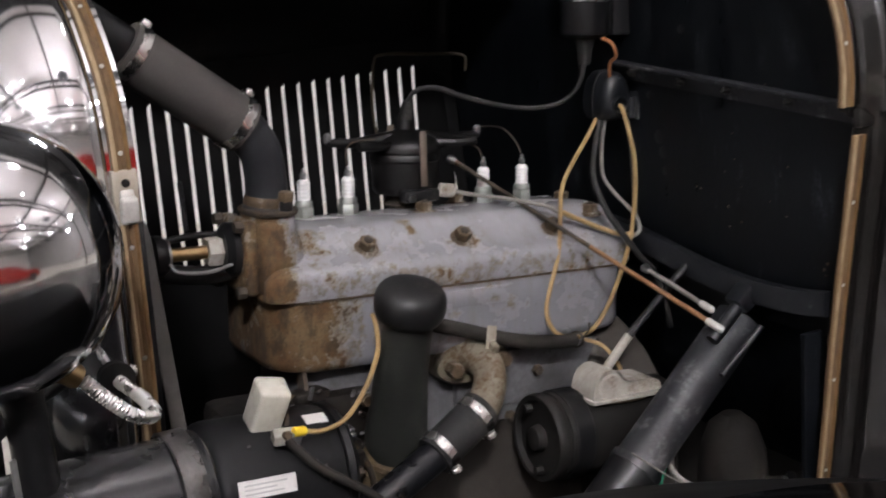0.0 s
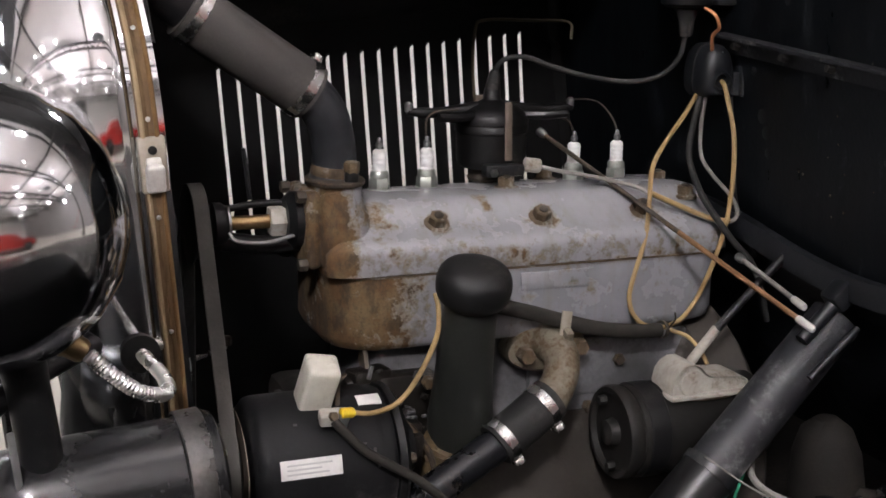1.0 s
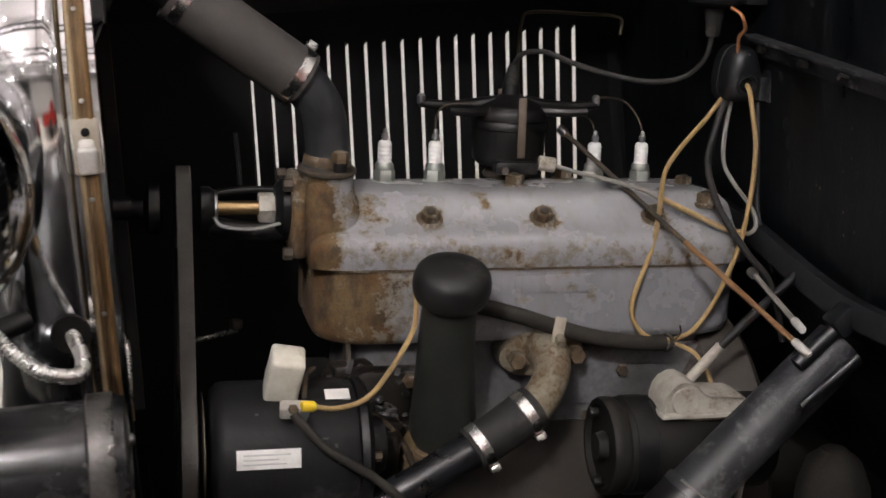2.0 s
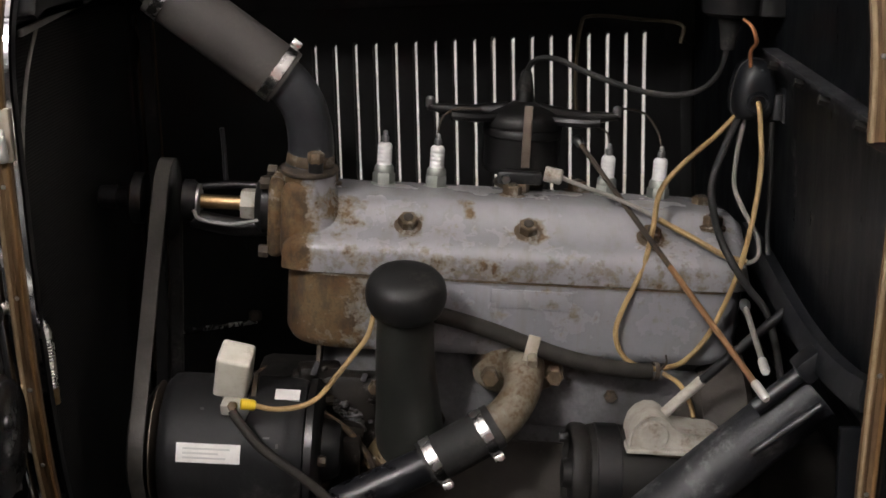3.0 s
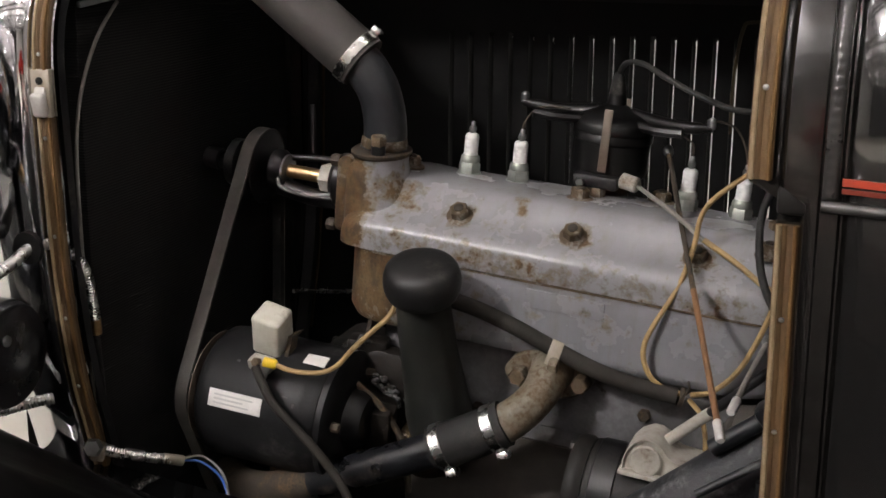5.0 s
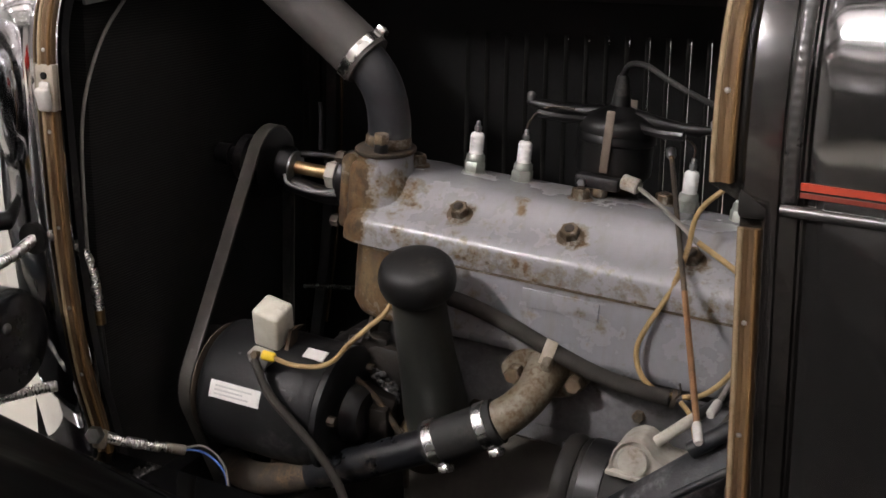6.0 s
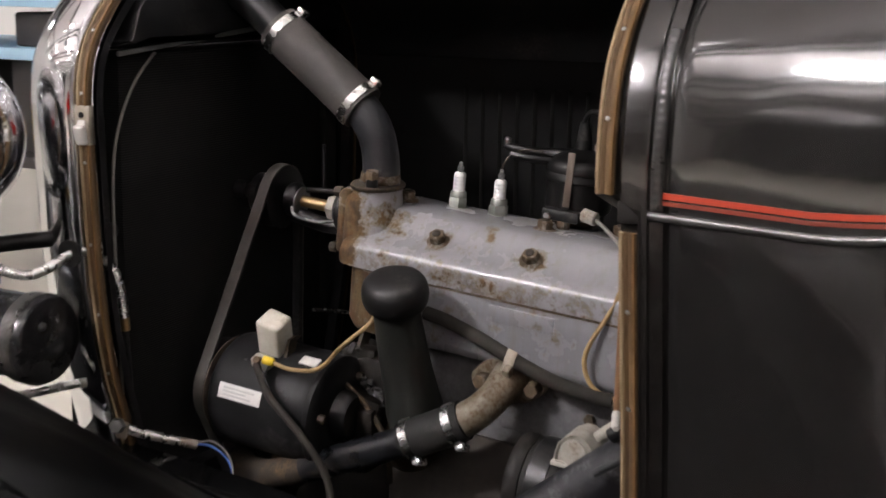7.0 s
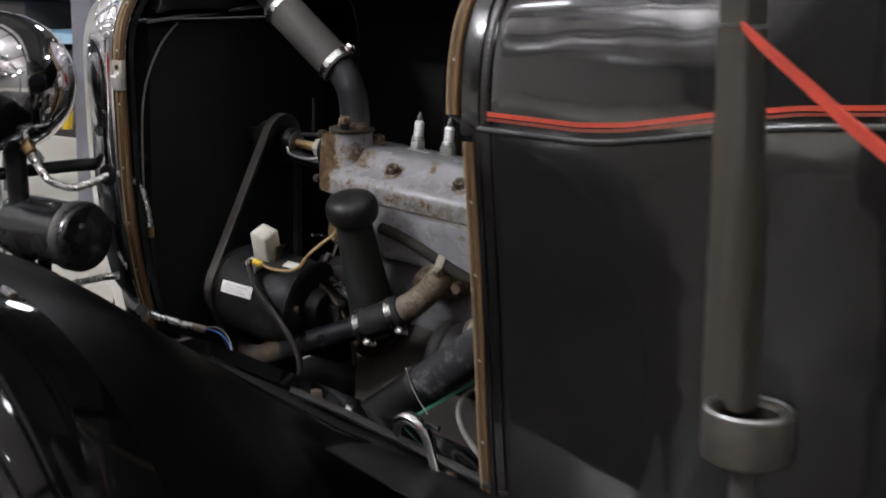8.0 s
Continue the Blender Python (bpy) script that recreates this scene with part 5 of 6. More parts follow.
part("pump_stay", tube([(-0.094, PA.y - 0.022, PA.z - 0.006), (-0.085, PA.y - 0.026, PA.z - 0.016), (-0.05, PA.y - 0.028, PA.z - 0.019), (-0.015, PA.y - 0.026, PA.z - 0.012)], 0.0024, 8, 4), NICKEL, pump, "bright thin stay wire")
part("grease_cup_pipe", tube([(-0.062, PA.y + 0.01, PA.z + 0.025), (-0.065, PA.y + 0.012, PA.z + 0.06), (-0.068, PA.y + 0.012, PA.z + 0.085)], 0.0028, 8, 3), SATIN, pump)
BX = -0.128
pul = [(0.016, 0), (0.044, 0), (0.046, 0.001), (0.037, 0.008), (0.037, 0.010), (0.046, 0.017), (0.044, 0.018), (0.016, 0.018)]
part("pulley", lathe(pul, along((BX - 0.009, PA.y, PA.z), (BX + 1, PA.y, PA.z)), 40), BLACK, pump)

fan = thing("fan_hub", (-0.165, -0.08, 0.897), "black fan hub on the water pump shaft", "fan hub")
part("hub", lathe([(0.012, -0.01), (0.03, -0.006), (0.03, 0.006), (0.014, 0.012), (0.010, 0.03)], along((-0.160, PA.y, PA.z), (-1, PA.y, PA.z)), 24), BLACK, fan)
part("nose", lathe([(0.014, 0), (0.013, 0.02), (0.006, 0.024)], along((-0.185, PA.y, PA.z), (-1, PA.y, PA.z)), 18), SATIN, fan)

AA = Vector((0, -0.198, 0.645))  # alternator axis
CA = Vector((0, -0.06, 0.44))  # crank axis


def belt_loop(section):
    """A belt round three pulleys, as the hull of three circles; section: corners across the belt and outwards."""
    pts = []
    for c, r in ((PA, 0.0445), (AA, 0.0565), (CA, 0.07)):
        for i in range(64):
            a = 2 * math.pi * i / 64
            pts.append((c.y + r * math.cos(a), c.z + r * math.sin(a)))
    pts = sorted(set(pts))
    def half(ps):
        h = []
        for p in ps:
            while len(h) > 1 and (h[-1][0] - h[-2][0]) * (p[1] - h[-2][1]) - (h[-1][1] - h[-2][1]) * (p[0] - h[-2][0]) <= 0:
                h.pop()
            h.append(p)
        return h
    lo, hi = half(pts), half(pts[::-1])
    loop = lo[:-1] + hi[:-1]
    out = []
    n = len(loop)
    for i, (y, z) in enumerate(loop):
        a, b = loop[i - 1], loop[(i + 1) % n]
        t = Vector((b[0] - a[0], b[1] - a[1])).normalized()
        nx, nz = t.y, -t.x
        out.append([(BX + w, y + nx * h, z + nz * h) for w, h in section])
    return rings(out + [out[0]], True, False)


beltt = thing("fan_belt", (BX, -0.2, 0.6), "worn grey rubber fan belt round the pulleys", "belt")
part("core", belt_loop([(-0.0078, 0.002), (0.0078, 0.002), (0.006, -0.005), (-0.006, -0.005)]), RUBBER, beltt, "darker V-shaped rubber core")
part("cover", belt_loop([(-0.0085, 0.0018), (-0.0085, 0.0036), (-0.0078, 0.0042), (0.0078, 0.0042), (0.0085, 0.0036), (0.0085, 0.0018)]), BELT, beltt)
solo("crank_pulley", lathe([(0.02, 0), (0.070, 0), (0.072, 0.001), (0.062, 0.008), (0.062, 0.012), (0.072, 0.019), (0.070, 0.02), (0.02, 0.02)], along((BX - 0.01, CA.y, CA.z), (1, CA.y, CA.z)), 40), BLACK, (BX, CA.y, CA.z), "black crankshaft pulley on the engine nose", "pulley")

# alternator
alt = thing("alternator", (-0.02, -0.198, 0.565), "black alternator with a cream regulator cube and a white label", "alternator")
XA = lambda x: along((x, AA.y, AA.z), (x + 1, AA.y, AA.z))
part("drum", lathe([(0.060, -0.106), (0.070, -0.104), (0.0775, -0.097), (0.079, -0.088), (0.079, 0.030), (0.0785, 0.036), (0.077, 0.040), (0.0775, 0.045), (0.075, 0.052), (0.066, 0.056)], XA(0), 48), ALTP, alt)
part("rear_cover", lathe([(0.066, 0.052), (0.078, 0.054), (0.079, 0.062), (0.072, 0.068), (0.046, 0.070), (0.036, 0.070)], XA(0), 44), BLACK, alt)
part("rear_boss", lathe([(0.036, 0.066), (0.034, 0.082), (0.028, 0.090), (0.016, 0.092)], XA(0), 30), BLACK, alt)
for k in range(3):
    a = radians(50 + 120 * k)
    c = Vector((0.066, AA.y + 0.058 * math.cos(a), AA.z + 0.058 * math.sin(a)))
    part("through_bolt", hexagon(c, c + Vector((0.012, 0, 0)), 0.006), IRON, alt)
part("pulley", lathe([(0.012, -0.010), (0.060, -0.010), (0.062, -0.009), (0.049, -0.001), (0.049, 0.001), (0.062, 0.009), (0.060, 0.010), (0.012, 0.010)], XA(BX), 48), SATIN, alt)
part("pulley_rim", lathe([(0.055, -0.1145), (0.0685, -0.1135), (0.0685, -0.1125), (0.055, -0.1115)], XA(0), 48), BARECLIP, alt)


def drum_patch(x0, x1, a0, a1, r, n=8):
    rws = []
    for i in range(n + 1):
        a = radians(a0 + (a1 - a0) * i / n)
        c, s = math.cos(a), math.sin(a)
        rws.append([(x0, AA.y + r * c, AA.z + r * s), (x1, AA.y + r * c, AA.z + r * s), (x1, AA.y + (r - 0.002) * c, AA.z + (r - 0.002) * s), (x0, AA.y + (r - 0.002) * c, AA.z + (r - 0.002) * s)])
    return rings(rws)


lb = part("label", drum_patch(-0.081, -0.013, 157, 172, 0.0796), LABEL, alt, "faded white paper label")
for a, x in ((160.5, -0.024), (164, -0.036), (167.5, -0.028)):
    part("text_bar", drum_patch(-0.074, x, a, a + 1.4, 0.0800, 3), INK, lb)
for x0, x1, a0, a1 in ((0.010, 0.017, 150, 151.5), (0.024, 0.027, 155, 158.5), (0.020, 0.0225, 163, 165), (0.027, 0.030, 167, 171), (-0.060, -0.056, 128, 130)):
    part("paint_chip", drum_patch(x0, x1, a0, a1, 0.0794, 3), CRUST, alt)
part("side_tag", drum_patch(0.018, 0.045, 105, 117, 0.0796), LABEL, alt, "small white tag")
rl = box((0, 0, 0), (0.037, 0.036, 0.062), 0.005, 3)
rl.transform(Matrix.Translation((-0.027, -0.226, 0.742)) @ pose(0, 0, 0, 24, 9, -2))
part("regulator", rl, CREAM, alt, "cream plastic regulator cube")
part("regulator_bracket", rings([[(-0.009, -0.232, 0.708), (-0.003, -0.232, 0.708), (-0.003, -0.214, 0.703), (-0.009, -0.214, 0.703)], [(-0.005, -0.228, 0.742), (-0.001, -0.228, 0.742), (-0.001, -0.210, 0.738), (-0.005, -0.210, 0.738)], [(0.002, -0.226, 0.748), (0.008, -0.226, 0.750), (0.008, -0.214, 0.748), (0.002, -0.214, 0.746)]]), IRON, alt, "small rusty bracket beside the regulator")
part("terminal_block", box((-0.020, -0.262, 0.716), (0.030, 0.018, 0.014), 0.003, turn=(20, 0, -8)), ALLOY, alt)
part("terminal_nut", hexagon((-0.022, -0.268, 0.719), (-0.022, -0.277, 0.722), 0.0055), RUST, alt)
part("terminal_tab", box((-0.012, -0.272, 0.712), (0.012, 0.004, 0.016), 0.001, turn=(0, 20, 0)), NICKEL, alt)
part("mount_bracket", box((0.0, -0.20, 0.552), (0.05, 0.05, 0.045), 0.006), IRON, alt)
part("strap_bracket", rings([[(0.055, -0.155, 0.70), (0.06, -0.155, 0.70), (0.06, -0.13, 0.705), (0.055, -0.13, 0.705)], [(0.055, -0.13, 0.76), (0.06, -0.13, 0.76), (0.06, -0.105, 0.76), (0.055, -0.105, 0.76)]]), IRON, alt)
yw = thing("charging_wire", (-0.006, -0.27, 0.722), "tan cloth wire with a yellow crimp connector", "wire")
part("connector", lathe([(0.0045, 0), (0.006, 0.001), (0.006, 0.014), (0.0045, 0.016)], along((-0.014, -0.271, 0.7225), (0.006, -0.268, 0.7205)), 14), YELLOWP, yw, "bright yellow crimp connector")
part("wire", tube([(0.0, -0.269, 0.721), (0.022, -0.264, 0.716), (0.049, -0.254, 0.717), (0.068, -0.25, 0.728), (0.085, -0.249, 0.751), (0.102, -0.238, 0.772), (0.116, -0.222, 0.79), (0.121, -0.208, 0.812), (0.122, -0.196, 0.825)], 0.0030, 8, 6), CLOTH, yw)
solo("battery_cable", tube([(-0.022, -0.274, 0.716), (-0.012, -0.280, 0.704), (0.010, -0.288, 0.682), (0.040, -0.292, 0.662), (0.070, -0.296, 0.642), (0.105, -0.296, 0.606), (0.118, -0.294, 0.566), (0.098, -0.292, 0.532), (0.066, -0.285, 0.512), (0.04, -0.265, 0.50)], 0.0052, 10, 6), HOSE, (-0.022, -0.274, 0.716), "thick black battery cable from the alternator", "cable")

rodx = thing("steel_strip", (-0.13, 0.03, 0.70), "thin bright steel strip with a hooked end beyond the pump", "steel strip")
part("strip", box((-0.089, 0.088, 0.690), (0.145, 0.004, 0.006), 0.001, turn=(0, 8, 56)), STEEL, rodx)
part("hook_nut", hexagon((-0.05, 0.143, 0.684), (-0.05, 0.143, 0.696), 0.009), IRON, rodx)

# oil filler
oil = thing("oil_filler", (0.15, -0.17, 0.61), "black oil filler tube with a domed breather cap", "oil filler")
part("tube", tube([(0.168, -0.158, 0.636), (0.164, -0.178, 0.69), (0.1575, -0.205, 0.765), (0.155, -0.226, 0.822)], 0.031, 32, 5, radii=((0, 0.0360), (0.05, 0.0385), (0.2, 0.0392), (0.55, 0.0335), (1, 0.030))), FILLER, oil)
ow = Vector((0.002, -0.28, 0.95)).normalized()
part("cap", lathe([(0.029, -0.018), (0.0345, -0.0225), (0.0392, -0.0190), (0.0425, -0.0115), (0.0438, -0.0030), (0.0432, 0.0055), (0.0410, 0.0130), (0.0365, 0.0185), (0.0290, 0.0218), (0.0180, 0.0238), (0.0075, 0.0244), (0.002, 0.0245)], along((0.155, -0.231, 0.843), Vector((0.155, -0.231, 0.843)) + ow), 40), CAPRUB, oil, "black rubber breather cap with a rounded rim")
part("foot_flange", lathe([(0.041, 0), (0.043, 0.003), (0.042, 0.008), (0.037, 0.010)], along((0.168, -0.154, 0.626), (0.168, -0.160, 0.642)), 28), RUST, oil)
part("filler_boss", tube([(0.135, -0.120, 0.585), (0.150, -0.136, 0.606), (0.164, -0.150, 0.627)], 0.042, 24, 4, radii=((0, 0.036), (0.5, 0.043), (1, 0.040))), OCHRE, oil, "ochre-stained rusty boss under the filler")

# water inlet, bottom hose
inl = thing("water_inlet_elbow", (0.288, -0.155, 0.70), "rusty cast water inlet elbow with a two-bolt flange", "elbow")
ifl = rings([[(0.288 + 0.052 * math.cos(a) * (1.0 if abs(math.cos(a)) > 0.6 else 0.95), y, 0.731 + s * math.sin(a) + 0.06 * math.cos(a) * 0.052) for a in [2 * math.pi * i / 28 for i in range(28)]] for y, s in ((-0.118, 0.030), (-0.146, 0.030), (-0.151, 0.026))])
part("flange", ifl, FLAKING, inl)
IB = Vector((0.258, -0.219, 0.688))
part("bend", tube([(0.292, -0.140, 0.739), (0.293, -0.168, 0.736), (0.290, -0.190, 0.722), (0.276, -0.207, 0.703), IB], 0.024, 24, 5, radii=((0, 0.028), (0.2, 0.0235), (0.5, 0.0212), (0.75, 0.0218), (0.92, 0.0225), (1, 0.0225))), FLAKING, inl, "grey paint flaking to rust")
part("rib", box((0.300, -0.172, 0.752), (0.012, 0.03, 0.03), 0.004, turn=(25, 0, 0)), FLAKING, inl)
for x, z in ((0.2555, 0.727), (0.3285, 0.732)):
    c = Vector((x, -0.150, z))
    part("flange_bolt", hexagon(c, c + Vector((0, -0.019, 0)), 0.0105), RUST, inl)
bot = thing("bottom_hose", IB, "black rubber bottom hose on a black steel pipe", "hose")
B1 = Vector((0.186, -0.231, 0.646))
part("hose", tube([IB + Vector((0.004, 0.002, 0.003)), IB.lerp(B1, 0.35), IB.lerp(B1, 0.7), B1], 0.0262, 28, 3), RUBBER, bot)
part("steel_pipe", tube([IB.lerp(B1, 0.8), B1, (0.12, -0.238, 0.612), (0.07, -0.24, 0.586), (0.045, -0.239, 0.573)], 0.0205, 24, 5), PIPEBLK, bot, "glossy black steel pipe")
part("pipe_end", tube([(0.06, -0.2395, 0.581), (0.01, -0.2335, 0.5565), (-0.03, -0.222, 0.538), (-0.07, -0.205, 0.527), (-0.105, -0.18, 0.522)], 0.0198, 24, 5), IRON, bot, "rusted end of the pipe")
cw = (IB - B1).normalized()
clamp(IB.lerp(B1, 0.10), cw, 0.0267, (0.55, -0.25, -0.75), "bright worm-drive clamp on the bottom hose")
clamp(IB.lerp(B1, 0.86), cw, 0.0267, (0.55, -0.25, -0.75), "bright worm-drive clamp on the bottom hose")
heat = thing("heater_hose", (0.3, -0.16, 0.77), "grey-brown rubber hose along the block", "hose")
part("hose", tube([(0.165, -0.158, 0.800), (0.20, -0.163, 0.797), (0.25, -0.166, 0.785), (0.30, -0.168, 0.769), (0.35, -0.169, 0.755), (0.40, -0.168, 0.747), (0.438, -0.164, 0.744)], 0.0095, 14, 5), HOSE, heat)
hcl = box((0.299, -0.178, 0.769), (0.014, 0.002, 0.030), 0.0006, turn=(-10, 12, 0))
box((0.297, -0.172, 0.752), (0.014, 0.014, 0.006), 0.001, bm=hcl)
part("clip", hcl, BRACKET, heat, "pale metal hose clip")
part("wire_tie", band((0.442, -0.164, 0.7445), (0.446, -0.163, 0.744), 0.0100, 0.006), IRON, heat)
part("tie_tail", tube([(0.446, -0.172, 0.748), (0.452, -0.178, 0.760), (0.45, -0.180, 0.770)], 0.0012, 6, 3), IRON, heat)

# yellow loops
for pts, lab in (([(0.5365, -0.112, 1.0530), (0.5368, -0.127, 1.047), (0.5385, -0.138, 1.022), (0.540, -0.152, 0.982), (0.535, -0.162, 0.93), (0.526, -0.166, 0.875), (0.515, -0.162, 0.83), (0.498, -0.158, 0.785), (0.475, -0.160, 0.757), (0.452, -0.163, 0.748)], "yellow cloth-covered wire hanging from the junction box"),
                 ([(0.523, -0.090, 1.035), (0.495, -0.105, 1.008), (0.458, -0.125, 0.978), (0.434, -0.136, 0.948), (0.429, -0.140, 0.905), (0.420, -0.150, 0.862), (0.400, -0.160, 0.815), (0.394, -0.162, 0.79), (0.400, -0.163, 0.768), (0.416, -0.165, 0.753), (0.445, -0.166, 0.748)], "yellow cloth-covered wire looped down to the hose tie")):
    solo("yellow_wire", tube(pts, 0.0031, 8, 6), CLOTH, pts[0], lab, "wire", "yellow wires")
solo("yellow_wire", tube([(0.452, -0.168, 0.744), (0.468, -0.185, 0.738), (0.478, -0.20, 0.722), (0.482, -0.21, 0.708)], 0.0028, 8, 5), CLOTH, (0.452, -0.168, 0.744), "short yellow wire from the tie to the starter switch", "wire", "yellow wires")
solo("black_cable", tube([(0.524, -0.095, 1.032), (0.508, -0.108, 1.0), (0.494, -0.122, 0.957), (0.499, -0.145, 0.915), (0.512, -0.165, 0.884), (0.535, -0.175, 0.852), (0.556, -0.182, 0.828), (0.57, -0.188, 0.79), (0.58, -0.19, 0.75)], 0.0044, 10, 6), RUBBER, (0.524, -0.095, 1.032), "black wiring loom dropping from the junction box", "cable")
solo("black_cable", tube([(0.556, -0.115, 1.03), (0.560, -0.122, 0.96), (0.562, -0.130, 0.90), (0.566, -0.15, 0.86), (0.57, -0.17, 0.83)], 0.003, 8, 5), RUBBER, (0.556, -0.115, 1.03), "thin black cable against the firewall", "cable")

# junction box and coil
jb = thing("junction_box", (0.545, -0.10, 1.028), "black wiring junction box on the firewall", "junction box")
EGG = [(0.0, 0.036), (0.009, 0.0345), (0.016, 0.028), (0.0205, 0.017), (0.023, 0.003), (0.0235, -0.012), (0.0215, -0.024), (0.016, -0.031), (0.0, -0.033), (-0.016, -0.031), (-0.0215, -0.024), (-0.0235, -0.012), (-0.023, 0.003), (-0.0205, 0.017), (-0.016, 0.028), (-0.009, 0.0345)]
part("case", rings([[(0.536 + k * x, y, 1.061 + k * z) for x, z in EGG] for y, k in ((-0.066, 0.90), (-0.072, 1.0), (-0.098, 1.0), (-0.1085, 0.97), (-0.1165, 0.86), (-0.1205, 0.66), (-0.1215, 0.30))]), DUSTY, jb, "blue-black ribbed plastic case", 1.0)
part("case_seam", rings([[(0.536 + k * x, y, 1.061 + k * z) for x, z in EGG] for y, k in ((-0.088, 1.0), (-0.0885, 1.045), (-0.0915, 1.045), (-0.092, 1.0))]), SATIN, jb)
hole = along((0.5365, -0.113, 1.0525), (0.5365, -0.130, 1.0495))
part("hole_collar", lathe([(0.0135, 0), (0.0130, 0.010), (0.0118, 0.0125), (0.0100, 0.0125), (0.0088, 0.010), (0.0085, 0.002)], hole, 24, False), DUSTY, jb, "collar round the wire hole")
# black disc inside the collar, the hole's shade put into its colour
part("hole_depth", lathe([(0.0086, 0.0075), (0.001, 0.0073)], hole, 20, False), GREASE, jb)
part("case_screw", lathe([(0.003, 0), (0.0026, 0.0015), (0.001, 0.002)], along((0.537, -0.1175, 1.086), (0.537, -0.125, 1.088)), 10), NICKEL, jb)
part("back_plate", box((0.566, -0.096, 1.068), (0.004, 0.062, 0.075), 0.003), DUSTY, jb)
part("mount_tab", box((0.561, -0.105, 1.047), (0.012, 0.030, 0.030), 0.003), DUSTY, jb)
coil = thing("ignition_coil", (0.505, -0.088, 1.12), "black ignition coil with a bright band", "ignition coil")
part("can", lathe([(0.026, 0), (0.0325, 0.004), (0.034, 0.010), (0.034, 0.13), (0.030, 0.136)], Matrix.Translation((0.504, -0.083, 1.142)), 32), BLACK, coil)
part("nozzle", lathe([(0.007, 0), (0.009, 0.004), (0.0105, 0.02), (0.015, 0.034), (0.024, 0.038)], Matrix.Translation((0.504, -0.083, 1.105)), 22), RUBBER, coil)
part("band", lathe([(0.034, 0), (0.0352, 0.001), (0.0352, 0.016), (0.034, 0.017)], Matrix.Translation((0.504, -0.083, 1.190)), 32), STEEL, coil, "bright metal band")
part("bracket", box((0.545, -0.088, 1.19), (0.03, 0.05, 0.09), 0.004), SATIN, coil)
solo("copper_wire", tube([(0.512, -0.112, 1.142), (0.520, -0.124, 1.134), (0.526, -0.125, 1.118), (0.523, -0.116, 1.108), (0.526, -0.112, 1.088)], 0.0024, 8, 5), COPPER, (0.517, -0.112, 1.14), "bare copper-coloured wire from coil to junction box", "wire")
# fuel filter bowl and pipes at the back of the engine
fl2 = thing("fuel_pipe", (0.50, 0.28, 0.95), "dull brown fuel pipe behind the engine", "pipe")
part("pipe", tube([(0.52, 0.27, 1.08), (0.52, 0.28, 1.105), (0.47, 0.31, 1.107), (0.40, 0.325, 1.107), (0.385, 0.328, 1.09), (0.383, 0.328, 1.02), (0.39, 0.32, 0.95)], 0.0026, 8, 5), OLDPIPE, fl2)

# starter
ST = Vector((0, -0.215, 0.637))
star = thing("starter_motor", (0.45, -0.215, 0.58), "greasy black starter motor", "starter motor")
XS = lambda x: along((x, ST.y, ST.z), (x + 1, ST.y, ST.z))
part("body", lathe([(0.050, 0.362), (0.056, 0.366), (0.057, 0.372), (0.057, 0.54), (0.05, 0.55)], XS(0), 40), GREASE, star)
part("end_cap", lathe([(0.010, 0.352), (0.046, 0.351), (0.050, 0.345), (0.0555, 0.345), (0.0575, 0.348), (0.0575, 0.358), (0.055, 0.364)], XS(0), 36), GREASE, star)
part("end_boss", lathe([(0.008, 0.338), (0.015, 0.340), (0.018, 0.350), (0.012, 0.356)], XS(0), 20), GREASE, star)
for k in range(2):
    a = radians(70 + 180 * k)
    c = Vector((0.345, ST.y + 0.040 * math.cos(a), ST.z + 0.040 * math.sin(a)))
    part("end_bolt", hexagon(c, c - Vector((0.010, 0, 0)), 0.006), GREASE, star)
part("cover_band", lathe([(0.0575, 0.372), (0.0585, 0.373), (0.0585, 0.398), (0.0575, 0.399)], XS(0), 40), BLACK, star)
sw = thing("starter_switch", (0.46, -0.225, 0.69), "pale cast starter switch on the starter, with a push rod", "starter switch")
prof = [(0.404, 0.686), (0.404, 0.700), (0.407, 0.712), (0.414, 0.721), (0.424, 0.7265), (0.434, 0.7265), (0.443, 0.722), (0.450, 0.7135), (0.458, 0.709), (0.480, 0.7075), (0.500, 0.706), (0.508, 0.702), (0.514, 0.690), (0.514, 0.686)]
sb = rings([[(0.455 + (x - 0.455) * k, y, 0.686 + (z - 0.686) * k) for x, z in prof] for y, k in ((-0.255, 0.93), (-0.2585, 0.97), (-0.2585, 1.0), (-0.252, 1.0), (-0.212, 1.0), (-0.206, 0.97))])
part("casting", sb, ALLOY, sw, "pale half-round casting")
part("boss_face", lathe([(0.0165, 0), (0.017, 0.002), (0.0155, 0.0035), (0.004, 0.004)], along((0.429, -0.2575, 0.704), (0.429, -0.27, 0.704)), 24), ALLOY, sw)
part("foot_plate", box((0.462, -0.232, 0.6865), (0.122, 0.062, 0.006), 0.002), ALLOY, sw)
part("seal", rings([[(0.462 + 0.052 * r * math.cos(a), -0.228 + 0.032 * r * math.sin(a), z) for a in [2 * math.pi * i / 24 for i in range(24)]] for r, z in ((1.0, 0.680), (1.06, 0.682), (1.0, 0.685))]), RUST, sw, "rust-red seal")
part("push_rod", tube([(0.440, -0.230, 0.715), (0.447, -0.228, 0.722), (0.483, -0.224, 0.758)], 0.0062, 12, 2), ALLOY, sw, "pale push rod")
part("rod_extension", tube([(0.480, -0.2243, 0.755), (0.52, -0.234, 0.802), (0.562, -0.247, 0.852)], 0.0055, 10, 2), SATIN, sw)
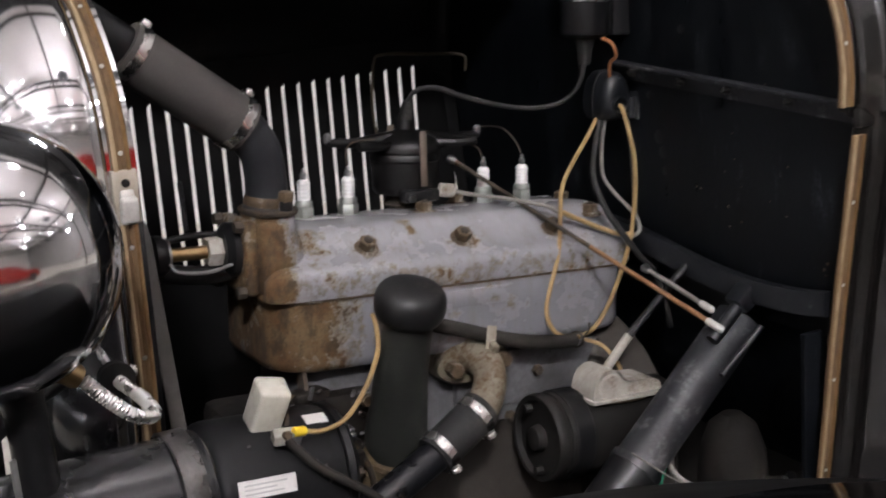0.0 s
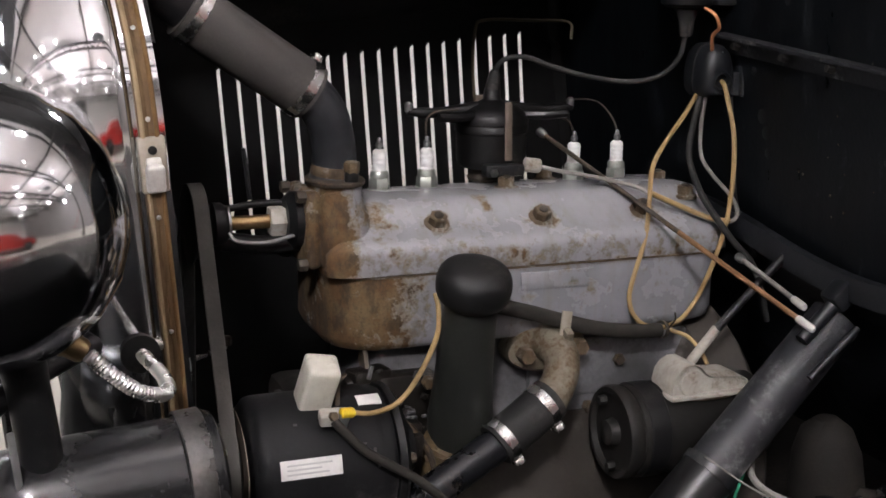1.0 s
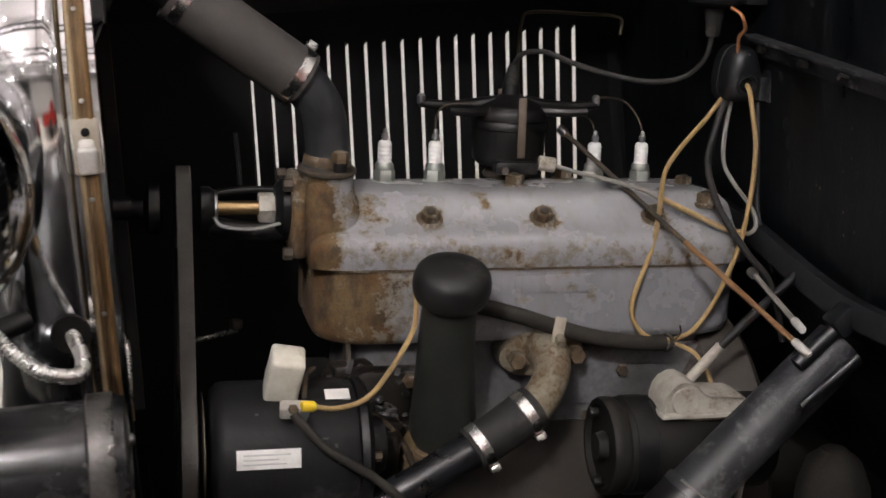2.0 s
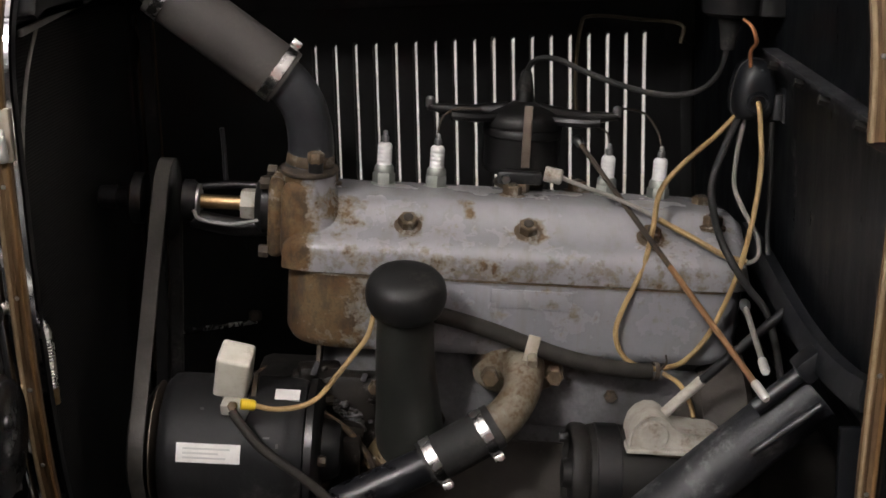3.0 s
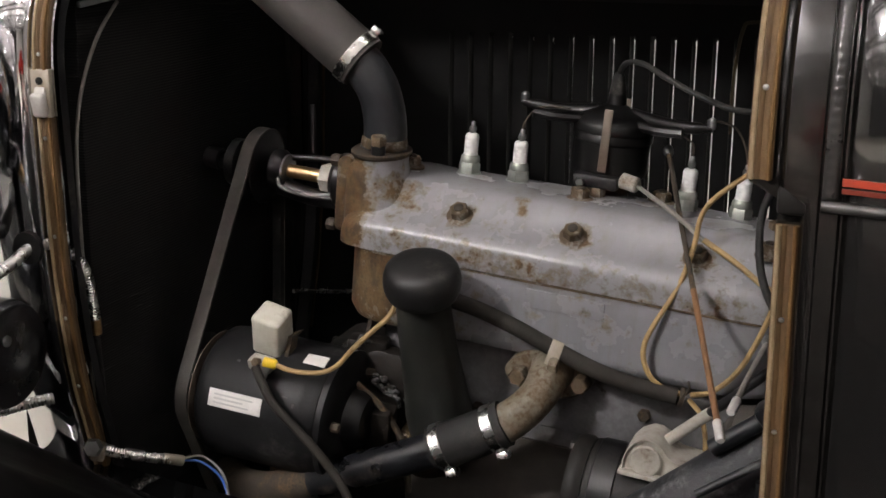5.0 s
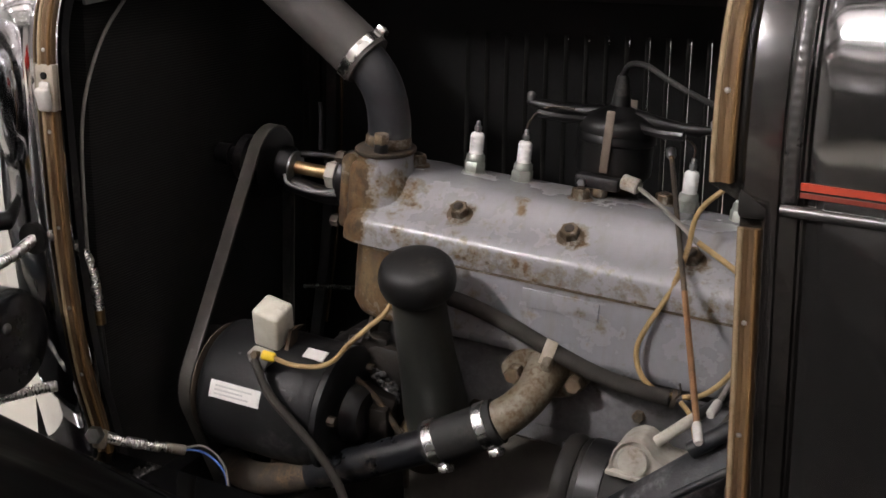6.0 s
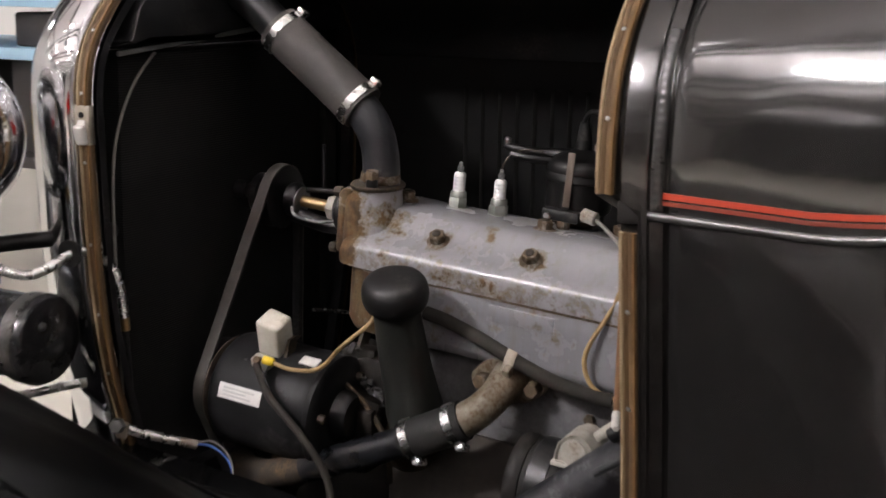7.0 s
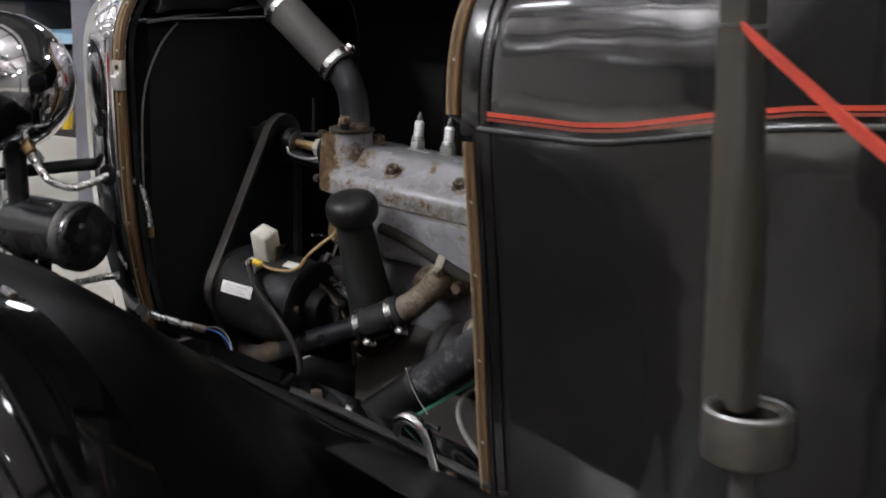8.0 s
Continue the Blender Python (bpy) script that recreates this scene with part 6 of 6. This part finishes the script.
for x, y in ((0.425, -0.252), (0.500, -0.238), (0.495, -0.215)):
    part("screw", hexagon((x, y, 0.688), (x, y, 0.700), 0.006), ALLOY, sw)

solo("toe_bolt", hexagon((0.600, -0.380, 0.532), (0.594, -0.386, 0.552), 0.011, 0.002), STEEL, (0.60, -0.38, 0.532), "bright hexagon bolt at the foot of the toe board", "bolt", base=IDENT)
pedal = thing("pedal_bracket", (0.575, -0.30, 0.52), "brown dusty pedal bracket at the toe board", "bracket", base=IDENT)
part("housing", rings([[(0.578 + r * math.cos(a), -0.295 + 1.1 * r * math.sin(a), z) for a in [2 * math.pi * i / 24 for i in range(24)]] for r, z in ((0.046, 0.48), (0.045, 0.53), (0.041, 0.57), (0.031, 0.60), (0.014, 0.615))]), BROWNDUST, pedal)
part("arm", tube([(0.575, -0.31, 0.53), (0.60, -0.35, 0.525), (0.63, -0.40, 0.545)], 0.012, 10, 3), BROWNDUST, pedal)

# steering column
C0, C1 = Vector((0.57, -0.337, 0.792)), Vector((0.18, -0.372, 0.425))
col = thing("steering_column", C0, "thick black steering column tube with worn collars", "steering column")
part("jacket", tube([C0, C0.lerp(C1, 0.45)], 0.031, 28, 3), SCUFF, col, "worn dusty black tube")
part("lower_tube", tube([C0.lerp(C1, 0.44), C1], 0.033, 28, 3), BLACK, col)
part("collar", lathe([(0.031, 0), (0.0345, 0.001), (0.0345, 0.012), (0.031, 0.013)], along(C0.lerp(C1, 0.425), C1), 30), DUSTY, col)
part("top_clamp", box((0.556, -0.358, 0.828), (0.032, 0.03, 0.026), 0.006, turn=(0, -43, 0)), DUSTY, col, "dull cast lever clamp")
part("lever_tube", tube([(0.556, -0.359, 0.826), (0.505, -0.362, 0.780)], 0.0085, 14, 2), DUSTY, col)
part("lever_rod", tube([(0.563, -0.385, 0.795), (0.50, -0.388, 0.743)], 0.0042, 12, 2), DUSTY, col)
part("cable_tie", tube([C0.lerp(C1, 0.43) + Vector((-0.024, -0.02, 0.026)), C0.lerp(C1, 0.43) + Vector((0.01, -0.04, 0.0)), C0.lerp(C1, 0.43) + Vector((0.042, -0.052, -0.02))], 0.0012, 6, 3), GREYWIRE, col)
solo("green_wire", tube([(0.52, -0.30, 0.70), (0.475, -0.332, 0.653), (0.44, -0.358, 0.622), (0.405, -0.382, 0.592), (0.36, -0.385, 0.555), (0.30, -0.37, 0.52)], 0.0022, 8, 5), GREENWIRE, (0.435, -0.36, 0.66), "thin green wire beside the steering column", "wire")
solo("grey_cable", tube([(0.49, -0.31, 0.66), (0.468, -0.335, 0.635), (0.463, -0.348, 0.612), (0.485, -0.37, 0.594), (0.525, -0.40, 0.585), (0.568, -0.43, 0.580)], 0.0042, 8, 5), GREYWIRE, (0.5, -0.38, 0.66), "looped grey cable below the steering column", "cable")

# ------------------------------------------------------------------ headlamp, horn, conduits
LC = Vector((-0.372, -0.500, 1.030))
lampt = thing("headlamp", (-0.40, -0.50, 0.91), "large chrome headlamp bucket on a black bar", "headlamp", base=IDENT)
part("bucket", lathe([(0.004, 0.118), (0.03, 0.114), (0.06, 0.102), (0.085, 0.082), (0.103, 0.055), (0.113, 0.022), (0.117, -0.015), (0.117, -0.05), (0.121, -0.052), (0.123, -0.062), (0.119, -0.074), (0.108, -0.078)], along(LC, LC + Vector((1, 0, 0))), 56), CHROME, lampt, "mirror-bright chrome bucket", 1.2)
part("lens", lathe([(0.109, -0.074), (0.10, -0.082), (0.06, -0.09), (0.005, -0.093)], along(LC, LC + Vector((1, 0, 0))), 40), CERAMIC, lampt)
part("socket_nut", lathe([(0.010, -0.006), (0.0125, -0.004), (0.0125, 0.007), (0.011, 0.009), (0.0105, 0.020), (0.0085, 0.0235)], along((-0.320, -0.503, 0.934), (-0.298, -0.505, 0.916)), 20), BRASS, lampt, "tarnished brass conduit nut")
part("stem", tube([(-0.352, -0.500, 0.935), (-0.347, -0.500, 0.86), (-0.342, -0.495, 0.62)], 0.0185, 20, 3, radii=((0, 0.026), (0.12, 0.0195), (0.3, 0.0175), (1, 0.0185))), BLACK, lampt, "black lamp stem")
# bright strip stands in for the pale reflection on the stem's edge
part("stem_glint", box((-0.365, -0.520, 0.76), (0.006, 0.004, 0.22), 0.0015, turn=(0, -1.4, 30)), NICKEL, lampt, "bright strip standing in for the reflection along the stem")
bar = thing("headlamp_bar", (-0.40, -0.40, 0.84), "black painted headlamp bar", "bar", base=IDENT)
part("bar", tube([(-0.42, -0.52, 0.87), (-0.33, -0.42, 0.885), (-0.26, -0.36, 0.892), (-0.24, -0.30, 0.895)], 0.011, 12, 4), BLACK, bar)
part("end_bolt", hexagon((-0.345, -0.455, 0.895), (-0.345, -0.47, 0.912), 0.012), NICKEL, bar)


def conduit(pts, label):
    th = thing("flexible_conduit", pts[0], label, "conduit", "lamp conduits", base=IDENT)
    path = smooth_path(pts, 8)
    length = sum((b - a).length for a, b in zip(path, path[1:]))
    n = int(length / 0.0036)
    dense = []
    acc = [0.0]
    for a, b in zip(path, path[1:]):
        acc.append(acc[-1] + (b - a).length)
    for i in range(n * 3 + 1):
        s = length * i / (3 * n)
        k = max(j for j in range(len(acc)) if acc[j] <= s + 1e-9)
        k = min(k, len(path) - 2)
        dense.append(path[k].lerp(path[k + 1], (s - acc[k]) / max(acc[k + 1] - acc[k], 1e-9)))
    rws, side = [], None
    for i, p in enumerate(dense):
        d = (dense[min(i + 1, len(dense) - 1)] - dense[max(i - 1, 0)]).normalized()
        if side is None:
            side = d.orthogonal().normalized()
        side = (side - d * side.dot(d)).normalized()
        o = d.cross(side)
        r = (0.0051, 0.0067, 0.0067)[i % 3]
        rws.append([p + (side * math.cos(2 * math.pi * j / 12) + o * math.sin(2 * math.pi * j / 12)) * r for j in range(12)])
    part("coil_sleeve", rings(rws), RIBBED, th, angle=1.6)
    return th


conduit([(-0.300, -0.505, 0.918), (-0.285, -0.508, 0.900), (-0.262, -0.505, 0.878), (-0.238, -0.480, 0.865), (-0.235, -0.445, 0.868), (-0.243, -0.405, 0.874), (-0.246, -0.385, 0.878)], "bright ribbed headlamp conduit curving into the shell")
conduit([(-0.234, -0.385, 0.880), (-0.216, -0.374, 0.874), (-0.203, -0.358, 0.848), (-0.205, -0.344, 0.805), (-0.206, -0.340, 0.783)], "bright ribbed conduit inside the radiator shell")
solo("conduit_end", tube([(-0.206, -0.340, 0.785), (-0.206, -0.339, 0.766)], 0.0068, 12, 2), BRASS, (-0.206, -0.336, 0.768), "small brass end of the ribbed conduit", "conduit end", base=IDENT)
solo("lamp_wire", tube([(-0.206, -0.339, 0.767), (-0.207, -0.334, 0.72), (-0.210, -0.326, 0.66), (-0.206, -0.316, 0.60)], 0.004, 8, 3), RUBBER, (-0.206, -0.335, 0.767), "black lamp wire below the conduit", "wire", base=IDENT)
conduit([(-0.34, -0.46, 0.675), (-0.29, -0.435, 0.69), (-0.25, -0.405, 0.70), (-0.232, -0.388, 0.702)], "bright ribbed horn conduit entering the shell foot")
FT = lambda p: TILT @ Vector(p)
conduit([FT((-0.170, -0.368, 0.618)), FT((-0.155, -0.345, 0.605)), FT((-0.135, -0.315, 0.592)), FT((-0.118, -0.294, 0.584))], "bright ribbed conduit at the foot of the shell")
solo("foot_clip", box(FT((-0.168, -0.366, 0.612)), (0.016, 0.014, 0.022), 0.004, turn=(0, 10, 30)), BRACKET, FT((-0.168, -0.366, 0.60)), "pale metal clip at the shell foot", "clip", base=IDENT)
solo("conduit_end", tube([FT((-0.124, -0.301, 0.587)), FT((-0.108, -0.283, 0.580))], 0.0066, 12, 2), BRACKET, FT((-0.118, -0.294, 0.58)), "pale conduit end with blue wires", "conduit end", base=IDENT)
for k, dz in enumerate((0.0, 0.008)):
    solo("blue_wire", tube([FT((-0.112, -0.287, 0.582)), FT((-0.088, -0.272, 0.578 + dz)), FT((-0.062, -0.268, 0.56 + dz)), FT((-0.046, -0.278, 0.534 + dz / 2)), FT((-0.035, -0.285, 0.50))], 0.0017, 6, 5), BLUEWIRE if k == 0 else GREYWIRE, FT((-0.112, -0.287, 0.582)), "thin blue wire leaving the conduit" if k == 0 else "thin grey-blue wire leaving the conduit", "wire", base=IDENT)
solo("grommet", lathe([(0.010, -0.004), (0.018, -0.003), (0.018, 0.003), (0.010, 0.004)], along((-0.246, -0.394, 0.876), (-0.246, -0.44, 0.874)), 20), RUBBER, (-0.246, -0.394, 0.876), "black rubber grommet in the shell", "grommet", base=IDENT)

solo("foot_bolt", hexagon((-0.190, -0.376, 0.646), (-0.186, -0.388, 0.649), 0.0105, 0.002), NICKEL, (-0.190, -0.376, 0.646), "worn steel bolt at the foot of the shell", "bolt", base=IDENT)
horn = thing("horn", (-0.28, -0.47, 0.72), "black horn motor drum with a flat rear cap", "horn", base=IDENT)
HA = Vector((-0.207, -0.480, 0.786))
hv = Vector((1, 0.02, -0.02)).normalized()
part("drum", lathe([(0.030, -0.19), (0.05, -0.17), (0.053, -0.15), (0.0535, -0.03), (0.056, -0.028), (0.057, -0.022), (0.057, -0.006), (0.0545, 0.0)], along(HA, HA + hv), 44), HORNP, horn)
part("clamp_band", lathe([(0.0565, -0.0285), (0.0580, -0.0275), (0.0582, -0.007), (0.0565, -0.006)], along(HA, HA + hv), 44), BAND, horn, "worn grey clamp band")
part("rear_cap", lathe([(0.0545, -0.004), (0.054, 0.002), (0.050, 0.005), (0.010, 0.007), (0.002, 0.007)], along(HA, HA + hv), 44), HORNP, horn)
part("cap_screw", lathe([(0.006, 0), (0.0055, 0.003), (0.002, 0.005)], along(HA + hv * 0.006 + Vector((0, -0.016, 0.022)), HA + hv + Vector((0, -0.016, 0.022))), 12), NICKEL, horn)
part("trumpet", lathe([(0.028, -0.18), (0.030, -0.30), (0.045, -0.42), (0.085, -0.50), (0.09, -0.505), (0.07, -0.49)], along(HA, HA + hv), 32), BLACK, horn)
part("mount_post", tube([(-0.33, -0.465, 0.74), (-0.34, -0.46, 0.66), (-0.345, -0.455, 0.60)], 0.012, 10, 3), BLACK, horn)

# bonnet latch
lat = thing("bonnet_latch", (0.48, -0.466, 0.52), "chrome bonnet latch hook on the sill", "latch", base=IDENT)
part("hook", tube([(0.412, -0.470, 0.575), (0.414, -0.473, 0.594), (0.428, -0.475, 0.606), (0.446, -0.474, 0.602), (0.458, -0.472, 0.590), (0.466, -0.470, 0.57), (0.474, -0.468, 0.540), (0.480, -0.466, 0.525)], 0.0085, 12, 5, radii=((0, 0.006), (0.15, 0.0095), (0.45, 0.011), (0.7, 0.008), (1, 0.007))), CHROME, lat, "chrome hook")
part("lever", tube([(0.446, -0.474, 0.600), (0.470, -0.476, 0.603), (0.485, -0.476, 0.602)], 0.0045, 8, 3), CHROME, lat)
part("base", box((0.480, -0.466, 0.526), (0.05, 0.022, 0.012), 0.005, turn=(0, 6, -6)), NICKEL, lat)
part("pivot", lathe([(0.008, 0), (0.009, 0.006), (0.006, 0.012)], Matrix.Translation((0.497, -0.462, 0.526)), 14), RUST, lat)
solo("sill_bolt", hexagon((0.222, -0.418, 0.572), (0.222, -0.418, 0.592), 0.010), IRON, (0.222, -0.418, 0.572), "rusty bolt standing on the chassis rail", "bolt", base=IDENT)

# ------------------------------------------------------------------ barrier post
post = thing("barrier_post", (1.03, -0.86, 0), "grey-brown barrier post with a ring collar and a red strap", "barrier post", base=IDENT)


def post_row(z, w, d, x=1.036):
    return [(x + sx * w + (0.3 * d * sy), -0.84 + sy * d - 0.35 * sx * w, z) for sx, sy in ((-1, -1), (1, -1), (1, 1), (-1, 1))]


pbm = rings([post_row(0.846, 0.0213, 0.0158, 1.0325), post_row(1.0, 0.0185, 0.015, 1.028), post_row(1.176, 0.0155, 0.014, 1.021)])
bmesh.ops.bevel(pbm, geom=[e for e in pbm.edges if abs(e.verts[0].co.z - e.verts[1].co.z) > 0.1], offset=0.004, segments=3, profile=0.5, affect="EDGES")
part("shaft", pbm, POST, post)
part("upper_shaft", rings([post_row(1.180, 0.0145, 0.013, 1.021), post_row(1.5, 0.0145, 0.013, 1.015)]), POST, post)
part("ring_collar", lathe([(0.034, 0), (0.039, 0.003), (0.040, 0.012), (0.040, 0.038), (0.0385, 0.044), (0.034, 0.046), (0.029, 0.044), (0.027, 0.040), (0.027, 0.010)], Matrix.Translation((1.060, -0.868, 0.808)), 36, False), GUN, post, "scuffed metal ring collar")
part("lip", lathe([(0.0385, 0.0440), (0.0392, 0.0455), (0.0372, 0.0480), (0.0345, 0.0475), (0.0335, 0.0462)], Matrix.Translation((1.060, -0.868, 0.808)), 36, False), NICKEL, post, "bright worn lip of the collar")
# black lining holds the shade inside the collar
part("bore", lathe([(0.0268, 0.0405), (0.0265, 0.012), (0.004, 0.010)], Matrix.Translation((1.060, -0.868, 0.808)), 28, False), GREASE, post)
part("stem", tube([(1.055, -0.86, 0.0), (1.055, -0.86, 0.805)], 0.011, 12, 1), BEAM, post)
part("foot", lathe([(0.17, 0), (0.17, 0.012), (0.05, 0.03), (0.014, 0.035)], Matrix.Translation((1.055, -0.86, 0)), 32), BEAM, post)
part("strap", rings([[(x, y, z - w), (x, y, z + w), (x + 0.002, y + 0.002, z + w), (x + 0.002, y + 0.002, z - w)] for x, y, z, w in ((1.026, -0.858, 1.180, 0.003), (1.042, -0.87, 1.170, 0.0045), (1.15, -0.95, 1.112, 0.006), (1.3, -1.06, 1.042, 0.006), (1.6, -1.25, 0.94, 0.006), (1.9, -1.45, 0.90, 0.006))]), STRAP, post, "red webbing strap")
